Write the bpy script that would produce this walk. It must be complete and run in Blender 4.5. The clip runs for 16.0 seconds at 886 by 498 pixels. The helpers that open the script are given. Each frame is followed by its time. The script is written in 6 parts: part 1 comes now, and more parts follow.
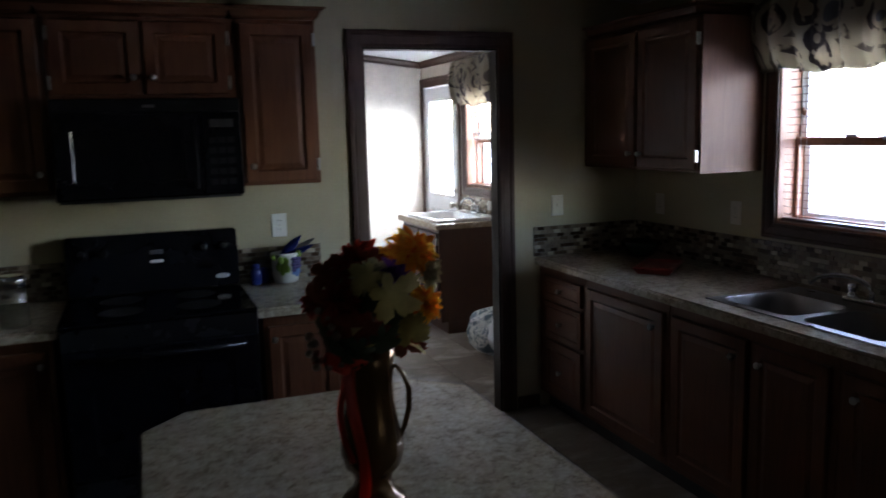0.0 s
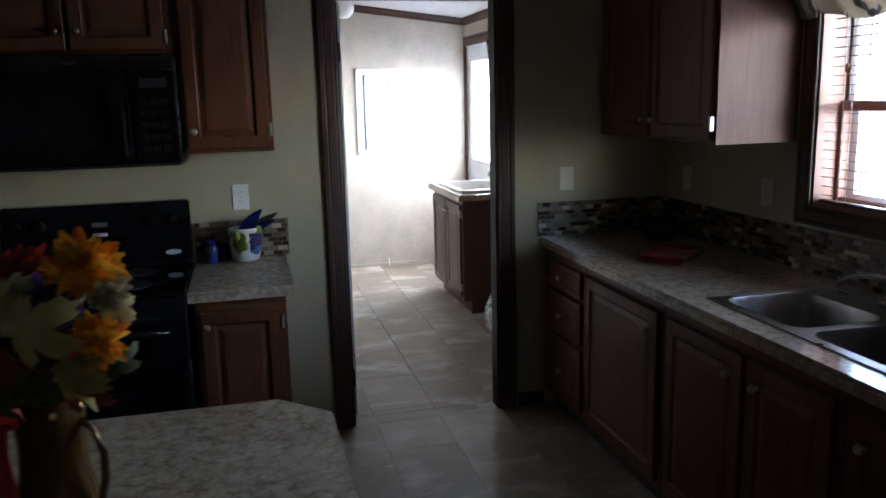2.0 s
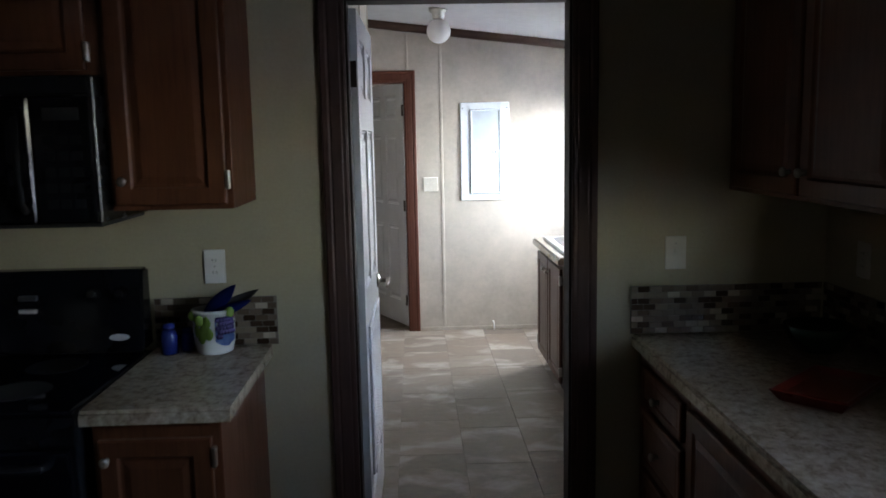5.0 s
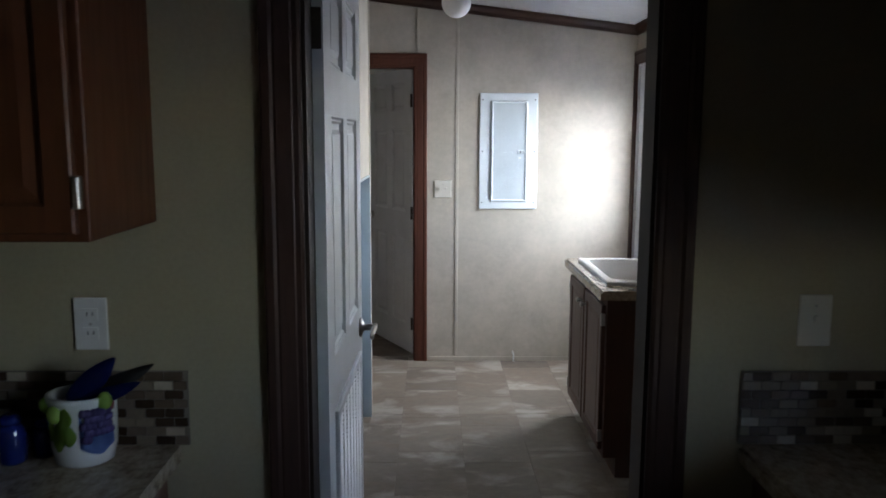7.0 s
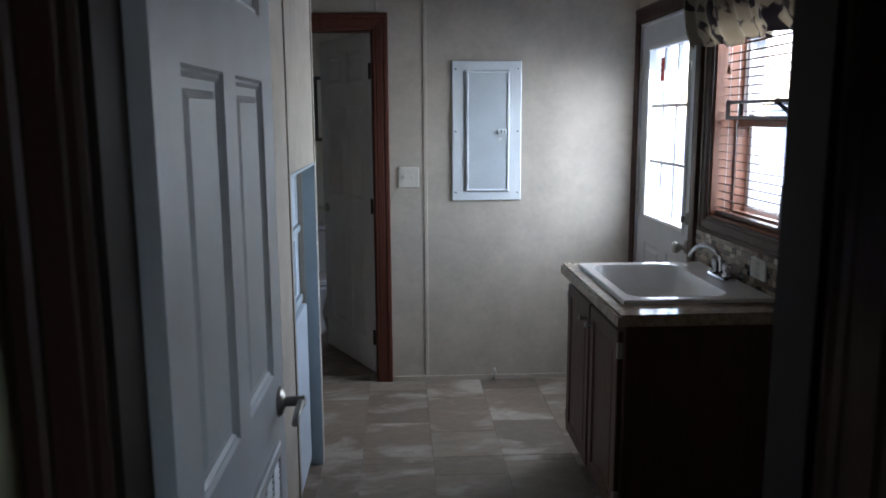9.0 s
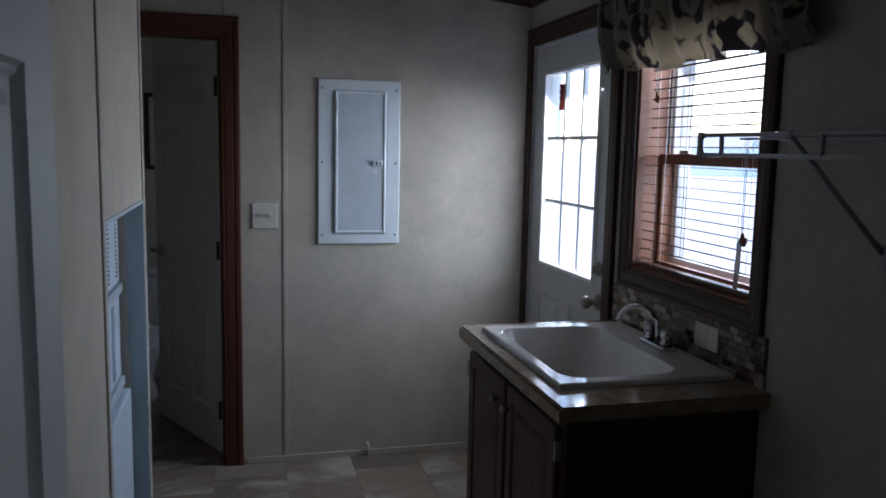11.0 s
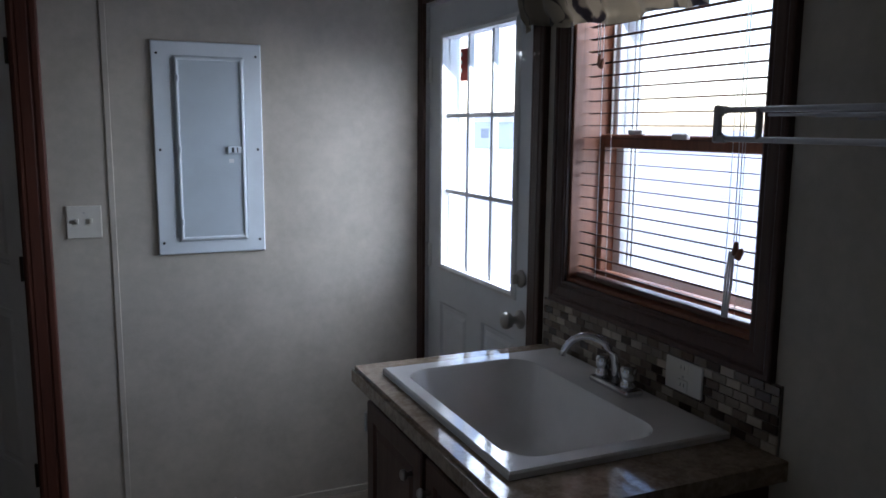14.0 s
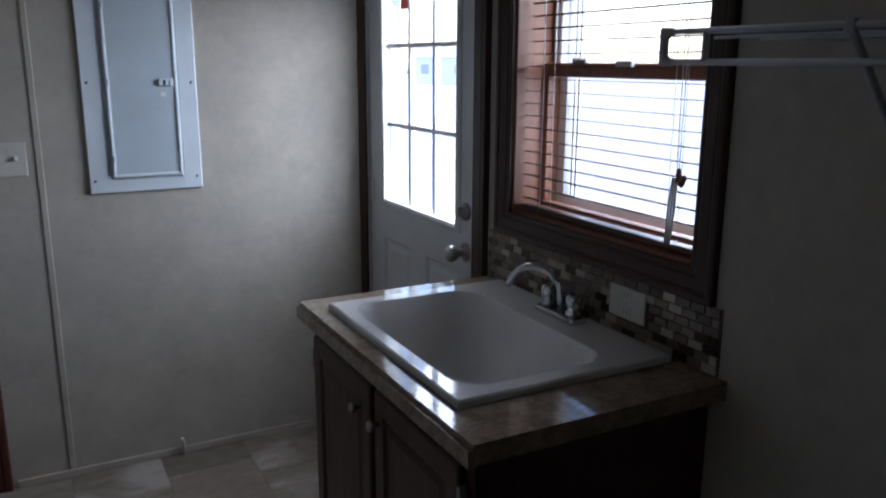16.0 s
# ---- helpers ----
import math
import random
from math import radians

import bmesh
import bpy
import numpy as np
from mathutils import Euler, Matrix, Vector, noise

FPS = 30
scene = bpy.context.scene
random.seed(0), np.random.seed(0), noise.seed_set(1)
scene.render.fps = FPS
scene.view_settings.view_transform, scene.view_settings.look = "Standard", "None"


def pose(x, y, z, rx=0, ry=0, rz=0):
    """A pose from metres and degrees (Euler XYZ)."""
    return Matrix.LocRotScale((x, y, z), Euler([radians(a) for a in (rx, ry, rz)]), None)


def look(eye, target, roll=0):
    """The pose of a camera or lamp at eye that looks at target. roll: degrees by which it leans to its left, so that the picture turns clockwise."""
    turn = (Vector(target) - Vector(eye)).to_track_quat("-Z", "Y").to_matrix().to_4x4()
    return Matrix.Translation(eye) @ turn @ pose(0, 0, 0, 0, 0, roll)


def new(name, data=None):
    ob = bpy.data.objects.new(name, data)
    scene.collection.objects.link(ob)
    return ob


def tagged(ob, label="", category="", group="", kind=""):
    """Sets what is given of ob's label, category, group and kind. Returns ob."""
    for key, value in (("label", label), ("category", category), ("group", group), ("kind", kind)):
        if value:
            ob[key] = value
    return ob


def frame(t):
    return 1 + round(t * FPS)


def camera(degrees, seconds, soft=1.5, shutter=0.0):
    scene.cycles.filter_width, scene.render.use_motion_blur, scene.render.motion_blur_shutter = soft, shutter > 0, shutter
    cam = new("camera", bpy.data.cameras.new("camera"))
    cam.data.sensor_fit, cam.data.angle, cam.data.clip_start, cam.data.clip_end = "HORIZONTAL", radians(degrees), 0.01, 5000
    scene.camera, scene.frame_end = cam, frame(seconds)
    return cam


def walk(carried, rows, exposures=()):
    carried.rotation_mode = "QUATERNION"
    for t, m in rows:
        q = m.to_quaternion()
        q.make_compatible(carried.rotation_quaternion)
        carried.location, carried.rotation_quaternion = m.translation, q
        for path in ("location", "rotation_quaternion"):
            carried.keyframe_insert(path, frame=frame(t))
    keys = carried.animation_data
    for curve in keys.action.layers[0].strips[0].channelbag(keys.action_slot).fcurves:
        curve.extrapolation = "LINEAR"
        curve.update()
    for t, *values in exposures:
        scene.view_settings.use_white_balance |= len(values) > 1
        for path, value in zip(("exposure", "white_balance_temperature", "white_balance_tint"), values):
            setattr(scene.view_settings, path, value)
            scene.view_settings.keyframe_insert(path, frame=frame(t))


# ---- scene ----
cam = camera(58.4, 16.0, soft=1.65, shutter=0.6)
PATH = [
    (0, (0.045, -0.497, 1.613), (0.753, 1.35, 1.32), -1.5),
    (0.5, (0.156, -0.35, 1.617), (0.932, 1.469, 1.321), -3.4),
    (1, (0.326, -0.256, 1.598), (1.054, 1.571, 1.235), -2.5),
    (1.5, (0.584, -0.237, 1.603), (1.135, 1.649, 1.228), -0.3),
    (2, (0.727, -0.2, 1.596), (1.197, 1.707, 1.218), -1.4),
    (2.5, (0.848, -0.041, 1.588), (1.307, 1.87, 1.215), 0.4),
    (3, (0.988, 0.096, 1.585), (1.43, 2.011, 1.215), -0.7),
    (3.5, (1.183, 0.221, 1.593), (1.399, 2.177, 1.24), 1.1),
    (4, (1.311, 0.346, 1.592), (1.375, 2.316, 1.256), -0.6),
    (4.5, (1.351, 0.582, 1.595), (1.413, 2.557, 1.284), -0.1),
    (5, (1.383, 0.803, 1.59), (1.452, 2.782, 1.311), -1.1),
    (5.2, (1.429, 0.897, 1.599), (1.466, 2.876, 1.31), -1.3),
    (7.5, (1.445, 2.039, 1.571), (1.469, 4.019, 1.287), 0.6),
    (8, (1.477, 2.265, 1.565), (1.482, 4.241, 1.258), 0.7),
    (8.2, (1.465, 2.353, 1.564), (1.504, 4.326, 1.237), 0.2),
    (10.3, (1.484, 3.234, 1.536), (1.726, 5.193, 1.213), 1.3),
    (10.5, (1.452, 3.31, 1.555), (1.812, 5.26, 1.294), 0.6),
    (11, (1.405, 3.42, 1.549), (1.9, 5.341, 1.296), 1.2),
    (11.5, (1.452, 3.518, 1.545), (1.99, 5.422, 1.253), 1.3),
    (12, (1.546, 3.643, 1.556), (2.089, 5.542, 1.237), 1.4),
    (12.5, (1.605, 3.757, 1.554), (2.12, 5.663, 1.233), 0.8),
    (13, (1.584, 3.943, 1.555), (2.246, 5.801, 1.229), -0.3),
    (13.5, (1.556, 4.072, 1.561), (2.354, 5.88, 1.253), -0.3),
    (14, (1.557, 4.133, 1.561), (2.354, 5.942, 1.257), 0.5),
    (14.5, (1.565, 4.154, 1.558), (2.44, 5.928, 1.259), -0.1),
    (15, (1.566, 4.146, 1.556), (2.553, 5.857, 1.25), 0.8),
    (15.5, (1.571, 4.15, 1.553), (2.537, 5.863, 1.189), 0.3),
    (16, (1.56, 4.154, 1.542), (2.475, 5.872, 1.086), 0.3),
]
walk(cam, [(t, look(eye, target, roll)) for t, eye, target, roll in PATH],
     exposures=[(0, 5.68, 6500, 20), (0.5, 5.48, 6500, 20), (1.0, 5.55, 6500, 20), (2.0, 5.73, 6550, 20), (3.5, 5.55, 6600, 19), (5.0, 5.08, 6750, 19),
                (7.5, 4.08, 6650, 19), (8.2, 3.74, 6500, 19), (10.5, 2.82, 6150, 21), (11.0, 2.58, 6150, 21), (12.0, 2.72, 6100, 22), (13.5, 2.68, 6100, 22),
                (14.0, 2.58, 6100, 22), (15.0, 2.49, 6100, 22), (16, 2.66, 6100, 22)])

# ---- sky and sun: bright overcast day ----
world = bpy.data.worlds.new("overcast_sky")
scene.world = world
world.use_nodes = True
wn = world.node_tree
sky = wn.nodes.new("ShaderNodeTexSky")
sky.sky_type, sky.sun_disc = "NISHITA", False
sky.sun_elevation, sky.sun_rotation = radians(38), radians(330)
sky.air_density, sky.dust_density, sky.ozone_density = 1.0, 1.2, 1.0
wn.links.new(sky.outputs[0], wn.nodes["Background"].inputs[0])
wn.nodes["Background"].inputs[1].default_value = 0.13
sun_data = bpy.data.lights.new("sun", "SUN")
sun_data.energy, sun_data.angle, sun_data.color = 0.6, radians(60), (1.0, 0.985, 0.96)
sun = new("sun", sun_data)
sun.matrix_world = look((-6, 10, 9), (0, 0, 0))


def daylight(name, x, y0, y1, z0, z1, tilt, watts):
    """The open sky's light in an opening of the outside wall."""
    d = bpy.data.lights.new(name, "AREA")
    d.shape, d.size, d.size_y, d.energy, d.color = "RECTANGLE", z1 - z0, y1 - y0, watts, (0.86, 0.95, 1.0)
    d.spread = radians(145)
    ob = new(name, d)
    ob.matrix_world = Matrix.Translation((x, (y0 + y1) / 2, (z0 + z1) / 2)) @ Matrix.Rotation(radians(90 - tilt), 4, "Y")
    return ob


daylight("door_daylight", 3.15, 6.42, 7.08, 1.00, 1.95, 44, 3.7)
daylight("window_daylight", 3.20, 5.37, 6.09, 1.10, 2.05, 42, 2.2)
daylight("sink_window_daylight", 3.20, 1.38, 2.38, 1.14, 2.05, 34, 0.33)
# fill lamp outside the added bathroom window, brightens the toilet and ajar door
daylight("bathroom_fill", 3.20, 7.74, 8.40, 1.13, 1.97, 34, 0.5)

# ---- plan, metres ----
WALL_R = 2.82            # inner face of the outside wall
DOORWALL = 3.50          # kitchen face of the wall between kitchen and utility room
UTIL0 = 3.60             # its utility face
PANELWALL = 7.24         # wall with the breaker panel
CLOSET = 1.10            # face of the furnace closet
SLOPE = 0.1177
RIDGE = -1.2


def ceil_z(x):
    return 2.307 + SLOPE * (WALL_R - x) if x > RIDGE else 2.307 + SLOPE * (WALL_R - RIDGE) - SLOPE * (RIDGE - x)


# ---- mesh helpers ----
def bx(bm, x0, x1, y0, y1, z0, z1, bev=0.0, seg=1):
    vs = [bm.verts.new((x, y, z)) for x in (x0, x1) for y in (y0, y1) for z in (z0, z1)]
    quads = ((0, 1, 3, 2), (4, 6, 7, 5), (0, 4, 5, 1), (2, 3, 7, 6), (0, 2, 6, 4), (1, 5, 7, 3))
    fs = [bm.faces.new([vs[i] for i in q]) for q in quads]
    if bev:
        es = list({e for f in fs for e in f.edges})
        bmesh.ops.bevel(bm, geom=es, offset=bev, segments=seg, affect="EDGES", profile=0.5)
    return bm


def prism8(bm, pts):
    """Eight points, ordered x, y, z like bx."""
    vs = [bm.verts.new(p) for p in pts]
    for q in ((0, 1, 3, 2), (4, 6, 7, 5), (0, 4, 5, 1), (2, 3, 7, 6), (0, 2, 6, 4), (1, 5, 7, 3)):
        bm.faces.new([vs[i] for i in q])


def lathe(bm, profile, at=(0, 0, 0), seg=20, turn=None):
    """Rings of (radius, height) about z, moved to at; turn: a rotation first."""
    turn = turn or Matrix.Identity(4)
    rings = []
    for r, z in profile:
        ring = []
        for i in range(seg):
            a = 2 * math.pi * i / seg
            ring.append(bm.verts.new(Vector(at) + turn @ Vector((r * math.cos(a), r * math.sin(a), z))))
        rings.append(ring)
    for a, b in zip(rings, rings[1:]):
        for i in range(seg):
            f = bm.faces.new((a[i], a[(i + 1) % seg], b[(i + 1) % seg], b[i]))
            f.smooth = True
    bm.faces.new(rings[0][::-1])
    bm.faces.new(rings[-1])
    return bm


def tube(bm, pts, r, seg=8):
    pts = [Vector(p) for p in pts]
    rings = []
    for i, p in enumerate(pts):
        d = (pts[min(i + 1, len(pts) - 1)] - pts[max(i - 1, 0)]).normalized()
        side = d.cross(Vector((0, 0, 1)) if abs(d.z) < 0.9 else Vector((0, 1, 0))).normalized()
        up = side.cross(d)
        rr = r(i / (len(pts) - 1)) if callable(r) else r
        rings.append([bm.verts.new(p + rr * (math.cos(2 * math.pi * k / seg) * side + math.sin(2 * math.pi * k / seg) * up)) for k in range(seg)])
    for a, b in zip(rings, rings[1:]):
        for k in range(seg):
            f = bm.faces.new((a[k], a[(k + 1) % seg], b[(k + 1) % seg], b[k]))
            f.smooth = True
    bm.faces.new(rings[0][::-1])
    bm.faces.new(rings[-1])
    return bm


def sheet(bm, nu, nv, f, closed=False):
    """A grid of points f(u, v), u and v from 0 to 1."""
    g = [[bm.verts.new(f(i / nu, j / nv)) for j in range(nv + 1)] for i in range(nu + 1)]
    for i in range(nu):
        for j in range(nv):
            face = bm.faces.new((g[i][j], g[i + 1][j], g[i + 1][j + 1], g[i][j + 1]))
            face.smooth = True
    return bm


def ringed(bm, u0, u1, v0, v1, rings, put):
    """Rectangles one inside the other, (inset, depth), closed in the middle; put(u, v, depth) gives the place."""
    loops = []
    for a, d in rings:
        loops.append([bm.verts.new(put(*p, d)) for p in ((u0 + a, v0 + a), (u1 - a, v0 + a), (u1 - a, v1 - a), (u0 + a, v1 - a))])
    for p, q in zip(loops, loops[1:]):
        for i in range(4):
            bm.faces.new((p[i], p[(i + 1) % 4], q[(i + 1) % 4], q[i]))
    bm.faces.new(loops[-1])


def trim_loop(bm, u0, u1, v0, v1, profile, put, closed=True):
    """Mitred trim round an opening; profile of (outward, proud)."""
    loops = []
    for a, d in profile:
        if closed:
            c = ((u0 - a, v0 - a), (u0 - a, v1 + a), (u1 + a, v1 + a), (u1 + a, v0 - a))
        else:
            c = ((u0 - a, v0), (u0 - a, v1 + a), (u1 + a, v1 + a), (u1 + a, v0))
        loops.append([bm.verts.new(put(*p, d)) for p in c])
    n = 4 if closed else 3
    for p, q in zip(loops, loops[1:]):
        for i in range(n):
            bm.faces.new((p[i], p[(i + 1) % 4], q[(i + 1) % 4], q[i]))


CASING = [(-0.004, 0.0), (-0.004, 0.009), (0.004, 0.012), (0.014, 0.0115), (0.018, 0.0135), (0.050, 0.0155), (0.055, 0.0135), (0.062, 0.0185),
          (0.077, 0.019), (0.082, 0.017), (0.085, 0.0)]
WINDOW_CASING = [(-0.004, 0.0), (-0.004, 0.008), (0.003, 0.011), (0.010, 0.009), (0.016, 0.013), (0.040, 0.016), (0.046, 0.014), (0.052, 0.019), (0.062, 0.019), (0.066, 0.016), (0.067, 0.0)]


def paneled(bm, w, h, t, xs, zs, kinds, rings=((0, 0), (0.010, 0.009), (0.026, 0.009), (0.042, 0.003))):
    """A slab w x t x h, its front at y=0 and its back at y=t, with moulded panels ('p') or holes ('h') in cells of the grid."""
    for i in range(len(xs) - 1):
        for k in range(len(zs) - 1):
            x0, x1, z0, z1 = xs[i], xs[i + 1], zs[k], zs[k + 1]
            kind = kinds.get((i, k), "")
            if kind == "p":
                ringed(bm, x0, x1, z0, z1, rings, lambda u, v, d: (u, d, v))
                ringed(bm, x0, x1, z0, z1, rings, lambda u, v, d: (u, t - d, v))
            elif kind == "h":
                for a, b in (((x0, z0), (x1, z0)), ((x1, z0), (x1, z1)), ((x1, z1), (x0, z1)), ((x0, z1), (x0, z0))):
                    bm.faces.new([bm.verts.new(p) for p in ((a[0], 0, a[1]), (b[0], 0, b[1]), (b[0], t, b[1]), (a[0], t, a[1]))])
            else:
                for y in (0, t):
                    bm.faces.new([bm.verts.new(p) for p in ((x0, y, z0), (x1, y, z0), (x1, y, z1), (x0, y, z1))])
    for a, b in (((0, 0), (w, 0)), ((w, 0), (w, h)), ((w, h), (0, h)), ((0, h), (0, 0))):
        bm.faces.new([bm.verts.new(p) for p in ((a[0], 0, a[1]), (b[0], 0, b[1]), (b[0], t, b[1]), (a[0], t, a[1]))])
    bmesh.ops.remove_doubles(bm, verts=bm.verts, dist=1e-5)
    return bm


def finish(name, bm, mat):
    bmesh.ops.recalc_face_normals(bm, faces=bm.faces)
    me = bpy.data.meshes.new(name)
    bm.to_mesh(me)
    bm.free()
    if mat:
        me.materials.append(mat)
    return me


ORIGIN = {}
RUN = Vector()           # how far the run of fittings being built stands from its nominal place


def thing(name, label, category, at=(0, 0, 0), group="", kind=""):
    """An empty at the thing's base; parts are given in world metres."""
    ob = new(name)
    ob.location = Vector(at) + RUN
    ob.empty_display_size = 0.1
    ORIGIN[ob.name] = Vector(at)
    return tagged(ob, label, category, group, kind)


def part(name, bm, mat, parent, label=""):
    """One mesh object under a thing or a part."""
    org = ORIGIN.get(parent.name, Vector())
    bmesh.ops.translate(bm, verts=bm.verts, vec=-org)
    ob = new(name, finish(name, bm, mat))
    ob.parent = parent
    ORIGIN[ob.name] = org
    return tagged(ob, label)


def solid(name, bm, mat, label, category, kind="", group="", at=(0, 0, 0)):
    """A thing of one mesh."""
    bmesh.ops.translate(bm, verts=bm.verts, vec=-Vector(at))
    ob = new(name, finish(name, bm, mat))
    ob.location = Vector(at) + RUN
    ORIGIN[ob.name] = Vector(at)
    return tagged(ob, label, category, group, kind)


def B():
    return bmesh.new()


# ---- materials ----
def material(name, color=(0.5, 0.5, 0.5), rough=0.5, metal=0.0, spec=0.5):
    m = bpy.data.materials.new(name)
    m.use_nodes = True
    b = m.node_tree.nodes["Principled BSDF"]
    b.inputs["Base Color"].default_value = (*color, 1)
    b.inputs["Roughness"].default_value = rough
    b.inputs["Metallic"].default_value = metal
    b.inputs["Specular IOR Level"].default_value = spec
    return m, m.node_tree, b


def node(nt, kind, **values):
    n = nt.nodes.new(kind)
    for k, v in values.items():
        key = k.replace("_", " ")
        n.inputs[key].default_value = v
    return n


def coords(nt, scale=(1, 1, 1), rot=(0, 0, 0)):
    c = nt.nodes.new("ShaderNodeTexCoord")
    m = nt.nodes.new("ShaderNodeMapping")
    m.inputs["Scale"].default_value, m.inputs["Rotation"].default_value = scale, rot
    nt.links.new(c.outputs["Object"], m.inputs[0])
    return m.outputs[0]


def ramp(nt, fac, stops, constant=False):
    r = nt.nodes.new("ShaderNodeValToRGB")
    r.color_ramp.interpolation = "CONSTANT" if constant else "LINEAR"
    e = r.color_ramp.elements
    while len(e) < len(stops):
        e.new(0.5)
    for el, (p, c) in zip(e, stops):
        el.position, el.color = p, (*c, 1)
    nt.links.new(fac, r.inputs[0])
    return r.outputs[0]


def noise_out(nt, vec, scale, detail=4, rough=0.6, dist=0.0):
    n = node(nt, "ShaderNodeTexNoise", Scale=scale, Detail=detail, Roughness=rough, Distortion=dist)
    if vec is not None:
        nt.links.new(vec, n.inputs["Vector"])
    return n.outputs[0]


def mixed(nt, fac, a, b, blend="MIX"):
    m = nt.nodes.new("ShaderNodeMix")
    m.data_type, m.blend_type = "RGBA", blend
    for sock, val in ((m.inputs[0], fac), (m.inputs[6], a), (m.inputs[7], b)):
        if isinstance(val, (int, float)):
            sock.default_value = val
        elif isinstance(val, tuple):
            sock.default_value = (*val, 1)
        else:
            nt.links.new(val, sock)
    return m.outputs[2]


def bumped(nt, b, height, strength, dist=0.002):
    n = nt.nodes.new("ShaderNodeBump")
    n.inputs["Strength"].default_value, n.inputs["Distance"].default_value = strength, dist
    nt.links.new(height, n.inputs["Height"])
    nt.links.new(n.outputs[0], b.inputs["Normal"])


def lighter(c, k):
    return tuple(min(1, v * k) for v in c)


def mottled(name, color, rough=0.6, big=2.5, fine=60, spread=0.12, bump=0.15, spec=0.4):
    """Painted or printed surface with soft blotches and fine grain."""
    m, nt, b = material(name, color, rough, 0, spec)
    v = coords(nt)
    c1 = ramp(nt, noise_out(nt, v, big, 5, 0.65), [(0.3, lighter(color, 1 - spread)), (0.7, lighter(color, 1 + spread))])
    c2 = mixed(nt, 0.25, c1, ramp(nt, noise_out(nt, v, fine, 3), [(0.3, lighter(color, 0.8)), (0.7, lighter(color, 1.15))]))
    nt.links.new(c2, b.inputs["Base Color"])
    nt.links.new(ramp(nt, noise_out(nt, v, big * 3, 4), [(0.3, (rough - 0.06,) * 3), (0.7, (rough + 0.08,) * 3)]), b.inputs["Roughness"])
    bumped(nt, b, noise_out(nt, v, fine * 3, 3), bump, 0.001)
    return m


def wood(name, color, rough=0.35, along="z", dark=0.55, scale=1.0, spec=0.5):
    m, nt, b = material(name, color, rough, 0, spec)
    sc = {"z": (30, 30, 2.2), "y": (30, 2.2, 30), "x": (2.2, 30, 30)}[along]
    v = coords(nt, tuple(k * scale for k in sc))
    grain = noise_out(nt, v, 2.2, 6, 0.65, 0.6)
    v2 = coords(nt, (1, 1, 1))
    broad = noise_out(nt, v2, 3.0, 3)
    c = ramp(nt, grain, [(0.25, lighter(color, dark)), (0.5, color), (0.8, lighter(color, 1.35))])
    c = mixed(nt, 0.35, c, ramp(nt, broad, [(0.3, lighter(color, 0.7)), (0.7, lighter(color, 1.25))]))
    nt.links.new(c, b.inputs["Base Color"])
    nt.links.new(ramp(nt, grain, [(0.2, (rough + 0.1,) * 3), (0.8, (rough - 0.05,) * 3)]), b.inputs["Roughness"])
    bumped(nt, b, grain, 0.12, 0.001)
    return m


def speckled(name, base, light, dark, rough=0.28, scale=1.0):
    """Laminate with a stone print."""
    m, nt, b = material(name, base, rough, 0, 0.5)
    v = coords(nt)
    n1 = noise_out(nt, v, 55 * scale, 4, 0.7, 0.4)
    n2 = noise_out(nt, v, 150 * scale, 3, 0.6)
    n3 = noise_out(nt, v, 6, 3)
    c = ramp(nt, n1, [(0.32, dark), (0.46, base), (0.6, light)])
    c = mixed(nt, 0.35, c, ramp(nt, n2, [(0.38, dark), (0.55, base), (0.68, light)]))
    c = mixed(nt, 0.15, c, ramp(nt, n3, [(0.3, dark), (0.7, light)]))
    nt.links.new(c, b.inputs["Base Color"])
    bumped(nt, b, n2, 0.05, 0.0006)
    return m


def plain(name, color, rough=0.4, metal=0.0, spec=0.5, fine=80.0, bump=0.06):
    m, nt, b = material(name, color, rough, metal, spec)
    v = coords(nt)
    n = noise_out(nt, v, fine, 3)
    broad = noise_out(nt, v, 5.0, 4)
    nt.links.new(ramp(nt, broad, [(0.3, lighter(color, 0.92)), (0.7, lighter(color, 1.06))]), b.inputs["Base Color"])
    nt.links.new(ramp(nt, broad, [(0.3, (max(rough - 0.04, 0.02),) * 3), (0.7, (min(rough + 0.06, 1),) * 3)]), b.inputs["Roughness"])
    if bump:
        bumped(nt, b, n, bump, 0.0006)
    return m


def by_object(name, colors, rough=0.35, island=False, vary=0.12, spec=0.5, thin=0.0):
    """A colour picked for each piece."""
    m, nt, b = material(name, colors[0], rough, 0, spec)
    if island:
        rnd = nt.nodes.new("ShaderNodeNewGeometry").outputs["Random Per Island"]
    else:
        rnd = nt.nodes.new("ShaderNodeObjectInfo").outputs["Random"]
    c = ramp(nt, rnd, [(i / len(colors), col) for i, col in enumerate(colors)], True)
    g = nt.nodes.new("ShaderNodeNewGeometry")
    n = noise_out(nt, g.outputs["Position"], 70, 4)
    c = mixed(nt, 0.35, c, ramp(nt, n, [(0.3, (0.5 - vary,) * 3), (0.7, (0.5 + vary,) * 3)]), "OVERLAY")
    nt.links.new(c, b.inputs["Base Color"])
    if thin:
        tl = nt.nodes.new("ShaderNodeBsdfTranslucent")
        nt.links.new(c, tl.inputs[0])
        mx = nt.nodes.new("ShaderNodeMixShader")
        mx.inputs[0].default_value = thin
        nt.links.new(b.outputs[0], mx.inputs[1])
        nt.links.new(tl.outputs[0], mx.inputs[2])
        nt.links.new(mx.outputs[0], nt.nodes["Material Output"].inputs[0])
    return m


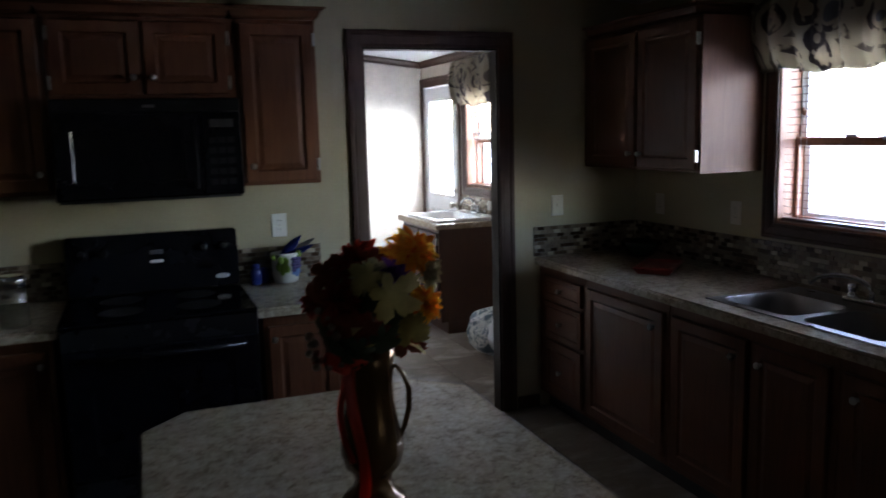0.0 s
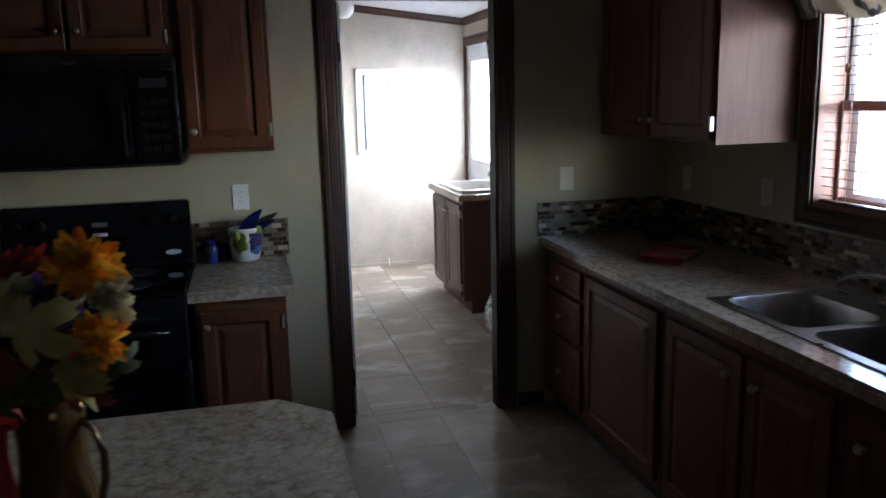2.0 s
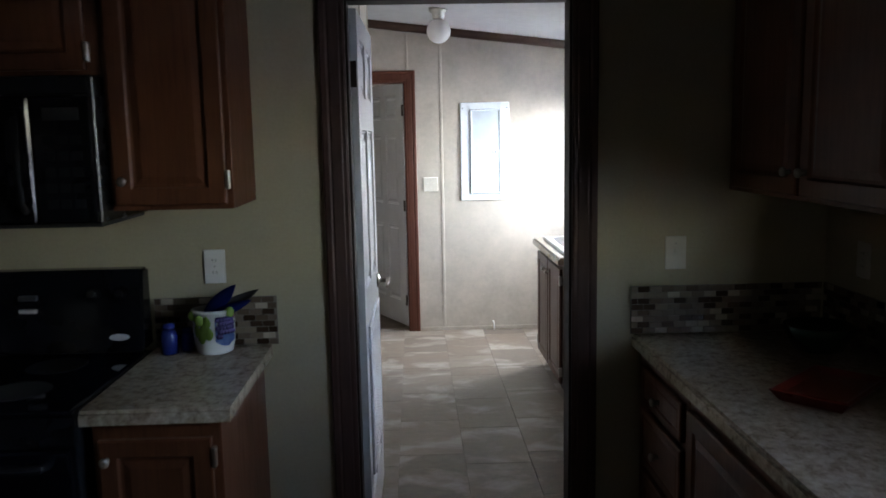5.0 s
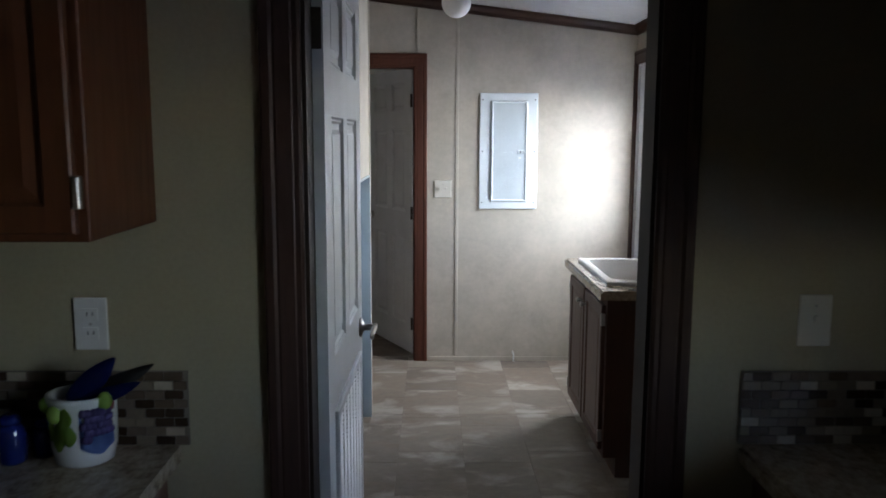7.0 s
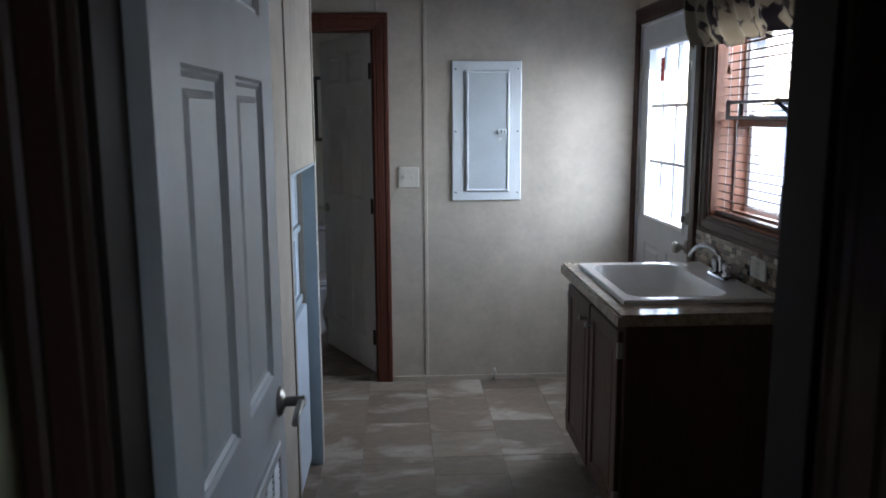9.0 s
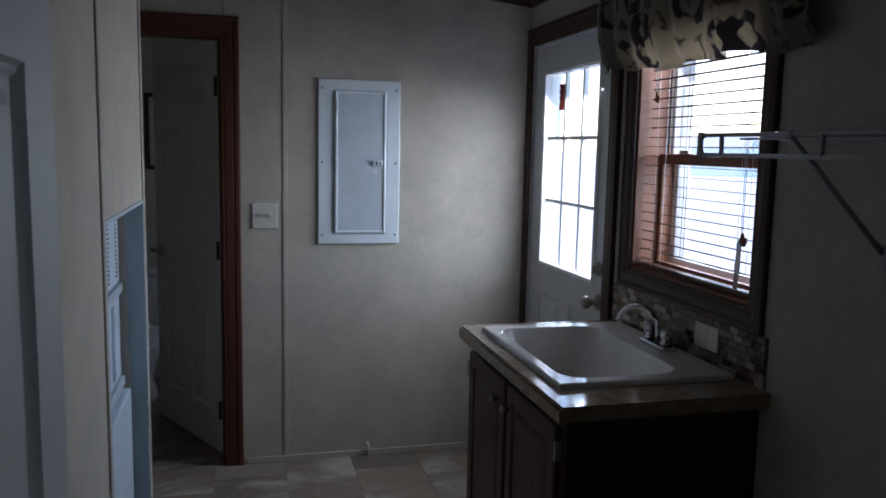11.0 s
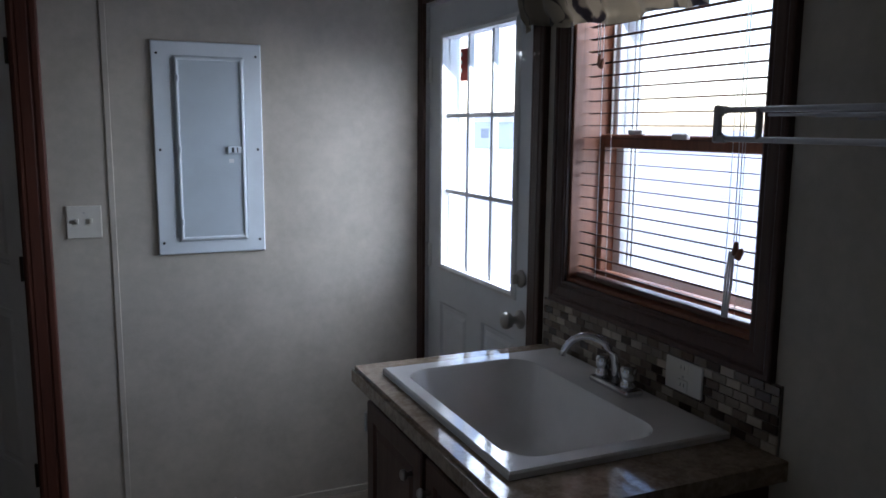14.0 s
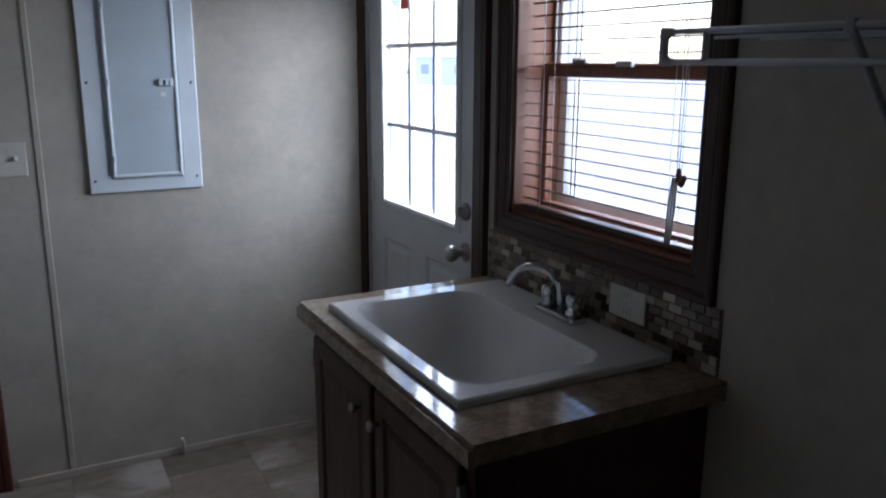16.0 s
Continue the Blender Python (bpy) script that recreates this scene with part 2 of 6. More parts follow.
M_KWALL = mottled("kitchen_wall_paint", (0.42, 0.365, 0.25), 0.62, 1.5, 90, 0.05, 0.2)
M_UWALL = mottled("printed_vinyl_panel", (0.455, 0.41, 0.345), 0.62, 5.5, 30, 0.14, 0.12, 0.22)
M_BWALL = mottled("bathroom_wall_paint", (0.6, 0.57, 0.53), 0.6, 3, 60, 0.06)
M_CEIL = mottled("textured_ceiling", (0.52, 0.52, 0.52), 0.8, 8, 25, 0.05, 0.9)
M_CASING = wood("dark_casing_wood", (0.06, 0.028, 0.021), 0.45, spec=0.35)
M_CASING_RED = wood("red_brown_casing_wood", (0.095, 0.031, 0.019), 0.48, spec=0.3)
M_CASING_Y = wood("dark_casing_wood_level", (0.058, 0.026, 0.018), 0.38, "y", spec=0.3)
M_CASING_X = wood("dark_casing_wood_cross", (0.058, 0.026, 0.018), 0.38, "x")
M_CHERRY = wood("cherry_cabinet_wood", (0.122, 0.041, 0.017), 0.42, spec=0.35)
M_CHERRY_DK = wood("darker_cherry_wood", (0.055, 0.02, 0.011), 0.45, spec=0.35)
M_CHERRY_LAUNDRY = wood("brown_laundry_wood", (0.07, 0.03, 0.019), 0.4, spec=0.45)
M_CHERRY_X = wood("cherry_cabinet_wood_cross", (0.122, 0.041, 0.017), 0.42, "x", spec=0.35)
M_CHERRY_END = wood("cherry_veneer", (0.125, 0.056, 0.033), 0.5, "z", 0.6, spec=0.25)
M_SASH = wood("window_wood", (0.27, 0.11, 0.06), 0.4)
M_WHITE = plain("white_paint", (0.70, 0.72, 0.74), 0.38)
M_JAMB = plain("brown_wrapped_jamb", (0.036, 0.025, 0.02), 0.6, 0, 0.2)
M_WHITE_METAL = plain("white_enamel", (0.69, 0.745, 0.775), 0.33)
M_GREY_METAL = plain("grey_panel_enamel", (0.50, 0.56, 0.595), 0.4)
M_FURNACE = plain("blue_grey_furnace_enamel", (0.48, 0.56, 0.64), 0.38)
M_LINING = plain("blue_grey_lining", (0.38, 0.45, 0.49), 0.45)
M_SLOT = plain("shaded_slot", (0.13, 0.15, 0.17), 0.6)
M_BASIN = plain("white_acrylic", (0.74, 0.72, 0.69), 0.07, 0, 0.5, 30, 0.0)
M_PORCELAIN = plain("porcelain", (0.72, 0.71, 0.70), 0.12, 0, 0.5, 30, 0.0)
M_COUNTER = speckled("kitchen_laminate", (0.42, 0.345, 0.255), (0.62, 0.53, 0.41), (0.17, 0.13, 0.09), 0.09, 0.62)
M_COUNTER_U = speckled("utility_laminate", (0.25, 0.185, 0.13), (0.38, 0.305, 0.23), (0.17, 0.11, 0.06), 0.08, 0.6)
M_BLACK = plain("black_enamel", (0.010, 0.010, 0.011), 0.25, 0, 0.35)
M_BLACK_GLASS = plain("black_glass", (0.005, 0.005, 0.0065), 0.07, 0, 0.2, 30, 0.0)
M_BLACK_SOFT = plain("black_satin_plastic", (0.011, 0.011, 0.012), 0.7, 0, 0.06)
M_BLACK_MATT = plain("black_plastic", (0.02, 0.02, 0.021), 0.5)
M_STEEL = plain("brushed_steel", (0.29, 0.28, 0.275), 0.3, 1.0)
M_CHROME = plain("chrome", (0.55, 0.55, 0.56), 0.05, 1.0, 0.5, 30, 0.0)
M_NICKEL = plain("satin_nickel", (0.46, 0.44, 0.41), 0.36, 1.0)
M_GREY_PRINT = plain("grey_print", (0.10, 0.10, 0.105), 0.4)
M_BRONZE = plain("dark_bronze", (0.07, 0.055, 0.045), 0.38, 0.8)
M_IVORY = plain("ivory_plastic", (0.62, 0.59, 0.52), 0.4)
M_PLASTIC = plain("white_plastic", (0.75, 0.75, 0.74), 0.4)
M_GROUT = mottled("grout", (0.19, 0.16, 0.13), 0.85, 20, 120, 0.1, 0.4)
MOSAIC = [(0.20, 0.155, 0.115), (0.04, 0.023, 0.015), (0.42, 0.35, 0.27), (0.16, 0.12, 0.09), (0.24, 0.19, 0.14), (0.06, 0.036, 0.024), (0.18, 0.14, 0.105), (0.12, 0.085, 0.06)]
M_MOSAIC = by_object("mosaic_tile", MOSAIC, 0.22)
M_MOSAIC_REST = by_object("mosaic_tile_far", MOSAIC, 0.22, True)
M_WIRE = plain("vinyl_coated_wire", (0.38, 0.38, 0.40), 0.42)
M_RED = plain("red_enamel", (0.17, 0.02, 0.013), 0.3)
M_GREEN_GLASS = plain("dark_green_glaze", (0.016, 0.035, 0.025), 0.2)
M_BLUE = plain("cobalt_glass", (0.008, 0.016, 0.12), 0.08, 0, 0.7, 30, 0.0)
M_GLOBE = plain("frosted_globe", (0.82, 0.81, 0.79), 0.35, 0, 0.5, 30, 0.0)


def floor_material():
    m, nt, b = material("vinyl_tile", (0.3, 0.27, 0.23), 0.5, 0, 0.35)
    g = nt.nodes.new("ShaderNodeNewGeometry").outputs["Position"]
    rnd = nt.nodes.new("ShaderNodeObjectInfo").outputs["Random"]
    tone = ramp(nt, rnd, [(0, (0.082, 0.06, 0.044)), (0.3, (0.185, 0.142, 0.105)), (0.6, (0.115, 0.088, 0.066)), (1, (0.245, 0.205, 0.16))])
    mp = nt.nodes.new("ShaderNodeMapping")
    mp.inputs["Scale"].default_value = (1.0, 1.7, 1.0)
    nt.links.new(g, mp.inputs[0])
    off = nt.nodes.new("ShaderNodeVectorMath")
    off.operation = "ADD"
    comb = nt.nodes.new("ShaderNodeCombineXYZ")
    mul = nt.nodes.new("ShaderNodeMath")
    mul.operation = "MULTIPLY"
    mul.inputs[1].default_value = 40.0
    nt.links.new(rnd, mul.inputs[0])
    nt.links.new(mul.outputs[0], comb.inputs[2])
    nt.links.new(mp.outputs[0], off.inputs[0])
    nt.links.new(comb.outputs[0], off.inputs[1])
    cloud = noise_out(nt, off.outputs[0], 2.8, 5, 0.55, 0.5)
    fine = noise_out(nt, off.outputs[0], 16.0, 6, 0.75)
    c = mixed(nt, ramp(nt, cloud, [(0.51, (0, 0, 0)), (0.66, (0.8,) * 3)]), tone, (0.42, 0.38, 0.335))
    c = mixed(nt, ramp(nt, cloud, [(0.33, (0.7,) * 3), (0.46, (0, 0, 0))]), c, (0.14, 0.115, 0.09))
    rust = noise_out(nt, off.outputs[0], 5.5, 5, 0.65, 0.8)
    c = mixed(nt, ramp(nt, rust, [(0.52, (0, 0, 0)), (0.68, (0.55,) * 3)]), c, (0.15, 0.088, 0.052))
    c = mixed(nt, 0.25, c, ramp(nt, fine, [(0.32, (0.12, 0.098, 0.08)), (0.68, (0.42, 0.38, 0.33))]))
    nt.links.new(c, b.inputs["Base Color"])
    nt.links.new(ramp(nt, fine, [(0.3, (0.42,) * 3), (0.7, (0.58,) * 3)]), b.inputs["Roughness"])
    bumped(nt, b, fine, 0.1, 0.0008)
    return m


def glass_material(name="window_glass", tint=(0.93, 0.95, 0.95)):
    m = bpy.data.materials.new(name)
    m.use_nodes = True
    nt = m.node_tree
    nt.nodes.clear()
    out = nt.nodes.new("ShaderNodeOutputMaterial")
    tr = nt.nodes.new("ShaderNodeBsdfTransparent")
    tr.inputs[0].default_value = (*tint, 1)
    gl = nt.nodes.new("ShaderNodeBsdfGlossy")
    gl.inputs["Roughness"].default_value = 0.02
    mx = nt.nodes.new("ShaderNodeMixShader")
    mx.inputs[0].default_value = 0.05
    nt.links.new(tr.outputs[0], mx.inputs[1])
    nt.links.new(gl.outputs[0], mx.inputs[2])
    nt.links.new(mx.outputs[0], out.inputs[0])
    return m


def fabric_material():
    """Cream cloth with dark scrolls and slate leaf shapes."""
    m, nt, b = material("scroll_print_cloth", (0.55, 0.5, 0.4), 0.85, 0, 0.2)
    v = coords(nt, (0.0, 6.8, 6.8))
    warp = node(nt, "ShaderNodeTexNoise", Scale=1.1, Detail=2)
    nt.links.new(v, warp.inputs["Vector"])
    vv = mixed(nt, 0.22, v, warp.outputs[1])
    vo = node(nt, "ShaderNodeTexVoronoi", Scale=1.0)
    nt.links.new(vv, vo.inputs["Vector"])
    d = vo.outputs["Distance"]
    pick = nt.nodes.new("ShaderNodeSeparateColor")
    nt.links.new(vo.outputs["Color"], pick.inputs[0])
    ring = ramp(nt, d, [(0.0, (0, 0, 0)), (0.30, (1, 1, 1)), (0.43, (0, 0, 0)), (0.53, (0.0,) * 3), (0.60, (0.8,) * 3), (0.68, (0, 0, 0))], True)
    gap = ramp(nt, noise_out(nt, v, 1.7, 2), [(0.43, (0, 0, 0)), (0.48, (1, 1, 1))])
    fill = ramp(nt, d, [(0.0, (1, 1, 1)), (0.22, (0, 0, 0))], True)
    c = mixed(nt, fill, (0.36, 0.315, 0.245), mixed(nt, ramp(nt, pick.outputs[0], [(0, (0, 0, 0)), (0.5, (1, 1, 1))], True), (0.13, 0.135, 0.155), (0.40, 0.32, 0.20)))
    c = mixed(nt, mixed(nt, 1.0, ring, gap, "MULTIPLY"), c, (0.055, 0.045, 0.05))
    nt.links.new(c, b.inputs["Base Color"])
    b.inputs["Sheen Weight"].default_value = 0.2
    bumped(nt, b, noise_out(nt, coords(nt), 420, 2), 0.25, 0.0006)
    tl = nt.nodes.new("ShaderNodeBsdfTranslucent")
    nt.links.new(c, tl.inputs[0])
    mx = nt.nodes.new("ShaderNodeMixShader")
    mx.inputs[0].default_value = 0.05
    nt.links.new(b.outputs[0], mx.inputs[1])
    nt.links.new(tl.outputs[0], mx.inputs[2])
    nt.links.new(mx.outputs[0], nt.nodes["Material Output"].inputs[0])
    return m


M_FLOOR = floor_material()
M_GLASS = glass_material()
# dark tints dim the daylight through the two windows behind the start
M_TINTED = glass_material("tinted_glass", (0.08, 0.08, 0.08))
M_FILL_GLASS = glass_material("fill_dimming_glass", (0.17, 0.17, 0.16))
M_JAR_GLASS = glass_material("canister_glass", (0.72, 0.75, 0.75))
M_CLOTH = fabric_material()
M_SUBFLOOR = mottled("vinyl_joint", (0.19, 0.155, 0.12), 0.7, 10, 60)
M_SNOW = mottled("pale_gravel_lot", (0.50, 0.505, 0.505), 0.9, 0.4, 8, 0.12, 0.3)

# ---- the setting ----
def wall_y(name, label, x0, x1, y0, y1, mat, holes=()):
    """A wall across y; holes of (x0, x1, z0, z1). Its top follows the ceiling."""
    bm = B()
    xs = sorted({x0, x1, *[v for h in holes for v in h[:2]], *([RIDGE] if x0 < RIDGE < x1 else [])})
    for a, b in zip(xs, xs[1:]):
        zs, cut = [-0.02], [h for h in holes if h[0] <= a and h[1] >= b]
        spans, z = [], -0.02
        for h in sorted(cut, key=lambda q: q[2]):
            if h[2] > z:
                spans.append((z, h[2]))
            z = h[3]
        for lo, hi in spans:
            bx(bm, a, b, y0, y1, lo, hi)
        ta, tb = ceil_z(a) + 0.03, ceil_z(b) + 0.03
        prism8(bm, [(a, y0, z), (a, y0, ta), (a, y1, z), (a, y1, ta), (b, y0, z), (b, y0, tb), (b, y1, z), (b, y1, tb)])
    bmesh.ops.remove_doubles(bm, verts=bm.verts, dist=1e-5)
    return solid(name, bm, mat, label, "wall", "structure")


def wall_x(name, label, x0, x1, y0, y1, mat, holes=()):
    bm = B()
    ys = sorted({y0, y1, *[v for h in holes for v in h[:2]]})
    top = max(ceil_z(x0), ceil_z(x1)) + 0.03
    for a, b in zip(ys, ys[1:]):
        cut, z = [h for h in holes if h[0] <= a and h[1] >= b], -0.02
        for h in sorted(cut, key=lambda q: q[2]):
            if h[2] > z:
                bx(bm, x0, x1, a, b, z, h[2])
            z = h[3]
        bx(bm, x0, x1, a, b, z, top)
    bmesh.ops.remove_doubles(bm, verts=bm.verts, dist=1e-5)
    return solid(name, bm, mat, label, "wall", "structure")


KWIN = (1.365, 2.392, 1.145, 1.985)     # kitchen window opening: y0, y1, z0, z1
UWIN = (5.362, 6.098, 1.112, 1.985)     # utility window opening
XDOOR = (6.305, 7.205, 0.0, 2.055)      # outside door opening
KDOOR = (1.162, 1.926, 0.0, 2.052)      # kitchen to utility, x0, x1
BDOOR = (0.60, 1.325, 0.0, 2.035)       # bathroom door
FILL_WIN_BATH = (7.72, 8.42, 1.112, 1.985)       # unseen bathroom opening, added to light the toilet
BWIN = (-2.66, -2.18, 1.05, 1.75)        # window behind the walk's start
OUT = WALL_R + 0.16
LEFT, BACK = -3.2, -3.0
BATH_END = 8.84

wall_x("wall_east_kitchen", "olive-beige painted outside wall with the sink window", WALL_R, OUT, BACK, DOORWALL + 0.05, M_KWALL, [KWIN])
wall_x("wall_east_utility", "beige printed vinyl outside wall with door and window", WALL_R, OUT, DOORWALL + 0.05, PANELWALL + 0.12, M_UWALL, [UWIN, XDOOR])
wall_x("wall_east_bathroom", "beige printed vinyl outside wall of the bathroom", WALL_R, OUT, PANELWALL + 0.12, BATH_END, M_UWALL, [FILL_WIN_BATH])
wall_y("wall_doorway_kitchen_face", "olive-beige painted wall round the utility doorway", LEFT, WALL_R, DOORWALL, DOORWALL + 0.05, M_KWALL, [KDOOR])
wall_y("wall_doorway_utility_face", "beige printed vinyl wall round the kitchen doorway", 0.3, WALL_R, DOORWALL + 0.05, UTIL0, M_UWALL, [KDOOR])
wall_y("wall_panel", "beige printed vinyl wall carrying the breaker panel", -0.8, WALL_R, PANELWALL, PANELWALL + 0.12, M_UWALL, [BDOOR])
# unseen opening added to light the island and cabinet fronts from behind the start
FILL_WIN_BACK = (1.55, 2.65, 0.95, 1.95)
wall_y("wall_back", "olive-beige painted wall behind the start", LEFT, WALL_R, BACK - 0.12, BACK, M_KWALL, [BWIN, FILL_WIN_BACK])
wall_x("wall_west", "olive-beige painted wall", LEFT - 0.12, LEFT, BACK, DOORWALL, M_KWALL)
NICHE = (5.365, 6.118, -0.02, 1.365)
wall_x("wall_closet", "beige printed vinyl closet wall with furnace opening", CLOSET - 0.05, CLOSET, UTIL0, 6.15, M_UWALL, [NICHE])
wall_y("wall_closet_end", "beige printed vinyl end of the furnace closet", -0.8, CLOSET - 0.05, 6.10, 6.15, M_UWALL)
wall_x("wall_closet_back", "plain back of the furnace closet", 0.3, 0.36, UTIL0, 6.10, M_BWALL)
wall_x("wall_hall_end", "beige printed vinyl end of the side hall", -0.9, -0.8, 6.10, PANELWALL + 0.12, M_UWALL)
wall_x("wall_bath_west", "beige printed vinyl bathroom wall", 0.10, 0.20, PANELWALL + 0.12, BATH_END, M_UWALL)
wall_y("wall_bath_back", "beige printed vinyl wall behind the toilet", 0.10, OUT, BATH_END, BATH_END + 0.1, M_UWALL)

bm = B()
for a, b in ((LEFT - 0.12, RIDGE), (RIDGE, OUT + 0.3)):
    za, zb = ceil_z(a), ceil_z(b)
    prism8(bm, [(a, BACK - 0.12, za), (a, BACK - 0.12, za + 0.15), (a, BATH_END + 0.1, za), (a, BATH_END + 0.1, za + 0.15),
                (b, BACK - 0.12, zb), (b, BACK - 0.12, zb + 0.15), (b, BATH_END + 0.1, zb), (b, BATH_END + 0.1, zb + 0.15)])
solid("ceiling", bm, M_CEIL, "white textured vaulted ceiling", "ceiling", "structure")

bm = B()
bx(bm, LEFT - 0.12, OUT, BACK - 0.12, BATH_END + 0.1, -0.12, -0.0025)
floor = solid("floor", bm, M_SUBFLOOR, "taupe vinyl tile floor with dark joints", "floor", "structure")

# outside ground, one sheet to the horizon
bm = B()
bx(bm, -900, 900, -900, 900, -0.9, -0.75)
solid("ground", bm, M_SNOW, "pale gravel lot under an overcast sky", "ground", "structure")


def put_x(x, s=-1):
    """Trim on a wall across x: u along y, v up, proud towards s."""
    return lambda u, v, d: (x + s * d, u, v)


def put_y(y, s=-1):
    return lambda u, v, d: (u, y + s * d, v)


# door and window casings
def casing(name, label, hole, put, closed, mat=None):
    bm = B()
    trim_loop(bm, *hole, WINDOW_CASING if closed else CASING, put, closed)
    return solid(name, bm, mat or M_CASING, label, "trim", "structure")


casing("trim_kitchen_doorway", "dark brown moulded wooden door casing", KDOOR, put_y(DOORWALL), False)
casing("trim_utility_doorway", "dark brown moulded wooden door casing", KDOOR, put_y(UTIL0, 1), False)
casing("trim_bathroom_door", "dark reddish-brown wooden door casing", BDOOR, put_y(PANELWALL), False, M_CASING_RED)
casing("trim_outside_door", "dark brown wooden casing round the outside door", (XDOOR[0], XDOOR[1] - 0.014, 0, XDOOR[3]), put_x(WALL_R), False)
casing("trim_utility_window", "dark brown wooden window casing over the laundry sink", UWIN, put_x(WALL_R), True)
casing("trim_kitchen_window", "dark brown wooden window casing over the kitchen sink", KWIN, put_x(WALL_R), True)


def jamb(name, label, hole, depth, mat, axis):
    """Boards lining a door opening, with a stop."""
    u0, u1, v0, v1 = hole
    bm = B()
    d0, d1 = depth
    for a, b in ((u0, u0 + 0.012), (u1 - 0.012, u1)):
        if axis == "y":
            bx(bm, a, b, d0, d1, 0, v1)
        else:
            bx(bm, d0, d1, a, b, 0, v1)
    if axis == "y":
        bx(bm, u0 + 0.012, u1 - 0.012, d0, d1, v1 - 0.012, v1)
    else:
        bx(bm, d0, d1, u0 + 0.012, u1 - 0.012, v1 - 0.012, v1)
    return solid(name, bm, mat, label, "trim", "structure")


jamb("trim_jamb_kitchen", "dark brown wrapped door jamb", KDOOR, (DOORWALL + 0.004, UTIL0 - 0.004), M_JAMB, "y")
jamb("trim_jamb_bathroom", "dark brown door jamb", BDOOR, (PANELWALL + 0.004, PANELWALL + 0.116), M_CASING_RED, "y")
jamb("trim_jamb_outside", "white door jamb of the outside door", XDOOR, (WALL_R + 0.004, OUT - 0.004), M_WHITE, "x")

# crown moulding, battens and base trim of the utility room
def crown_y(name, x0, x1, y, s):
    bm = B()
    za, zb = ceil_z(x0), ceil_z(x1)
    prof = [(0.0, -0.062), (0.010, -0.060), (0.014, -0.040), (0.030, -0.018), (0.034, 0.0), (0.0, 0.0)]
    ends = [[bm.verts.new((x, y + s * a, z + h)) for a, h in prof] for x, z in ((x0, za), (x1, zb))]
    for i in range(len(prof) - 1):
        bm.faces.new((ends[0][i], ends[0][i + 1], ends[1][i + 1], ends[1][i]))
    for e in ends:
        bm.faces.new(e)
    return solid(name, bm, M_CASING_X, "dark brown wooden crown moulding", "trim", "structure")


crown_y("trim_crown_panel_wall", -0.8, WALL_R, PANELWALL, -1)
crown_y("trim_crown_door_wall", CLOSET, WALL_R, UTIL0, 1)
bm = B()
zc = ceil_z(WALL_R)
prof = [(0.0, -0.062), (0.010, -0.060), (0.014, -0.040), (0.030, -0.018), (0.034, 0.004), (0.0, 0.004)]
ends = [[bm.verts.new((WALL_R - a, y, zc + h)) for a, h in prof] for y in (UTIL0 + 0.004, PANELWALL - 0.004)]
for i in range(len(prof) - 1):
    bm.faces.new((ends[0][i], ends[0][i + 1], ends[1][i + 1], ends[1][i]))
for e in ends:
    bm.faces.new(e)
solid("trim_crown_window_wall", bm, M_CASING_Y, "dark brown wooden crown moulding", "trim", "structure")


def batten(name, pts, mat=None):
    bm = B()
    bx(bm, *pts, 0.002)
    return solid(name, bm, mat or M_UWALL, "narrow beige batten over a panel seam", "trim", "structure")


batten("trim_batten_panel", (1.602, 1.623, PANELWALL - 0.004, PANELWALL, 0.03, ceil_z(1.62) - 0.055))
batten("trim_batten_over_door", (1.340, 1.356, PANELWALL - 0.005, PANELWALL, 2.128, ceil_z(1.37) - 0.055))
batten("trim_batten_closet", (CLOSET, CLOSET + 0.006, 5.335, 5.355, 0.0, ceil_z(CLOSET) - 0.01))
batten("trim_batten_closet_corner", (CLOSET, CLOSET + 0.006, 6.128, 6.156, 0.0, ceil_z(CLOSET) - 0.01))
batten("trim_base_panel_wall", (1.425, WALL_R - 0.63, PANELWALL - 0.008, PANELWALL, 0.0, 0.03))
batten("trim_base_panel_wall_corner", (WALL_R - 0.63, WALL_R, PANELWALL - 0.008, PANELWALL, 0.0, 0.03))
bm = B()
bx(bm, 0.93, KDOOR[0] - 0.092, DOORWALL - 0.012, DOORWALL, 0, 0.075, 0.003)
solid("baseboard", bm, M_CASING_X, "dark brown wooden baseboard beside the doorway", "trim", "structure")
bm = B()
bx(bm, KDOOR[1] + 0.092, 2.16, DOORWALL - 0.012, DOORWALL, 0, 0.075, 0.003)
solid("baseboard_short", bm, M_CASING_X, "short dark brown wooden baseboard", "trim", "structure")


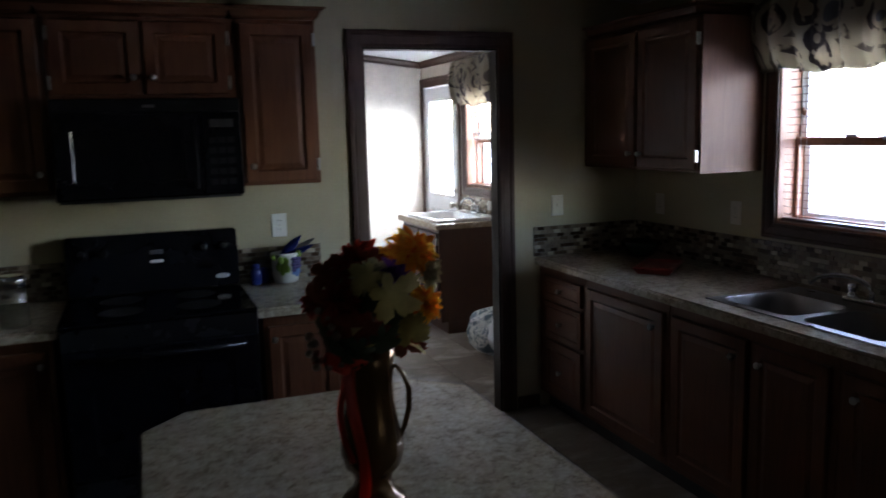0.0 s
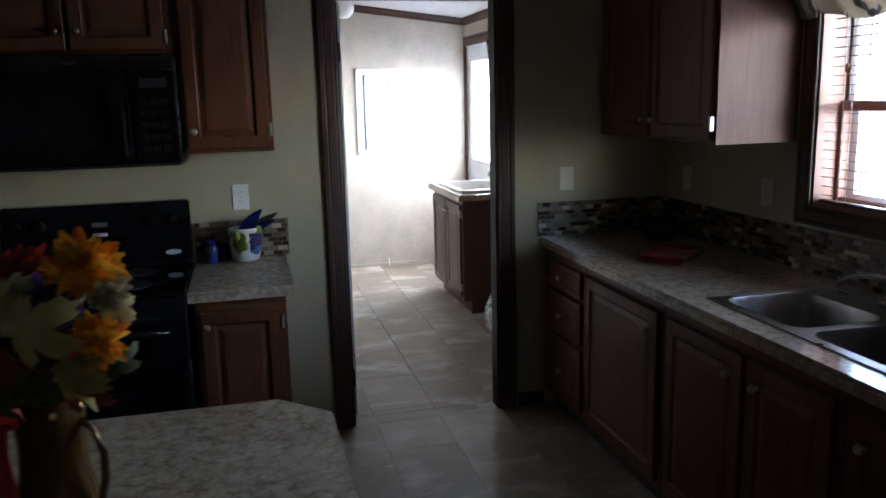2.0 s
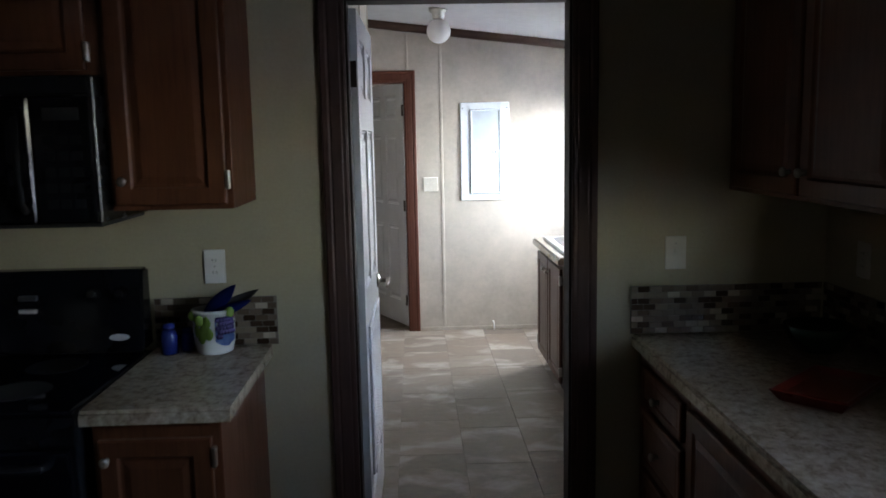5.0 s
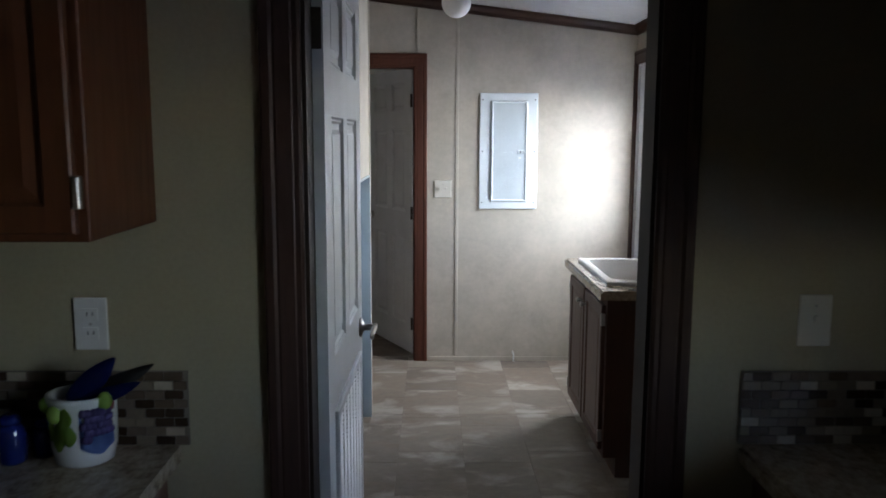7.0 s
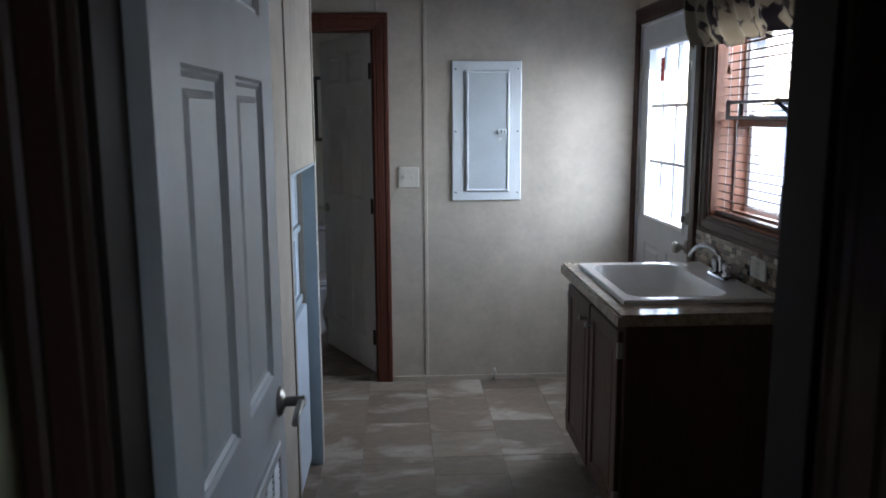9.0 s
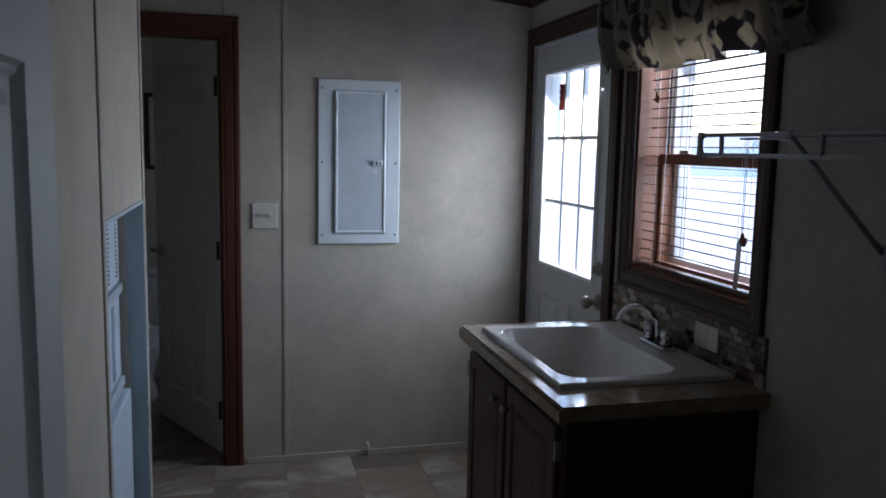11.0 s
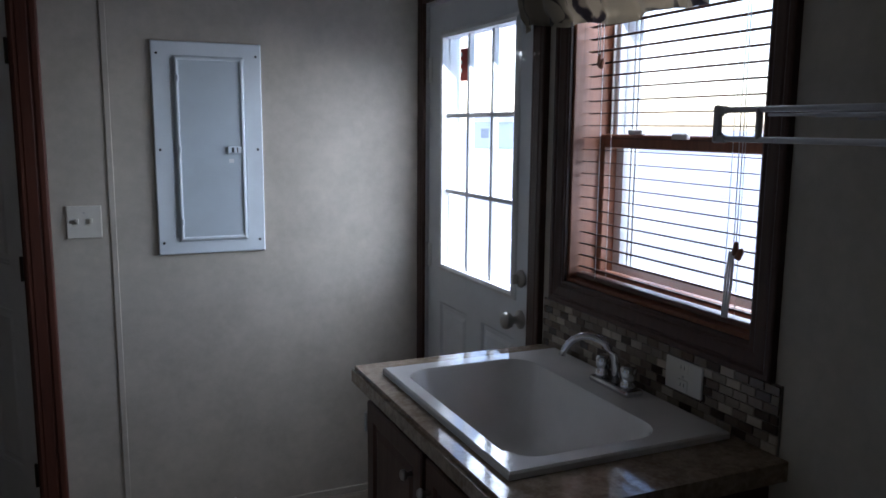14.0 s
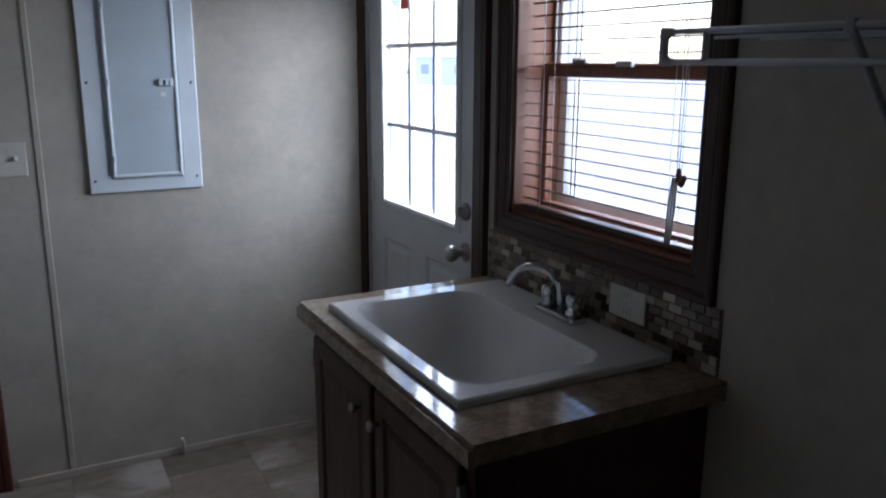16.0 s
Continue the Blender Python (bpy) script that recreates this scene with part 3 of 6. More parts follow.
# ---- windows ----
def window(name, label, hole, x_in=WALL_R + 0.002, x_out=OUT - 0.002):
    """Wood-lined opening with two sashes, an outer white storm frame and panes."""
    y0, y1, z0, z1 = hole
    w = thing(name, label, "window", ((x_in + x_out) / 2, (y0 + y1) / 2, z0), kind="structure")
    t = 0.014
    for nm, b in (("window_sill", (x_in, x_out, y0 + t, y1 - t, z0, z0 + t)), ("window_head", (x_in, x_out, y0 + t, y1 - t, z1 - t, z1)),
                  ("window_jamb", (x_in, x_out, y0, y0 + t, z0, z1)), ("window_jamb", (x_in, x_out, y1 - t, y1, z0, z1))):
        part(nm, bx(B(), *b, 0.002), M_SASH, w)
    y0, y1, z0, z1 = y0 + t, y1 - t, z0 + t, z1 - t
    zm = 1.525
    for nm, xa, lo, hi in (("lower_sash", x_out - 0.062, z0, zm + 0.02), ("upper_sash", x_out - 0.032, zm - 0.02, z1)):
        f = 0.02 if nm == "lower_sash" else 0.036
        bm = B()
        bx(bm, xa, xa + 0.026, y0, y0 + f, lo, hi, 0.003)
        bx(bm, xa, xa + 0.026, y1 - f, y1, lo, hi, 0.003)
        bx(bm, xa, xa + 0.026, y0 + f, y1 - f, lo, lo + 0.021, 0.003)
        bx(bm, xa, xa + 0.026, y0 + f, y1 - f, hi - 0.038, hi, 0.003)
        if nm == "upper_sash":
            for a in (y0 + 0.012, y1 - 0.018):
                bx(bm, xa - 0.006, xa, a, a + 0.006, lo, hi)
        s = part(nm, bm, M_SASH if nm == "lower_sash" else M_PLASTIC, w, "reddish-brown sash" if nm == "lower_sash" else "white outer sash")
        part("pane", bx(B(), xa + 0.011, xa + 0.015, y0 + f, y1 - f, lo + 0.021, hi - 0.038), M_GLASS, s, "clear glass pane")
        if nm == "lower_sash":
            bm = B()
            bx(bm, xa - 0.014, xa, (y0 + y1) / 2 - 0.03, (y0 + y1) / 2 + 0.03, hi - 0.012, hi + 0.006, 0.003)
            bx(bm, xa - 0.006, xa + 0.01, (y0 + y1) / 2 + 0.16, (y0 + y1) / 2 + 0.22, hi, hi + 0.014, 0.003)
            part("sash_lock", bm, M_PLASTIC, s, "white sash lock")
    bm = B()
    g = 0.034
    for a in (y0, y1 - g):
        bx(bm, x_out - 0.004, x_out + 0.03, a, a + g, z0, z1)
    for a in (y1 - 0.052, y1 - 0.072):
        bx(bm, x_out + 0.012, x_out + 0.02, a, a + 0.008, z0 + g, z1 - g)
    for a in (z0, z1 - g):
        bx(bm, x_out - 0.004, x_out + 0.03, y0 + g, y1 - g, a, a + g)
    part("storm_frame", bm, M_PLASTIC, w, "white outer frame")
    return w


window("window_1", "double-hung window with reddish-brown wooden lining", KWIN)
window("window_2", "double-hung window with reddish-brown wooden lining over laundry sink", UWIN)

# out of view; added so that daylight reaches the toilet
window("fill_window_bath", "double-hung window with reddish-brown lining, added unseen to light the bathroom", FILL_WIN_BATH)


def back_window(name, label, hole, glass):
    """A plain white window in the wall behind the start."""
    a, b, c, d = hole
    w = thing(name, label, "window", ((a + b) / 2, BACK - 0.06, c), kind="structure")
    bm = B()
    for q in ((a, b, c, c + 0.05), (a, b, d - 0.05, d), (a, a + 0.05, c + 0.05, d - 0.05), (b - 0.05, b, c + 0.05, d - 0.05)):
        bx(bm, q[0], q[1], BACK - 0.08, BACK - 0.03, q[2], q[3])
    part("window_frame", bm, M_PLASTIC, w)
    part("pane", bx(B(), a + 0.05, b - 0.05, BACK - 0.058, BACK - 0.053, c + 0.05, d - 0.05), glass, w)


back_window("window_3", "plain white living-room window", BWIN, M_TINTED)
# added fill window, out of view; its dark glass sets the fill's strength
back_window("fill_window_back", "plain white window with darkened glass, added unseen behind the start", FILL_WIN_BACK, M_FILL_GLASS)


# ---- joinery ----
DOOR_RINGS = ((0.0, 0.004), (0.004, 0.0), (0.048, 0.0), (0.054, 0.007), (0.062, 0.008), (0.082, 0.003))


def knob_on(parent, p, n, mat=None, r=0.014):
    """A round knob at p, pointing along n."""
    turn = Vector((0, 0, 1)).rotation_difference(Vector(n)).to_matrix().to_4x4()
    prof = [(r * 0.55, 0), (r * 0.42, 0.006), (r * 0.42, 0.012), (r * 0.9, 0.016), (r, 0.021), (r * 0.85, 0.026), (r * 0.4, 0.029)]
    return part("knob", lathe(B(), prof, p, 14, turn), mat or M_NICKEL, parent, "satin metal knob")


def cab_front(parent, kind, u0, u1, z0, z1, at, face, knob=None, hinge=None, mat=None):
    """A moulded door or drawer front. face '-y' or '-x'; at: the plane of the cabinet's face; u runs along the face."""
    t = 0.019
    put = (lambda u, v, d: (u, at - t + d, v)) if face == "-y" else (lambda u, v, d: (at - t + d, u, v))
    bm = B()
    small = z1 - z0 < 0.25
    rings = ((0.0, 0.004), (0.004, 0.0), (0.022, 0.0), (0.027, 0.004), (0.034, 0.0015)) if small else DOOR_RINGS
    ringed(bm, u0, u1, z0, z1, rings, put)
    c0 = [bm.verts.new(put(*p, 0.004)) for p in ((u0, z0), (u1, z0), (u1, z1), (u0, z1))]
    c1 = [bm.verts.new(put(*p, t)) for p in ((u0, z0), (u1, z0), (u1, z1), (u0, z1))]
    for i in range(4):
        bm.faces.new((c0[i], c0[(i + 1) % 4], c1[(i + 1) % 4], c1[i]))
    bmesh.ops.remove_doubles(bm, verts=bm.verts, dist=1e-5)
    d = part(kind, bm, mat or M_CHERRY, parent)
    n = (0, -1, 0) if face == "-y" else (-1, 0, 0)
    if knob:
        knob_on(d, put(knob[0], knob[1], 0), n)
    for hu, hz in hinge or ():
        bm = B()
        if face == "-y":
            bx(bm, hu - 0.006, hu + 0.006, at - t - 0.004, at - 0.002, hz - 0.028, hz + 0.028, 0.002)
        else:
            bx(bm, at - t - 0.004, at - 0.002, hu - 0.006, hu + 0.006, hz - 0.028, hz + 0.028, 0.002)
        part("hinge", bm, M_NICKEL, d, "bright metal hinge")
    return d


def crown_front(bm, x0, x1, y0, y1, z, flare=0.045, h=0.055):
    """A flared top moulding over a cabinet box."""
    a = [(x0, y0), (x1, y0), (x1, y1), (x0, y1)]
    loops = []
    for k, zz in ((0.0, z), (0.35, z + h * 0.2), (0.55, z + h * 0.7), (1.0, z + h * 0.85), (1.0, z + h)):
        f = flare * k
        loops.append([bm.verts.new(p) for p in ((x0 - f, y0 - f, zz), (x1 + f, y0 - f, zz), (x1 + f, y1, zz), (x0 - f, y1, zz))])
    for p, q in zip(loops, loops[1:]):
        for i in range(4):
            bm.faces.new((p[i], p[(i + 1) % 4], q[(i + 1) % 4], q[i]))
    bm.faces.new(loops[0][::-1])
    bm.faces.new(loops[-1])


# ---- kitchen, doorway wall ----
GAP = 0.002
RUN = Vector((-0.045, 0, 0))
# upper cabinets
c = thing("wall_cabinet", "cherry wall cabinet with one tall moulded door", "cabinet", (0.715, DOORWALL, 1.405))
part("body", bx(B(), 0.541, 0.895, 3.165, DOORWALL - GAP, 1.393, 2.125, 0.002), M_CHERRY, c)
cab_front(c, "cabinet_door", 0.556, 0.878, 1.408, 2.105, 3.163, "-y", (0.585, 1.48), ((0.884, 1.48), (0.884, 2.04)))
bm = B()
crown_front(bm, 0.541, 0.895, 3.165, DOORWALL - GAP, 2.126)
part("crown", bm, M_CHERRY_X, c)
c = thing("wall_cabinet", "short cherry wall cabinet over the microwave", "cabinet", (0.16, DOORWALL, 1.78))
part("body", bx(B(), -0.222, 0.538, 3.165, DOORWALL - GAP, 1.785, 2.125, 0.002), M_CHERRY, c)
cab_front(c, "cabinet_door", -0.205, 0.143, 1.80, 2.105, 3.163, "-y", (0.112, 1.87), ((-0.211, 1.85), (-0.211, 2.05)))
cab_front(c, "cabinet_door", 0.158, 0.50, 1.80, 2.105, 3.163, "-y", (0.19, 1.87), ((0.506, 1.85), (0.506, 2.04)))
bm = B()
crown_front(bm, -0.222, 0.494, 3.165, DOORWALL - GAP, 2.126)
part("crown", bm, M_CHERRY_X, c)
c = thing("wall_cabinet", "cherry wall cabinet beside the microwave", "cabinet", (-0.62, DOORWALL, 1.405))
part("body", bx(B(), -1.02, -0.226, 3.165, DOORWALL - GAP, 1.393, 2.125, 0.002), M_CHERRY, c)
cab_front(c, "cabinet_door", -0.612, -0.245, 1.408, 2.105, 3.163, "-y", (-0.275, 1.48), ((-0.618, 1.5), (-0.618, 2.04)))
cab_front(c, "cabinet_door", -1.0, -0.628, 1.408, 2.105, 3.163, "-y", (-0.66, 1.48))
bm = B()
crown_front(bm, -1.02, -0.27, 3.165, DOORWALL - GAP, 2.126)
part("crown", bm, M_CHERRY_X, c)

# microwave under the short cabinet
mw = thing("microwave", "black over-the-range microwave with glass door", "microwave", (0.155, 3.3, 1.35))
X0, X1, Z0, Z1, YF = -0.222, 0.535, 1.352, 1.782, 3.10
part("body", bx(B(), X0, X1, YF, DOORWALL - GAP, Z0 + 0.012, Z1, 0.004), M_BLACK, mw)
part("vent_grille", bx(B(), X0 + 0.004, X1 - 0.004, YF - 0.02, YF, Z1 - 0.055, Z1 - 0.004, 0.006, 2), M_BLACK_SOFT, mw)
bm = B()
ringed(bm, X0 + 0.006, 0.36, Z0 + 0.016, Z1 - 0.06, ((0, 0.006), (0.006, 0.0), (0.07, 0.0), (0.074, 0.003)), lambda u, v, d: (u, YF - 0.026 + d, v))
bx(bm, X0 + 0.006, 0.36, YF - 0.0199, YF, Z0 + 0.016, Z1 - 0.06)
d = part("door", bm, M_BLACK_GLASS, mw)
bm = B()
tube(bm, [(0.335, YF - 0.027, Z0 + 0.05), (0.335, YF - 0.055, Z0 + 0.075), (0.335, YF - 0.06, 1.52), (0.335, YF - 0.055, Z1 - 0.12), (0.335, YF - 0.027, Z1 - 0.095)], 0.010, 8)
part("handle", bm, M_BLACK_SOFT, d, "black curved door handle")
bm = bx(B(), 0.366, X1 - 0.006, YF - 0.024, YF, Z0 + 0.016, Z1 - 0.06, 0.005, 2)
cp = part("control_panel", bm, M_BLACK_GLASS, mw)
part("display", bx(B(), 0.40, 0.50, YF - 0.0275, YF - 0.0245, Z1 - 0.125, Z1 - 0.09), M_BLACK_MATT, cp)
for r in range(5):
    for q in range(3):
        part("button", bx(B(), 0.395 + q * 0.038, 0.425 + q * 0.038, YF - 0.0265, YF - 0.0235, 1.41 + r * 0.045, 1.436 + r * 0.045), M_BLACK_SOFT, cp)
part("badge", bx(B(), 0.135, 0.185, YF - 0.0225, YF - 0.0195, Z1 - 0.038, Z1 - 0.026), M_STEEL, mw, "small silver maker's badge")
part("underside", bx(B(), X0 + 0.01, X1 - 0.01, YF + 0.02, DOORWALL - 0.02, Z0, Z0 + 0.0115), M_BLACK_MATT, mw)

# stove
st = thing("stove", "black electric range with raised back panel", "stove", (0.145, 3.1, 0.0))
SX0, SX1, SY = -0.238, 0.522, 2.83
part("body", bx(B(), SX0, SX1, SY + 0.002, DOORWALL - 0.006, 0.10, 0.885, 0.003), M_BLACK, st)
part("kick_plate", bx(B(), SX0 + 0.03, SX1 - 0.03, SY + 0.05, DOORWALL - 0.05, 0.0, 0.098), M_BLACK_MATT, st)
part("cooktop", bx(B(), SX0 - 0.002, SX1 + 0.002, SY - 0.012, 3.40, 0.887, 0.905, 0.006, 2), M_BLACK_GLASS, st)
bm = B()
prism8(bm, [(SX0, 3.385, 0.907), (SX0, 3.425, 1.178), (SX0, 3.49, 0.907), (SX0, 3.49, 1.178), (SX1, 3.385, 0.907), (SX1, 3.425, 1.178), (SX1, 3.49, 0.907), (SX1, 3.49, 1.178)])
bmesh.ops.bevel(bm, geom=list(bm.edges), offset=0.008, segments=2, affect="EDGES")
bp = part("back_panel", bm, M_BLACK_GLASS, st)


def on_panel(x, z, d=0.0):
    return (x, 3.385 + (z - 0.907) * 0.04 / 0.271 - d, z)


for x in (SX0 + 0.07, SX0 + 0.16, SX1 - 0.16, SX1 - 0.07):
    turn = Vector((0, 0, 1)).rotation_difference(Vector((0, -1, 0.15)).normalized()).to_matrix().to_4x4()
    part("control_knob", lathe(B(), [(0.024, 0), (0.024, 0.006), (0.018, 0.010), (0.016, 0.024), (0.012, 0.026)], on_panel(x, 1.10, 0.0), 16, turn), M_BLACK, bp)
part("clock_window", bx(B(), 0.122, 0.182, 3.4, 3.42, 1.083, 1.10, 0.002), M_GREY_PRINT, bp)
part("badge", bx(B(), 0.122, 0.180, 3.397, 3.41, 1.042, 1.055, 0.002), M_PLASTIC, bp, "silver maker's badge")
for x, y in ((0.02, 3.0), (0.33, 3.0), (0.02, 3.25), (0.33, 3.25)):
    part("burner", lathe(B(), [(0.09, 0.9052), (0.088, 0.9066)], (x - 0.03, y, 0), 28), M_BLACK_MATT, st, "round burner mark")
bm = B()
ringed(bm, SX0 + 0.006, SX1 - 0.006, 0.27, 0.80, ((0, 0.006), (0.006, 0.0), (0.10, 0.0), (0.104, 0.003)), lambda u, v, d: (u, SY - 0.028 + d, v))
bx(bm, SX0 + 0.006, SX1 - 0.006, SY - 0.0219, SY, 0.27, 0.80)
od = part("oven_door", bm, M_BLACK_GLASS, st)
part("handle", tube(B(), [(SX0 + 0.06, SY - 0.026, 0.765), (SX0 + 0.065, SY - 0.065, 0.77), (0.14, SY - 0.07, 0.77), (SX1 - 0.065, SY - 0.065, 0.77), (SX1 - 0.06, SY - 0.026, 0.765)], 0.012, 10), M_BLACK, od)
part("drawer", bx(B(), SX0 + 0.006, SX1 - 0.006, SY - 0.022, SY, 0.11, 0.26, 0.006, 2), M_BLACK, st)
bm = B()
oval = [(0.445 + 0.033 * math.cos(2 * math.pi * k / 28), 0.957 + 0.011 * math.sin(2 * math.pi * k / 28)) for k in range(28)]
lo, hi = ([bm.verts.new(on_panel(x, z, d)) for x, z in oval] for d in (-0.002, 0.003))
for k in range(28):
    bm.faces.new((lo[k], lo[(k + 1) % 28], hi[(k + 1) % 28], hi[k]))
bm.faces.new(hi)
bm.faces.new(lo[::-1])
part("oval_badge", bm, M_PLASTIC, bp, "pale oval badge")


def base_cabinet_y(name, label, x0, x1, yf, doors):
    c = thing(name, label, "cabinet", ((x0 + x1) / 2, DOORWALL, 0))
    part("body", bx(B(), x0, x1, yf, DOORWALL - GAP, 0.10, 0.852, 0.002), M_CHERRY, c)
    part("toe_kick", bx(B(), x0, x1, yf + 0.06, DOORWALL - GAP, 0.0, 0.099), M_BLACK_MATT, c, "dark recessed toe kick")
    for u0, u1, ku in doors:
        hu = u1 + 0.006 if ku < (u0 + u1) / 2 else u0 - 0.006
        cab_front(c, "cabinet_door", u0, u1, 0.125, 0.805, yf - 0.002, "-y", (ku, 0.752), ((hu, 0.75), (hu, 0.2)))
    return c


base_cabinet_y("base_cabinet", "narrow cherry base cabinet beside the stove", 0.548, 0.892, 2.875, [(0.567, 0.868, 0.59)])
base_cabinet_y("base_cabinet", "cherry base cabinet beyond the stove", -1.02, -0.262, 2.875, [(-0.64, -0.285, -0.31), (-1.0, -0.655, -0.69)])


def counter(name, label, x0, x1, y0, y1, mat, z=0.853, t=0.038, holes=(), front="-y"):
    """A laminate worktop: the top and its front edge strip; one cut-out at most."""
    c = thing(name, label, "worktop", ((x0 + x1) / 2, (y0 + y1) / 2, z))
    e = 0.016
    if front == "-y":
        strip, y0 = (x0, x1, y0, y0 + e), y0 + e
    else:
        strip, x0 = (x0, x0 + e, y0, y1), x0 + e
    bm = B()
    if holes:
        h = holes[0]
        for b in ((x0, h[0], y0, y1), (h[1], x1, y0, y1), (h[0], h[1], y0, h[2]), (h[0], h[1], h[3], y1)):
            bx(bm, b[0], b[1], b[2], b[3], z, z + t)
        bmesh.ops.remove_doubles(bm, verts=bm.verts, dist=1e-5)
        inner = [f for f in bm.faces if sum(1 for g in bm.faces if g is not f and set(g.verts) == set(f.verts))]
        bmesh.ops.delete(bm, geom=inner, context="FACES")
    else:
        bx(bm, x0, x1, y0, y1, z, z + t)
    part("top", bm, mat, c)
    bm = bx(B(), *strip, z - 0.002, z + t)
    bmesh.ops.bevel(bm, geom=[q for q in bm.edges if all(v.co.z > z + t - 0.001 and abs((v.co.y - strip[2]) if front == "-y" else (v.co.x - strip[0])) < 0.001 for v in q.verts)], offset=0.010, segments=4, affect="EDGES")
    part("edge_strip", bm, mat, c)
    return c


counter("worktop", "beige speckled laminate worktop beside the stove", 0.528, 0.925, 2.845, DOORWALL - GAP, M_COUNTER)
counter("worktop", "beige speckled laminate worktop beyond the stove", -1.03, -0.244, 2.845, DOORWALL - GAP, M_COUNTER)

RUN = Vector()

# ---- kitchen, sink side ----
KX = 2.135               # front of the worktop
c = thing("wall_cabinet", "cherry wall cabinet with pale veneered end by the window", "cabinet", (WALL_R, 3.0, 1.405))
part("body", bx(B(), 2.468, WALL_R - GAP, 2.493, DOORWALL - GAP, 1.393, 2.105, 0.002), M_CHERRY, c)
part("end_panel", bx(B(), 2.465, WALL_R - GAP, 2.486, 2.4925, 1.390, 2.105), M_CHERRY_END, c, "pale reddish wood-grain end panel")
cab_front(c, "cabinet_door", 2.51, 2.965, 1.408, 2.09, 2.466, "-x", (2.93, 1.475), ((2.502, 1.47), (2.502, 2.0)))
cab_front(c, "cabinet_door", 2.985, 3.44, 1.408, 2.09, 2.466, "-x", (3.02, 1.475))
bm = B()
crown_front(bm, 2.468, WALL_R - 0.05, 2.54, DOORWALL - 0.05, 2.106)
part("crown", bm, M_CHERRY_X, c)

CF = 2.17
c = thing("base_cabinet", "cherry drawer base cabinet in the corner", "cabinet", (WALL_R, 3.24, 0), group="sink side cabinets")
part("body", bx(B(), CF, WALL_R - GAP, 2.995, DOORWALL - GAP, 0.10, 0.852, 0.002), M_CHERRY, c)
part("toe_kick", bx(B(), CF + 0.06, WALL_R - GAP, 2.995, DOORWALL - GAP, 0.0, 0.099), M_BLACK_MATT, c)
for z0, z1, kz in ((0.68, 0.80, 0.735), (0.46, 0.655, 0.550), (0.13, 0.435, 0.275)):
    cab_front(c, "drawer", 3.02, 3.42, z0, z1, CF - 0.002, "-x", (3.225, kz))


def base_cabinet_x(label, y0, y1, doors):
    c = thing("base_cabinet", label, "cabinet", (WALL_R, (y0 + y1) / 2, 0), group="sink side cabinets")
    part("body", bx(B(), CF, WALL_R - GAP, y0, y1, 0.10, 0.852 if y0 > 2.3 or y1 < 1.4 else 0.66, 0.002), M_CHERRY, c)
    if not (y0 > 2.3 or y1 < 1.4):
        part("face_frame", bx(B(), CF, CF + 0.02, y0, y1, 0.662, 0.852), M_CHERRY, c)
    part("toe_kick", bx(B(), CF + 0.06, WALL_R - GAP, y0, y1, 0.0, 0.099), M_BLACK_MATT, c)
    for u0, u1, ku in doors:
        cab_front(c, "cabinet_door", u0, u1, 0.135, 0.80, CF - 0.002, "-x", (ku, 0.726))


base_cabinet_x("cherry base cabinet with one wide door", 2.302, 2.991, [(2.33, 2.965, 2.39)])
base_cabinet_x("cherry sink base cabinet with two doors", 1.402, 2.298, [(1.816, 2.265, 1.873), (1.43, 1.788, 1.735)])
base_cabinet_x("cherry base cabinet with one door", 0.702, 1.398, [(0.73, 1.37, 1.31)])
base_cabinet_x("cherry base cabinet with one door", -0.1, 0.698, [(-0.07, 0.67, 0.61)])
SINK = (2.235, 2.735, 1.285, 2.15)
counter("worktop", "long beige speckled laminate worktop with steel sink", KX, WALL_R - GAP, -0.12, DOORWALL - GAP, M_COUNTER, front="-x", holes=[(SINK[0] + 0.02, SINK[1] - 0.02, SINK[2] + 0.02, SINK[3] - 0.02)])


def bowl(bm, x0, x1, y0, y1, z, depth, r=0.06, slope=0.02, n=6, lip=0.0):
    """A rounded-rectangle hollow, open at the top."""
    def loop(inset, zz, rad):
        pts = []
        for cx, cy, a0 in ((x1 - inset - rad, y1 - inset - rad, 0), (x0 + inset + rad, y1 - inset - rad, 90), (x0 + inset + rad, y0 + inset + rad, 180), (x1 - inset - rad, y0 + inset + rad, 270)):
            for k in range(n + 1):
                a = radians(a0 + 90 * k / n)
                pts.append(bm.verts.new((cx + rad * math.cos(a), cy + rad * math.sin(a), zz)))
        return pts
    loops = [loop(-lip, z + 0.0, r + lip)] if lip else []
    loops += [loop(0, z, r), loop(0.004, z - 0.006, r), loop(slope * 0.6, z - depth * 0.8, r), loop(slope + 0.012, z - depth * 0.96, r * 0.9), loop(slope + 0.04, z - depth, r * 0.6)]
    for a, b in zip(loops, loops[1:]):
        for i in range(len(a)):
            f = bm.faces.new((a[i], a[(i + 1) % len(a)], b[(i + 1) % len(a)], b[i]))
            f.smooth = True
    bm.faces.new(loops[-1])
    return loops[0]


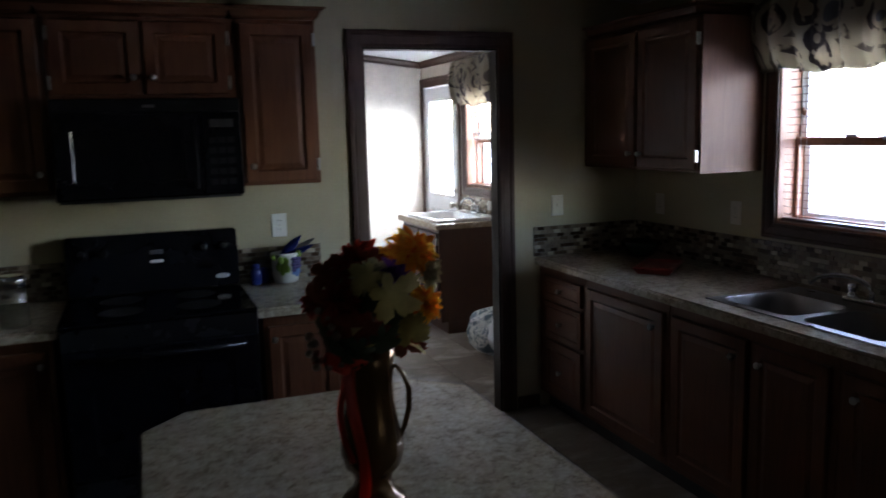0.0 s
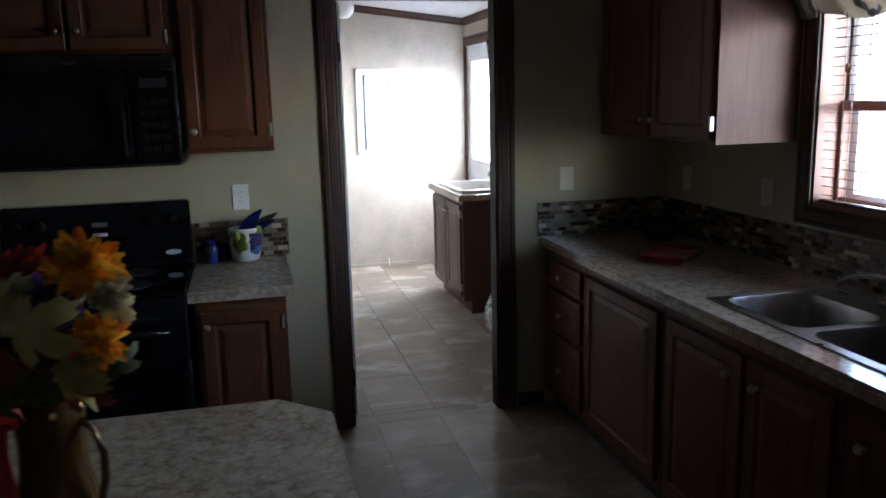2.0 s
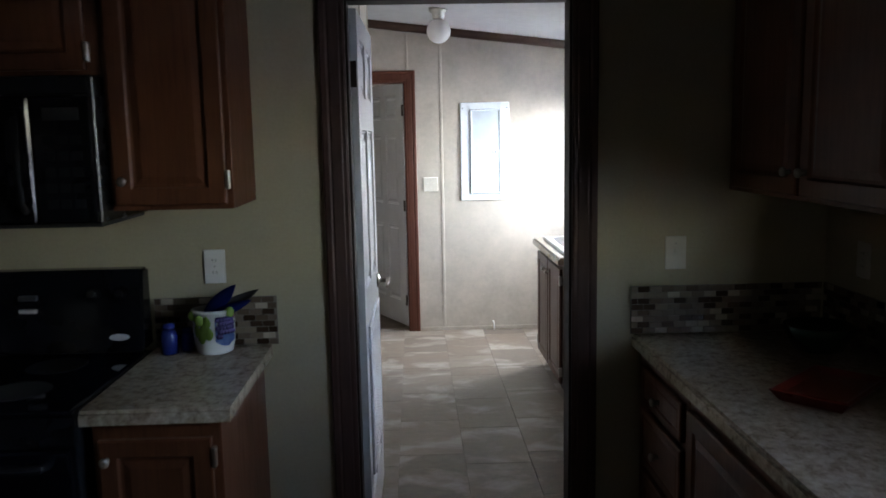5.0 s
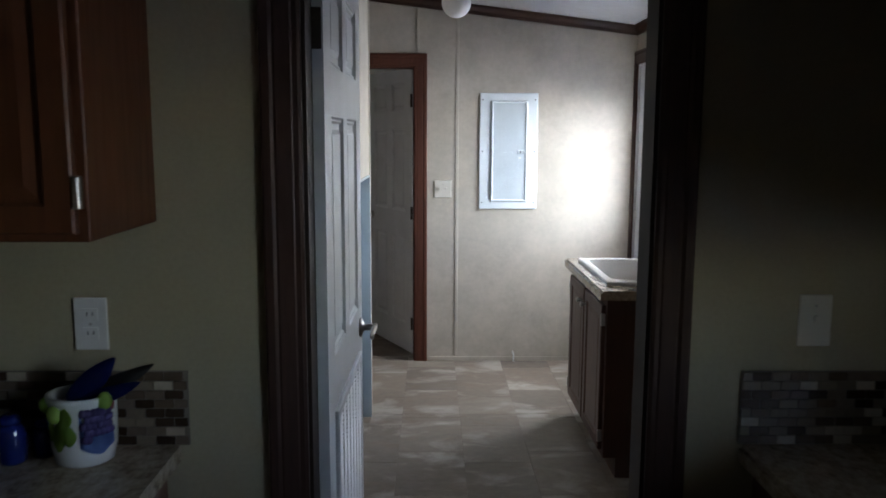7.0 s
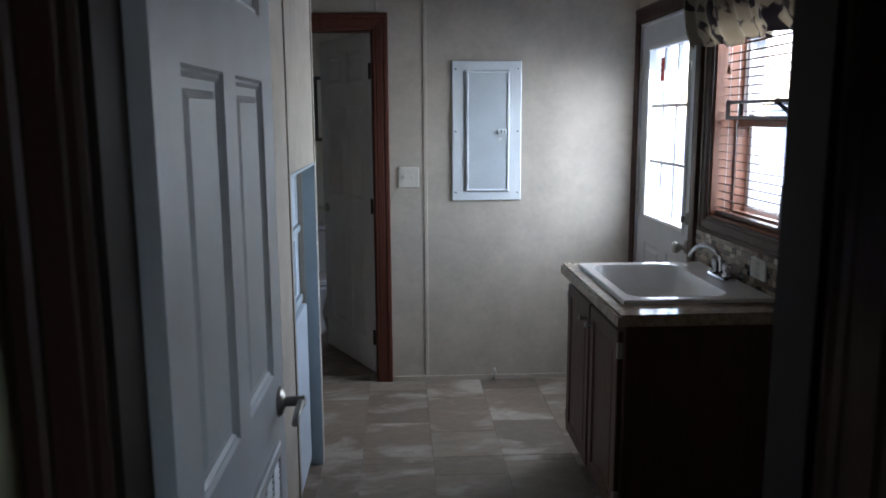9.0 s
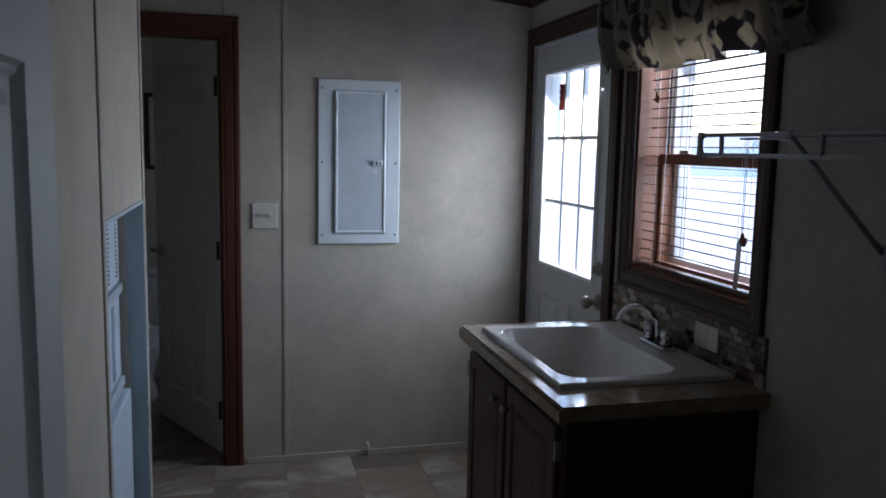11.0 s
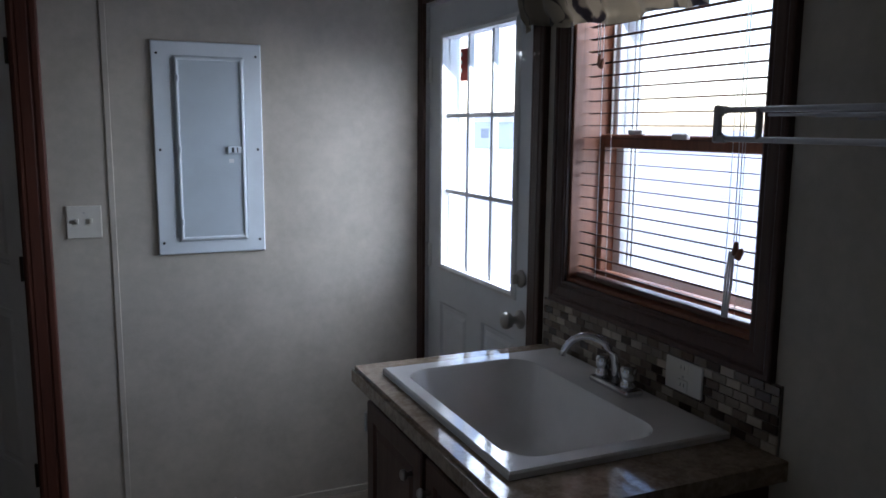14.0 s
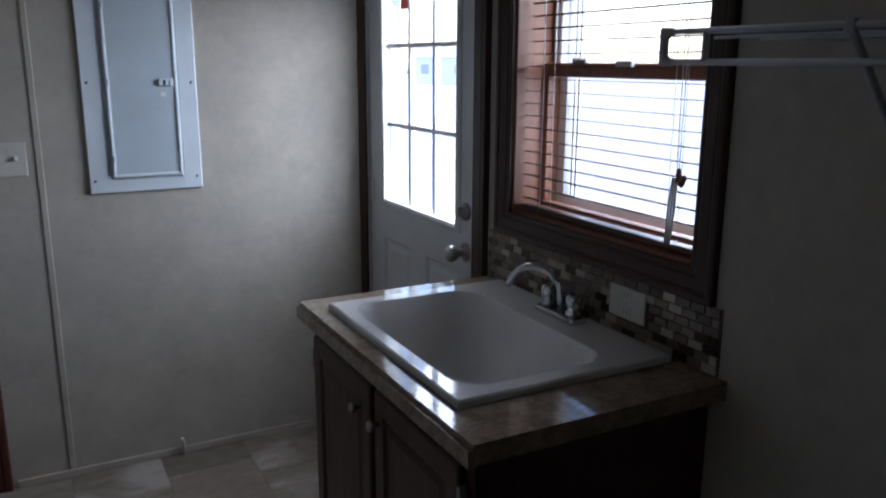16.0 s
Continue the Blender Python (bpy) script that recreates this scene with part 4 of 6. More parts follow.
def rim_plate(bm, x0, x1, y0, y1, z, t, holes, n=6, r=0.03):
    """A flat plate with rounded-rectangle holes: strips round and between them."""
    ys = sorted([y0, y1] + [v for h in holes for v in h[2:4]])
    hx0, hx1 = holes[0][0], holes[0][1]
    for b in ((x0, hx0, y0, y1), (hx1, x1, y0, y1)):
        bx(bm, *b, z - t, z)
    for a, b in zip(ys[::2], ys[1::2]):
        bx(bm, hx0, hx1, a, b, z - t, z)
    # corner fillets of the holes
    for h in holes:
        for cx, cy, sx, sy in ((h[0], h[2], 1, 1), (h[1], h[2], -1, 1), (h[1], h[3], -1, -1), (h[0], h[3], 1, -1)):
            q = [bm.verts.new((cx, cy, z))]
            for k in range(n + 1):
                a = radians(90 * k / n)
                q.append(bm.verts.new((cx + sx * r * (1 - math.sin(a)), cy + sy * r * (1 - math.cos(a)), z)))
            bm.faces.new(q)


sk = thing("kitchen_sink", "double-bowl stainless steel sink set in the worktop", "sink", (2.48, 1.72, 0.892))
b1, b2 = (2.272, 2.60, 1.735, 2.118), (2.272, 2.60, 1.315, 1.698)
bm = B()
rim_plate(bm, *SINK, 0.896, 0.004, [b2, b1], 6, 0.06)
part("rim", bm, M_STEEL, sk)
for b in (b1, b2):
    bm = B()
    bowl(bm, *b, 0.896, 0.17, 0.06)
    bw = part("bowl", bm, M_STEEL, sk)
    part("drain", lathe(B(), [(0.04, 0.7265), (0.04, 0.729), (0.03, 0.7295)], ((b[0] + b[1]) / 2, (b[2] + b[3]) / 2, 0), 18), M_CHROME, bw)


def faucet(name, label, x, y, z, reach, height, spread, swing=0.0):
    """Two-handle deck faucet; the spout arcs towards -x."""
    f = thing(name, label, "faucet", (x, y, z))
    part("base_plate", bx(B(), x - 0.026, x + 0.026, y - spread - 0.03, y + spread + 0.03, z, z + 0.018, 0.007, 2), M_CHROME, f)
    pts = []
    for k in range(13):
        a = math.pi * (k / 12) * 0.92
        d = reach / 2 - reach / 2 * math.cos(a)
        pts.append((x - d * math.cos(swing), y + d * math.sin(swing), z + 0.05 + height * math.sin(a)))
    pts = [(x, y, z + 0.017)] + pts
    part("spout", tube(B(), pts, lambda s: 0.0112 - 0.0022 * s, 12), M_CHROME, f)
    for s in (-1, 1):
        h = part("handle", lathe(B(), [(0.021, z + 0.017), (0.020, z + 0.03), (0.014, z + 0.036), (0.019, z + 0.045), (0.021, z + 0.066), (0.015, z + 0.074)], (x, y + s * spread, 0), 12), M_CHROME, f)
    return f


faucet("kitchen_faucet", "chrome two-handle kitchen faucet behind the sink", 2.69, 1.735, 0.897, 0.235, 0.058, 0.09, radians(62))

# red tray and green dish on the worktop
tr = thing("serving_tray", "red lacquered shallow tray on the worktop", "tray", (2.475, 2.80, 0.892))


def tilt_xy(bm, c, a):
    bmesh.ops.rotate(bm, verts=bm.verts, cent=c, matrix=Matrix.Rotation(radians(a), 3, "Z"))
    return bm


bm = B()
ringed(bm, 2.325, 2.625, 2.70, 2.90, ((0.022, 0.8915), (0.0, 0.922), (0.008, 0.925), (0.026, 0.912), (0.045, 0.910)), lambda u, v, d: (u, v, d))
bm.faces.new([v for v in bm.verts][:4])
part("tray", tilt_xy(bm, (2.475, 2.80, 0.9), 42), M_RED, tr)
bm = lathe(B(), [(0.05, 0), (0.075, 0.01), (0.10, 0.055), (0.108, 0.085), (0.102, 0.088), (0.09, 0.06), (0.05, 0.02)], (2.66, 3.22, 0.892), 24)
solid("glazed_bowl", bm, M_GREEN_GLASS, "dark green glazed bowl on the corner worktop", "bowl", at=(2.66, 3.22, 0.892))


# wall plates
def plate(name, label, p, n, w=0.073, h=0.116, kind="outlet", mat=None):
    """A cover plate on a wall, facing n ('-y' or '-x')."""
    t = thing(name, label, "outlet" if kind == "outlet" else "switch", p)
    px, py, pz = p
    u = (lambda a, d, v: (px + a, py - d, pz + v)) if n == "-y" else (lambda a, d, v: (px - d, py - a, pz + v))

    def blk(a0, a1, d0, d1, v0, v1, bev=0.0):
        bm = B()
        q, r = u(a0, d0, v0), u(a1, d1, v1)
        return bx(bm, min(q[0], r[0]), max(q[0], r[0]), min(q[1], r[1]), max(q[1], r[1]), min(q[2], r[2]), max(q[2], r[2]), bev, 2)
    pl = part("cover_plate", blk(-w / 2, w / 2, 0.0005, 0.007, -h / 2, h / 2, 0.003), mat or M_IVORY, t)
    if kind == "outlet":
        for v in (-0.021, 0.021):
            s = part("socket", blk(-0.017, 0.017, 0.006, 0.0085, v - 0.014, v + 0.014, 0.001), mat or M_IVORY, pl)
            for a in (-0.006, 0.006):
                part("slot", blk(a - 0.001, a + 0.001, 0.0065, 0.0089, v - 0.003, v + 0.006), M_BLACK_MATT, s)
    else:
        for a in ([-0.023, 0.023] if kind == "double" else [0]):
            s = part("toggle", blk(a - 0.005, a + 0.005, 0.006, 0.016, -0.004, 0.012, 0.001), mat or M_IVORY, pl)
    part("screw", blk(-0.003, 0.003, 0.006, 0.0078, -0.003 if kind == "outlet" else 0.03, 0.003 if kind == "outlet" else 0.036), M_NICKEL, pl)
    return t


plate("wall_outlet", "white double outlet above the stove-side worktop", (0.698, DOORWALL, 1.169), "-y", mat=M_PLASTIC)
plate("wall_switch", "ivory switch plate on the shaded corner wall", (2.285, DOORWALL, 1.178), "-y", kind="single")
plate("wall_outlet", "ivory double outlet near the kitchen window", (WALL_R, 2.645, 1.175), "-x")
plate("wall_outlet", "ivory double outlet in the dark corner", (WALL_R, 3.26, 1.175), "-x")
plate("wall_switch", "ivory double light switch by the bathroom door", (1.517, PANELWALL, 1.213), "-y", 0.117, 0.117, "double")
plate("wall_outlet", "ivory outlet plate in the laundry backsplash", (WALL_R - 0.008, 5.555, 0.983), "-x", 0.125, 0.078)

# canister, blue jar and planter
GX, GY = 0.705, 3.415
g = thing("utensil_planter", "white planter with moulded grapes and apples holding utensils", "planter", (GX, GY, 0.892))
M_GLAZE = plain("white_glaze", (0.66, 0.66, 0.64), 0.2)
M_GRAPE = plain("purple_glaze", (0.07, 0.055, 0.17), 0.2)
M_DRAPE = plain("blue_glaze", (0.10, 0.17, 0.42), 0.22)
M_APPLE = plain("green_glaze", (0.20, 0.32, 0.06), 0.22)
prof = [(0.046, 0.892), (0.057, 0.897), (0.064, 0.925), (0.066, 0.97), (0.066, 1.0), (0.070, 1.008), (0.069, 1.015), (0.060, 1.015), (0.055, 1.0), (0.05, 0.96)]
part("pot", lathe(B(), prof, (GX, GY, 0), 28), M_GLAZE, g)


def on_pot(a, z, out=0.0):
    r = 0.064 + out
    return Vector((GX + r * math.cos(a), GY + r * math.sin(a), z))


rng = random.Random(4)
for k in range(26):
    row = k // 6
    a = radians(-68 + (k % 6) * 8.5 + (row % 2) * 4) + rng.uniform(-0.03, 0.03)
    bm = B()
    bmesh.ops.create_icosphere(bm, subdivisions=2, radius=0.0078, matrix=Matrix.Translation(on_pot(a, 0.992 - row * 0.0115, 0.004)))
    for fc in bm.faces:
        fc.smooth = True
    part("grape", bm, M_GRAPE, g, "purple moulded grape")
for a0, z, r in ((-30, 1.008, 0.016), (-118, 0.99, 0.017), (-150, 1.0, 0.015)):
    bm = B()
    bmesh.ops.create_icosphere(bm, subdivisions=2, radius=r, matrix=Matrix.Translation(on_pot(radians(a0), z, 0.002)))
    for fc in bm.faces:
        fc.smooth = True
    part("apple", bm, M_APPLE, g, "green moulded apple")
for a0, z in ((-105, 0.965), (-92, 0.955), (-112, 0.945), (-98, 0.985), (-128, 0.962)):
    bm = B()
    sheet(bm, 6, 4, lambda u, v: on_pot(radians(a0 + (v - 0.5) * 26 * math.sin(math.pi * (0.1 + 0.85 * u))), z - 0.018 + u * 0.036, 0.004 + 0.003 * math.cos((v - 0.5) * 3)))
    bmesh.ops.solidify(bm, geom=list(bm.faces), thickness=0.003)
    part("moulded_leaf", bm, M_APPLE, g, "green moulded leaf")
bm = B()
sheet(bm, 14, 8, lambda u, v: on_pot(radians(-75 + u * 62), 0.932 + v * (0.055 + 0.012 * math.sin(u * 5)) - 0.014 * math.sin(math.pi * u), 0.0025 + 0.002 * math.sin(u * 14 + v * 3)))
bmesh.ops.solidify(bm, geom=list(bm.faces), thickness=0.003)
part("moulded_drape", bm, M_DRAPE, g, "blue moulded ribbon")
for k, (ax, ay, az, ln, wd, mt) in enumerate(((0.72, -0.05, 0.50, 0.120, 0.046, M_BLUE), (0.92, 0.10, 0.30, 0.165, 0.036, M_BLACK_MATT), (0.92, -0.15, 0.20, 0.135, 0.030, M_BLUE), (0.50, 0.05, 0.55, 0.085, 0.040, M_BLUE))):
    base = Vector((GX + 0.01 * k - 0.02, GY - 0.01, 1.0))
    d = Vector((ax, ay, az)).normalized()
    side = d.cross(Vector((0, 1, 0.25))).normalized()
    bm = B()
    sheet(bm, 10, 4, lambda u, v: base + d * (u * ln) + side * (v - 0.5) * wd * math.sin(math.pi * (0.18 + 0.81 * u)) ** 0.8 + Vector((0, -0.008 * math.cos((v - 0.5) * 3), 0.012 * u * u)))
    bmesh.ops.solidify(bm, geom=list(bm.faces), thickness=0.005)
    part("utensil_head", bm, mt, g, "dark blue pointed spatula head" if mt is M_BLUE else "black pointed spatula head")
for ob in g.children:
    ob.data.transform(Matrix.Diagonal((1.04, 0.95, 1.22, 1)))
part("red_tip", lathe(B(), [(0.006, 0), (0.012, 0.004), (0.013, 0.018), (0.006, 0.025)], (GX + 0.062, GY - 0.02, 1.010), 12), M_RED, g, "small red utensil tip")


def blue_jar(x, y, k, label):
    """A lidded round jar; k: its size."""
    g = thing("blue_jar", label, "jar", (x, y, 0.892))
    ring = lambda rows: [(r * k, 0.892 + h * k) for r, h in rows]
    part("jar", lathe(B(), ring([(0.024, 0), (0.028, 0.005), (0.029, 0.056), (0.026, 0.074), (0.020, 0.083)]), (x, y, 0), 20), M_BLUE, g)
    part("lid", lathe(B(), ring([(0.021, 0.0835), (0.023, 0.088), (0.021, 0.098), (0.012, 0.104)]), (x, y, 0), 20), M_BLUE, g)


blue_jar(0.557, 3.405, 1.02, "cobalt blue glass salt jar beside the stove")
blue_jar(0.606, 3.440, 0.80, "smaller cobalt blue pepper jar by the wall")
g = thing("glass_canister", "clear glass canister with a chrome lid", "canister", (-0.445, 2.98, 0.892))
part("jar", lathe(B(), [(0.05, 0.892), (0.053, 0.90), (0.053, 1.04), (0.046, 1.05)], (-0.445, 2.98, 0), 24), M_JAR_GLASS, g, "clear glass jar")
part("lid", lathe(B(), [(0.048, 1.051), (0.054, 1.055), (0.054, 1.09), (0.045, 1.098)], (-0.445, 2.98, 0), 24), M_CHROME, g, "chrome lid")

# ---- island ----
IX0, IX1, IY0, IY1, CH = 0.004, 0.884, 0.51, 1.652, 0.115
isl = thing("kitchen_island", "kitchen island with clipped corners and cherry base", "island", (0.49, 1.19, 0))


def clipped(x0, x1, y0, y1, c):
    return [(x0 + c, y0), (x1 - c, y0), (x1, y0 + c), (x1, y1 - c), (x1 - c, y1), (x0 + c, y1), (x0, y1 - c), (x0, y0 + c)]


def slab(bm, pts, z0, z1, bev=0.0):
    lo = [bm.verts.new((x, y, z0)) for x, y in pts]
    hi = [bm.verts.new((x, y, z1)) for x, y in pts]
    n = len(pts)
    for i in range(n):
        bm.faces.new((lo[i], lo[(i + 1) % n], hi[(i + 1) % n], hi[i]))
    bm.faces.new(lo[::-1])
    top = bm.faces.new(hi)
    if bev:
        bmesh.ops.bevel(bm, geom=list(top.edges), offset=bev, segments=2, affect="EDGES")
    return bm


part("top", slab(B(), clipped(IX0, IX1, IY0, IY1, CH), 0.853, 0.891, 0.004), M_COUNTER, isl, "beige speckled laminate top")
part("body", slab(B(), clipped(IX0 + 0.06, IX1 - 0.06, IY0 + 0.06, IY1 - 0.06, CH - 0.02), 0.09, 0.852), M_CHERRY, isl)
part("toe_kick", slab(B(), clipped(IX0 + 0.11, IX1 - 0.11, IY0 + 0.11, IY1 - 0.11, CH - 0.03), 0.0, 0.089), M_BLACK_MATT, isl)
for y0, y1 in ((0.68, 1.08), (1.1, 1.5)):
    cab_front(isl, "side_panel", y0, y1, 0.13, 0.82, IX0 + 0.058, "-x")


# ---- doors ----
def six_panel(bm, w, h, t):
    xs = [0, 0.115, w / 2 - 0.042, w / 2 + 0.042, w - 0.108, w]
    zs = [0, 0.20, 0.85, 1.02, 1.61, 1.73, h - 0.09, h]
    kinds = {(i, k): "p" for i in (1, 3) for k in (1, 3, 5)}
    return paneled(bm, w, h, t, xs, zs, kinds, ((0, 0), (0.005, 0.006), (0.010, 0.0045), (0.016, 0.010), (0.030, 0.010), (0.043, 0.004)))


def lever(parent, p, n, side, mat=None):
    """A lever handle on a rose; side: which way the lever points (a vector)."""
    p, n, side = Vector(p), Vector(n), Vector(side)
    turn = Vector((0, 0, 1)).rotation_difference(n).to_matrix().to_4x4()
    bm = lathe(B(), [(0.032, 0), (0.031, 0.006), (0.02, 0.011), (0.011, 0.014), (0.011, 0.045), (0.013, 0.052), (0.01, 0.056)], p, 18, turn)
    q = p + n * 0.048
    tube(bm, [q, q + side * 0.03, q + side * 0.07 + Vector((0, 0, -0.003)), q + side * 0.105 + Vector((0, 0, -0.010))], lambda s: 0.0095 - 0.003 * s, 8)
    return part("lever_handle", bm, mat or M_NICKEL, parent, "satin nickel lever handle")


def hinge_part(parent, x, y, z, mat=None):
    bm = B()
    bx(bm, x - 0.014, x + 0.014, y - 0.003, y, z - 0.044, z + 0.044, 0.001)
    tube(bm, [(x, y - 0.006, z - 0.046), (x, y - 0.006, z + 0.046)], 0.006, 8)
    return part("hinge", bm, mat or M_BRONZE, parent, "dark bronze hinge")


# open door between kitchen and utility room: local x along the leaf, y = thickness, front face y=0
DW, DH, DT = 0.770, 2.02, 0.035
door = thing("door_1", "open white six-panel interior door", "door", kind="structure")
bm = six_panel(B(), DW, DH, DT)
leaf = part("door_leaf", bm, M_WHITE, door)
lever(leaf, (DW - 0.065, 0.0, 0.95), (0, -1, 0), (-1, 0, 0))
lever(leaf, (DW - 0.065, DT, 0.95), (0, 1, 0), (-1, 0, 0))
for z in (0.2, 1.80):
    bm = B()
    bx(bm, -0.003, 0.0, 0.004, DT - 0.004, z - 0.045, z + 0.045)
    tube(bm, [(-0.004, DT + 0.004, z - 0.046), (-0.004, DT + 0.004, z + 0.046)], 0.006, 8)
    part("hinge", bm, M_BRONZE, leaf, "dark bronze hinge")
part("latch_plate", bx(B(), DW, DW + 0.002, 0.006, DT - 0.006, 0.92, 0.98), M_NICKEL, leaf)
# stamped return-air grille in the lower half of the leaf: columns of short louvres in a flat rim
GX0, GX1, GZ0, GZ1 = 0.100, 0.662, 0.30, 0.882
bm = B()
ringed(bm, GX0 + 0.022, GX1 - 0.022, GZ0 + 0.022, GZ1 - 0.022, ((0, 0.0), (0.0, 0.0025), (0.002, 0.003)), lambda u, v, d: (u, -d, v))
grille = part("vent_grille", bm, M_WHITE, leaf, "white stamped metal air grille")
bm = B()
trim_loop(bm, GX0 + 0.024, GX1 - 0.024, GZ0 + 0.024, GZ1 - 0.024, [(0.0, 0.0), (0.0, 0.009), (0.003, 0.011), (0.021, 0.010), (0.024, 0.006), (0.024, 0.0)], lambda u, v, d: (u, -d, v))
part("rim", bm, M_WHITE, grille)
COLS = 7
CW = (GX1 - GX0 - 0.048) / COLS
for k in range(COLS):
    c0 = GX0 + 0.024 + k * CW
    bm = B()
    z = GZ0 + 0.032
    while z < GZ1 - 0.036:
        prism8(bm, [(c0 + 0.006, -0.0032, z + 0.0065), (c0 + 0.006, -0.0032, z + 0.008), (c0 + 0.006, -0.0095, z), (c0 + 0.006, -0.0095, z + 0.0015),
                    (c0 + CW - 0.006, -0.0032, z + 0.0065), (c0 + CW - 0.006, -0.0032, z + 0.008), (c0 + CW - 0.006, -0.0095, z), (c0 + CW - 0.006, -0.0095, z + 0.0015)])
        z += 0.0125
    part("louvre_column", bm, M_WHITE, grille)
    if k:
        part("mullion", bx(B(), c0 - 0.0062, c0 + 0.0062, -0.0098, -0.0031, GZ0 + 0.024, GZ1 - 0.024, 0.001), M_WHITE, grille)
# the leaf stands along +y, its front towards +x
door.matrix_basis = pose(1.198, 3.606, 0.012, 0, 0, 90 - 0.8)

# bathroom door, ajar into the bathroom
door = thing("door_2", "white six-panel bathroom door standing ajar", "door", kind="structure")
bm = six_panel(B(), 0.755, DH, DT)
leaf = part("door_leaf", bm, M_WHITE, door)
lever(leaf, (0.755 - 0.06, 0.0, 0.95), (0, -1, 0), (-1, 0, 0))
for z in (0.22, 1.02, 1.80):
    hinge_part(leaf, 0.0, -0.001, z)
# local x runs from the hinge to the free edge; front towards the hall
door.matrix_basis = pose(1.303, 7.372, 0.014, 0, 0, 117.5) @ Matrix.Diagonal((1, -1, 1, 1))

# outside door with nine panes
door = thing("door_3", "white outside door with nine-pane window", "door", (2.87, 6.75, 0), kind="structure")
XY0, XY1, XX = 6.320, 7.190, 2.838


def xput(bm):
    """Local x from hinge (far) to latch, y thickness outwards."""
    bm.transform(Matrix.Translation((XX, XY1, 0.012)) @ Matrix.Rotation(radians(-90), 4, "Z"))
    return bm


W, H = XY1 - XY0, 2.025
g0, g1, gz0, gz1 = 0.126, 0.757, 0.978, 1.913
bm = paneled(B(), W, H, 0.044, [0, g0, g0 + 0.255, g1 - 0.255, g1, W], [0, 0.22, 0.84, gz0, gz1, H], {(1, 1): "p", (3, 1): "p"} | {(i, 3): "h" for i in (1, 2, 3)})
# open the glazed cells into one hole
bmesh.ops.delete(bm, geom=[f for f in bm.faces if gz0 + 0.01 < f.calc_center_median().z < gz1 - 0.01 and g0 + 0.01 < f.calc_center_median().x < g1 - 0.01 and abs(f.normal.x) > 0.9], context="FACES")
leaf = part("door_leaf", xput(bm), M_WHITE, door)
bm = B()
for s, y in ((1, 0.0), (-1, 0.044)):
    trim_loop(bm, g0 + 0.022, g1 - 0.022, gz0 + 0.022, gz1 - 0.022, [(0.0, -0.02), (0.0, 0.008), (0.012, 0.012), (0.026, 0.006), (0.028, 0.0)], lambda u, v, d, y=y, s=s: (u, y - s * d, v))
part("glazing_frame", xput(bm), M_PLASTIC, leaf, "white moulded glazing frame")
gw, gh = (g1 - g0 - 0.044) / 3, (gz1 - gz0 - 0.044) / 3
for i in (1, 2):
    part("muntin", xput(bx(B(), g0 + 0.022 + gw * i - 0.009, g0 + 0.022 + gw * i + 0.009, 0.010, 0.034, gz0 + 0.022, gz1 - 0.022, 0.003)), M_PLASTIC, leaf)
    for k in range(3):
        a = g0 + 0.022 + gw * k + (0.0095 if k else 0)
        b = g0 + 0.022 + gw * (k + 1) - (0.0095 if k < 2 else 0)
        part("muntin", xput(bx(B(), a, b, 0.010, 0.034, gz0 + 0.022 + gh * i - 0.009, gz0 + 0.022 + gh * i + 0.009, 0.003)), M_PLASTIC, leaf)
for i in range(3):
    for k in range(3):
        a, b = g0 + 0.022 + gw * i, g0 + 0.022 + gw * (i + 1)
        c0, c1 = gz0 + 0.022 + gh * k, gz0 + 0.022 + gh * (k + 1)
        part("pane", xput(bx(B(), a + 0.0095, b - 0.0095, 0.020, 0.024, c0 + 0.0095, c1 - 0.0095)), M_GLASS, leaf, "clear glass pane")
M_STICKER = plain("red_sticker", (0.55, 0.05, 0.03), 0.5)
part("sticker", xput(bx(B(), 0.258, 0.322, 0.0185, 0.0195, 1.722, 1.842)), M_STICKER, leaf, "red energy label stuck on the glass")
for k in range(3):
    part("sticker_line", xput(bx(B(), 0.262, 0.274, 0.0175, 0.0184, 1.815 - 0.03 * k, 1.829 - 0.03 * k)), M_PLASTIC, leaf)
turn = Vector((0, 0, 1)).rotation_difference(Vector((-1, 0, 0))).to_matrix().to_4x4()
part("door_knob", lathe(B(), [(0.032, 0), (0.032, 0.005), (0.014, 0.012), (0.013, 0.03), (0.024, 0.040), (0.029, 0.054), (0.025, 0.066), (0.010, 0.071)], (XX, 6.392, 0.928), 20, turn), M_NICKEL, leaf, "round satin nickel knob")
bm = lathe(B(), [(0.030, 0), (0.029, 0.008), (0.018, 0.013), (0.014, 0.016)], (XX, 6.392, 1.066), 20, turn)
bx(bm, XX - 0.034, XX - 0.014, 6.388, 6.396, 1.05, 1.082, 0.002)
part("deadbolt", bm, M_NICKEL, leaf, "satin nickel deadbolt turn")
for z in (0.22, 1.03, 1.79):
    bm = B()
    bx(bm, XX - 0.004, XX - 0.0005, XY1 - 0.03, XY1 + 0.012, z - 0.05, z + 0.05, 0.001)
    tube(bm, [(XX - 0.008, XY1 + 0.004, z - 0.05), (XX - 0.008, XY1 + 0.004, z + 0.05)], 0.007, 8)
    part("hinge", bm, M_PLASTIC, leaf, "white painted hinge")
part("weather_strip", bx(B(), XX + 0.045, XX + 0.055, XY0 - 0.003, XY1 + 0.003, 0.0, 0.011), M_BLACK_MATT, door)

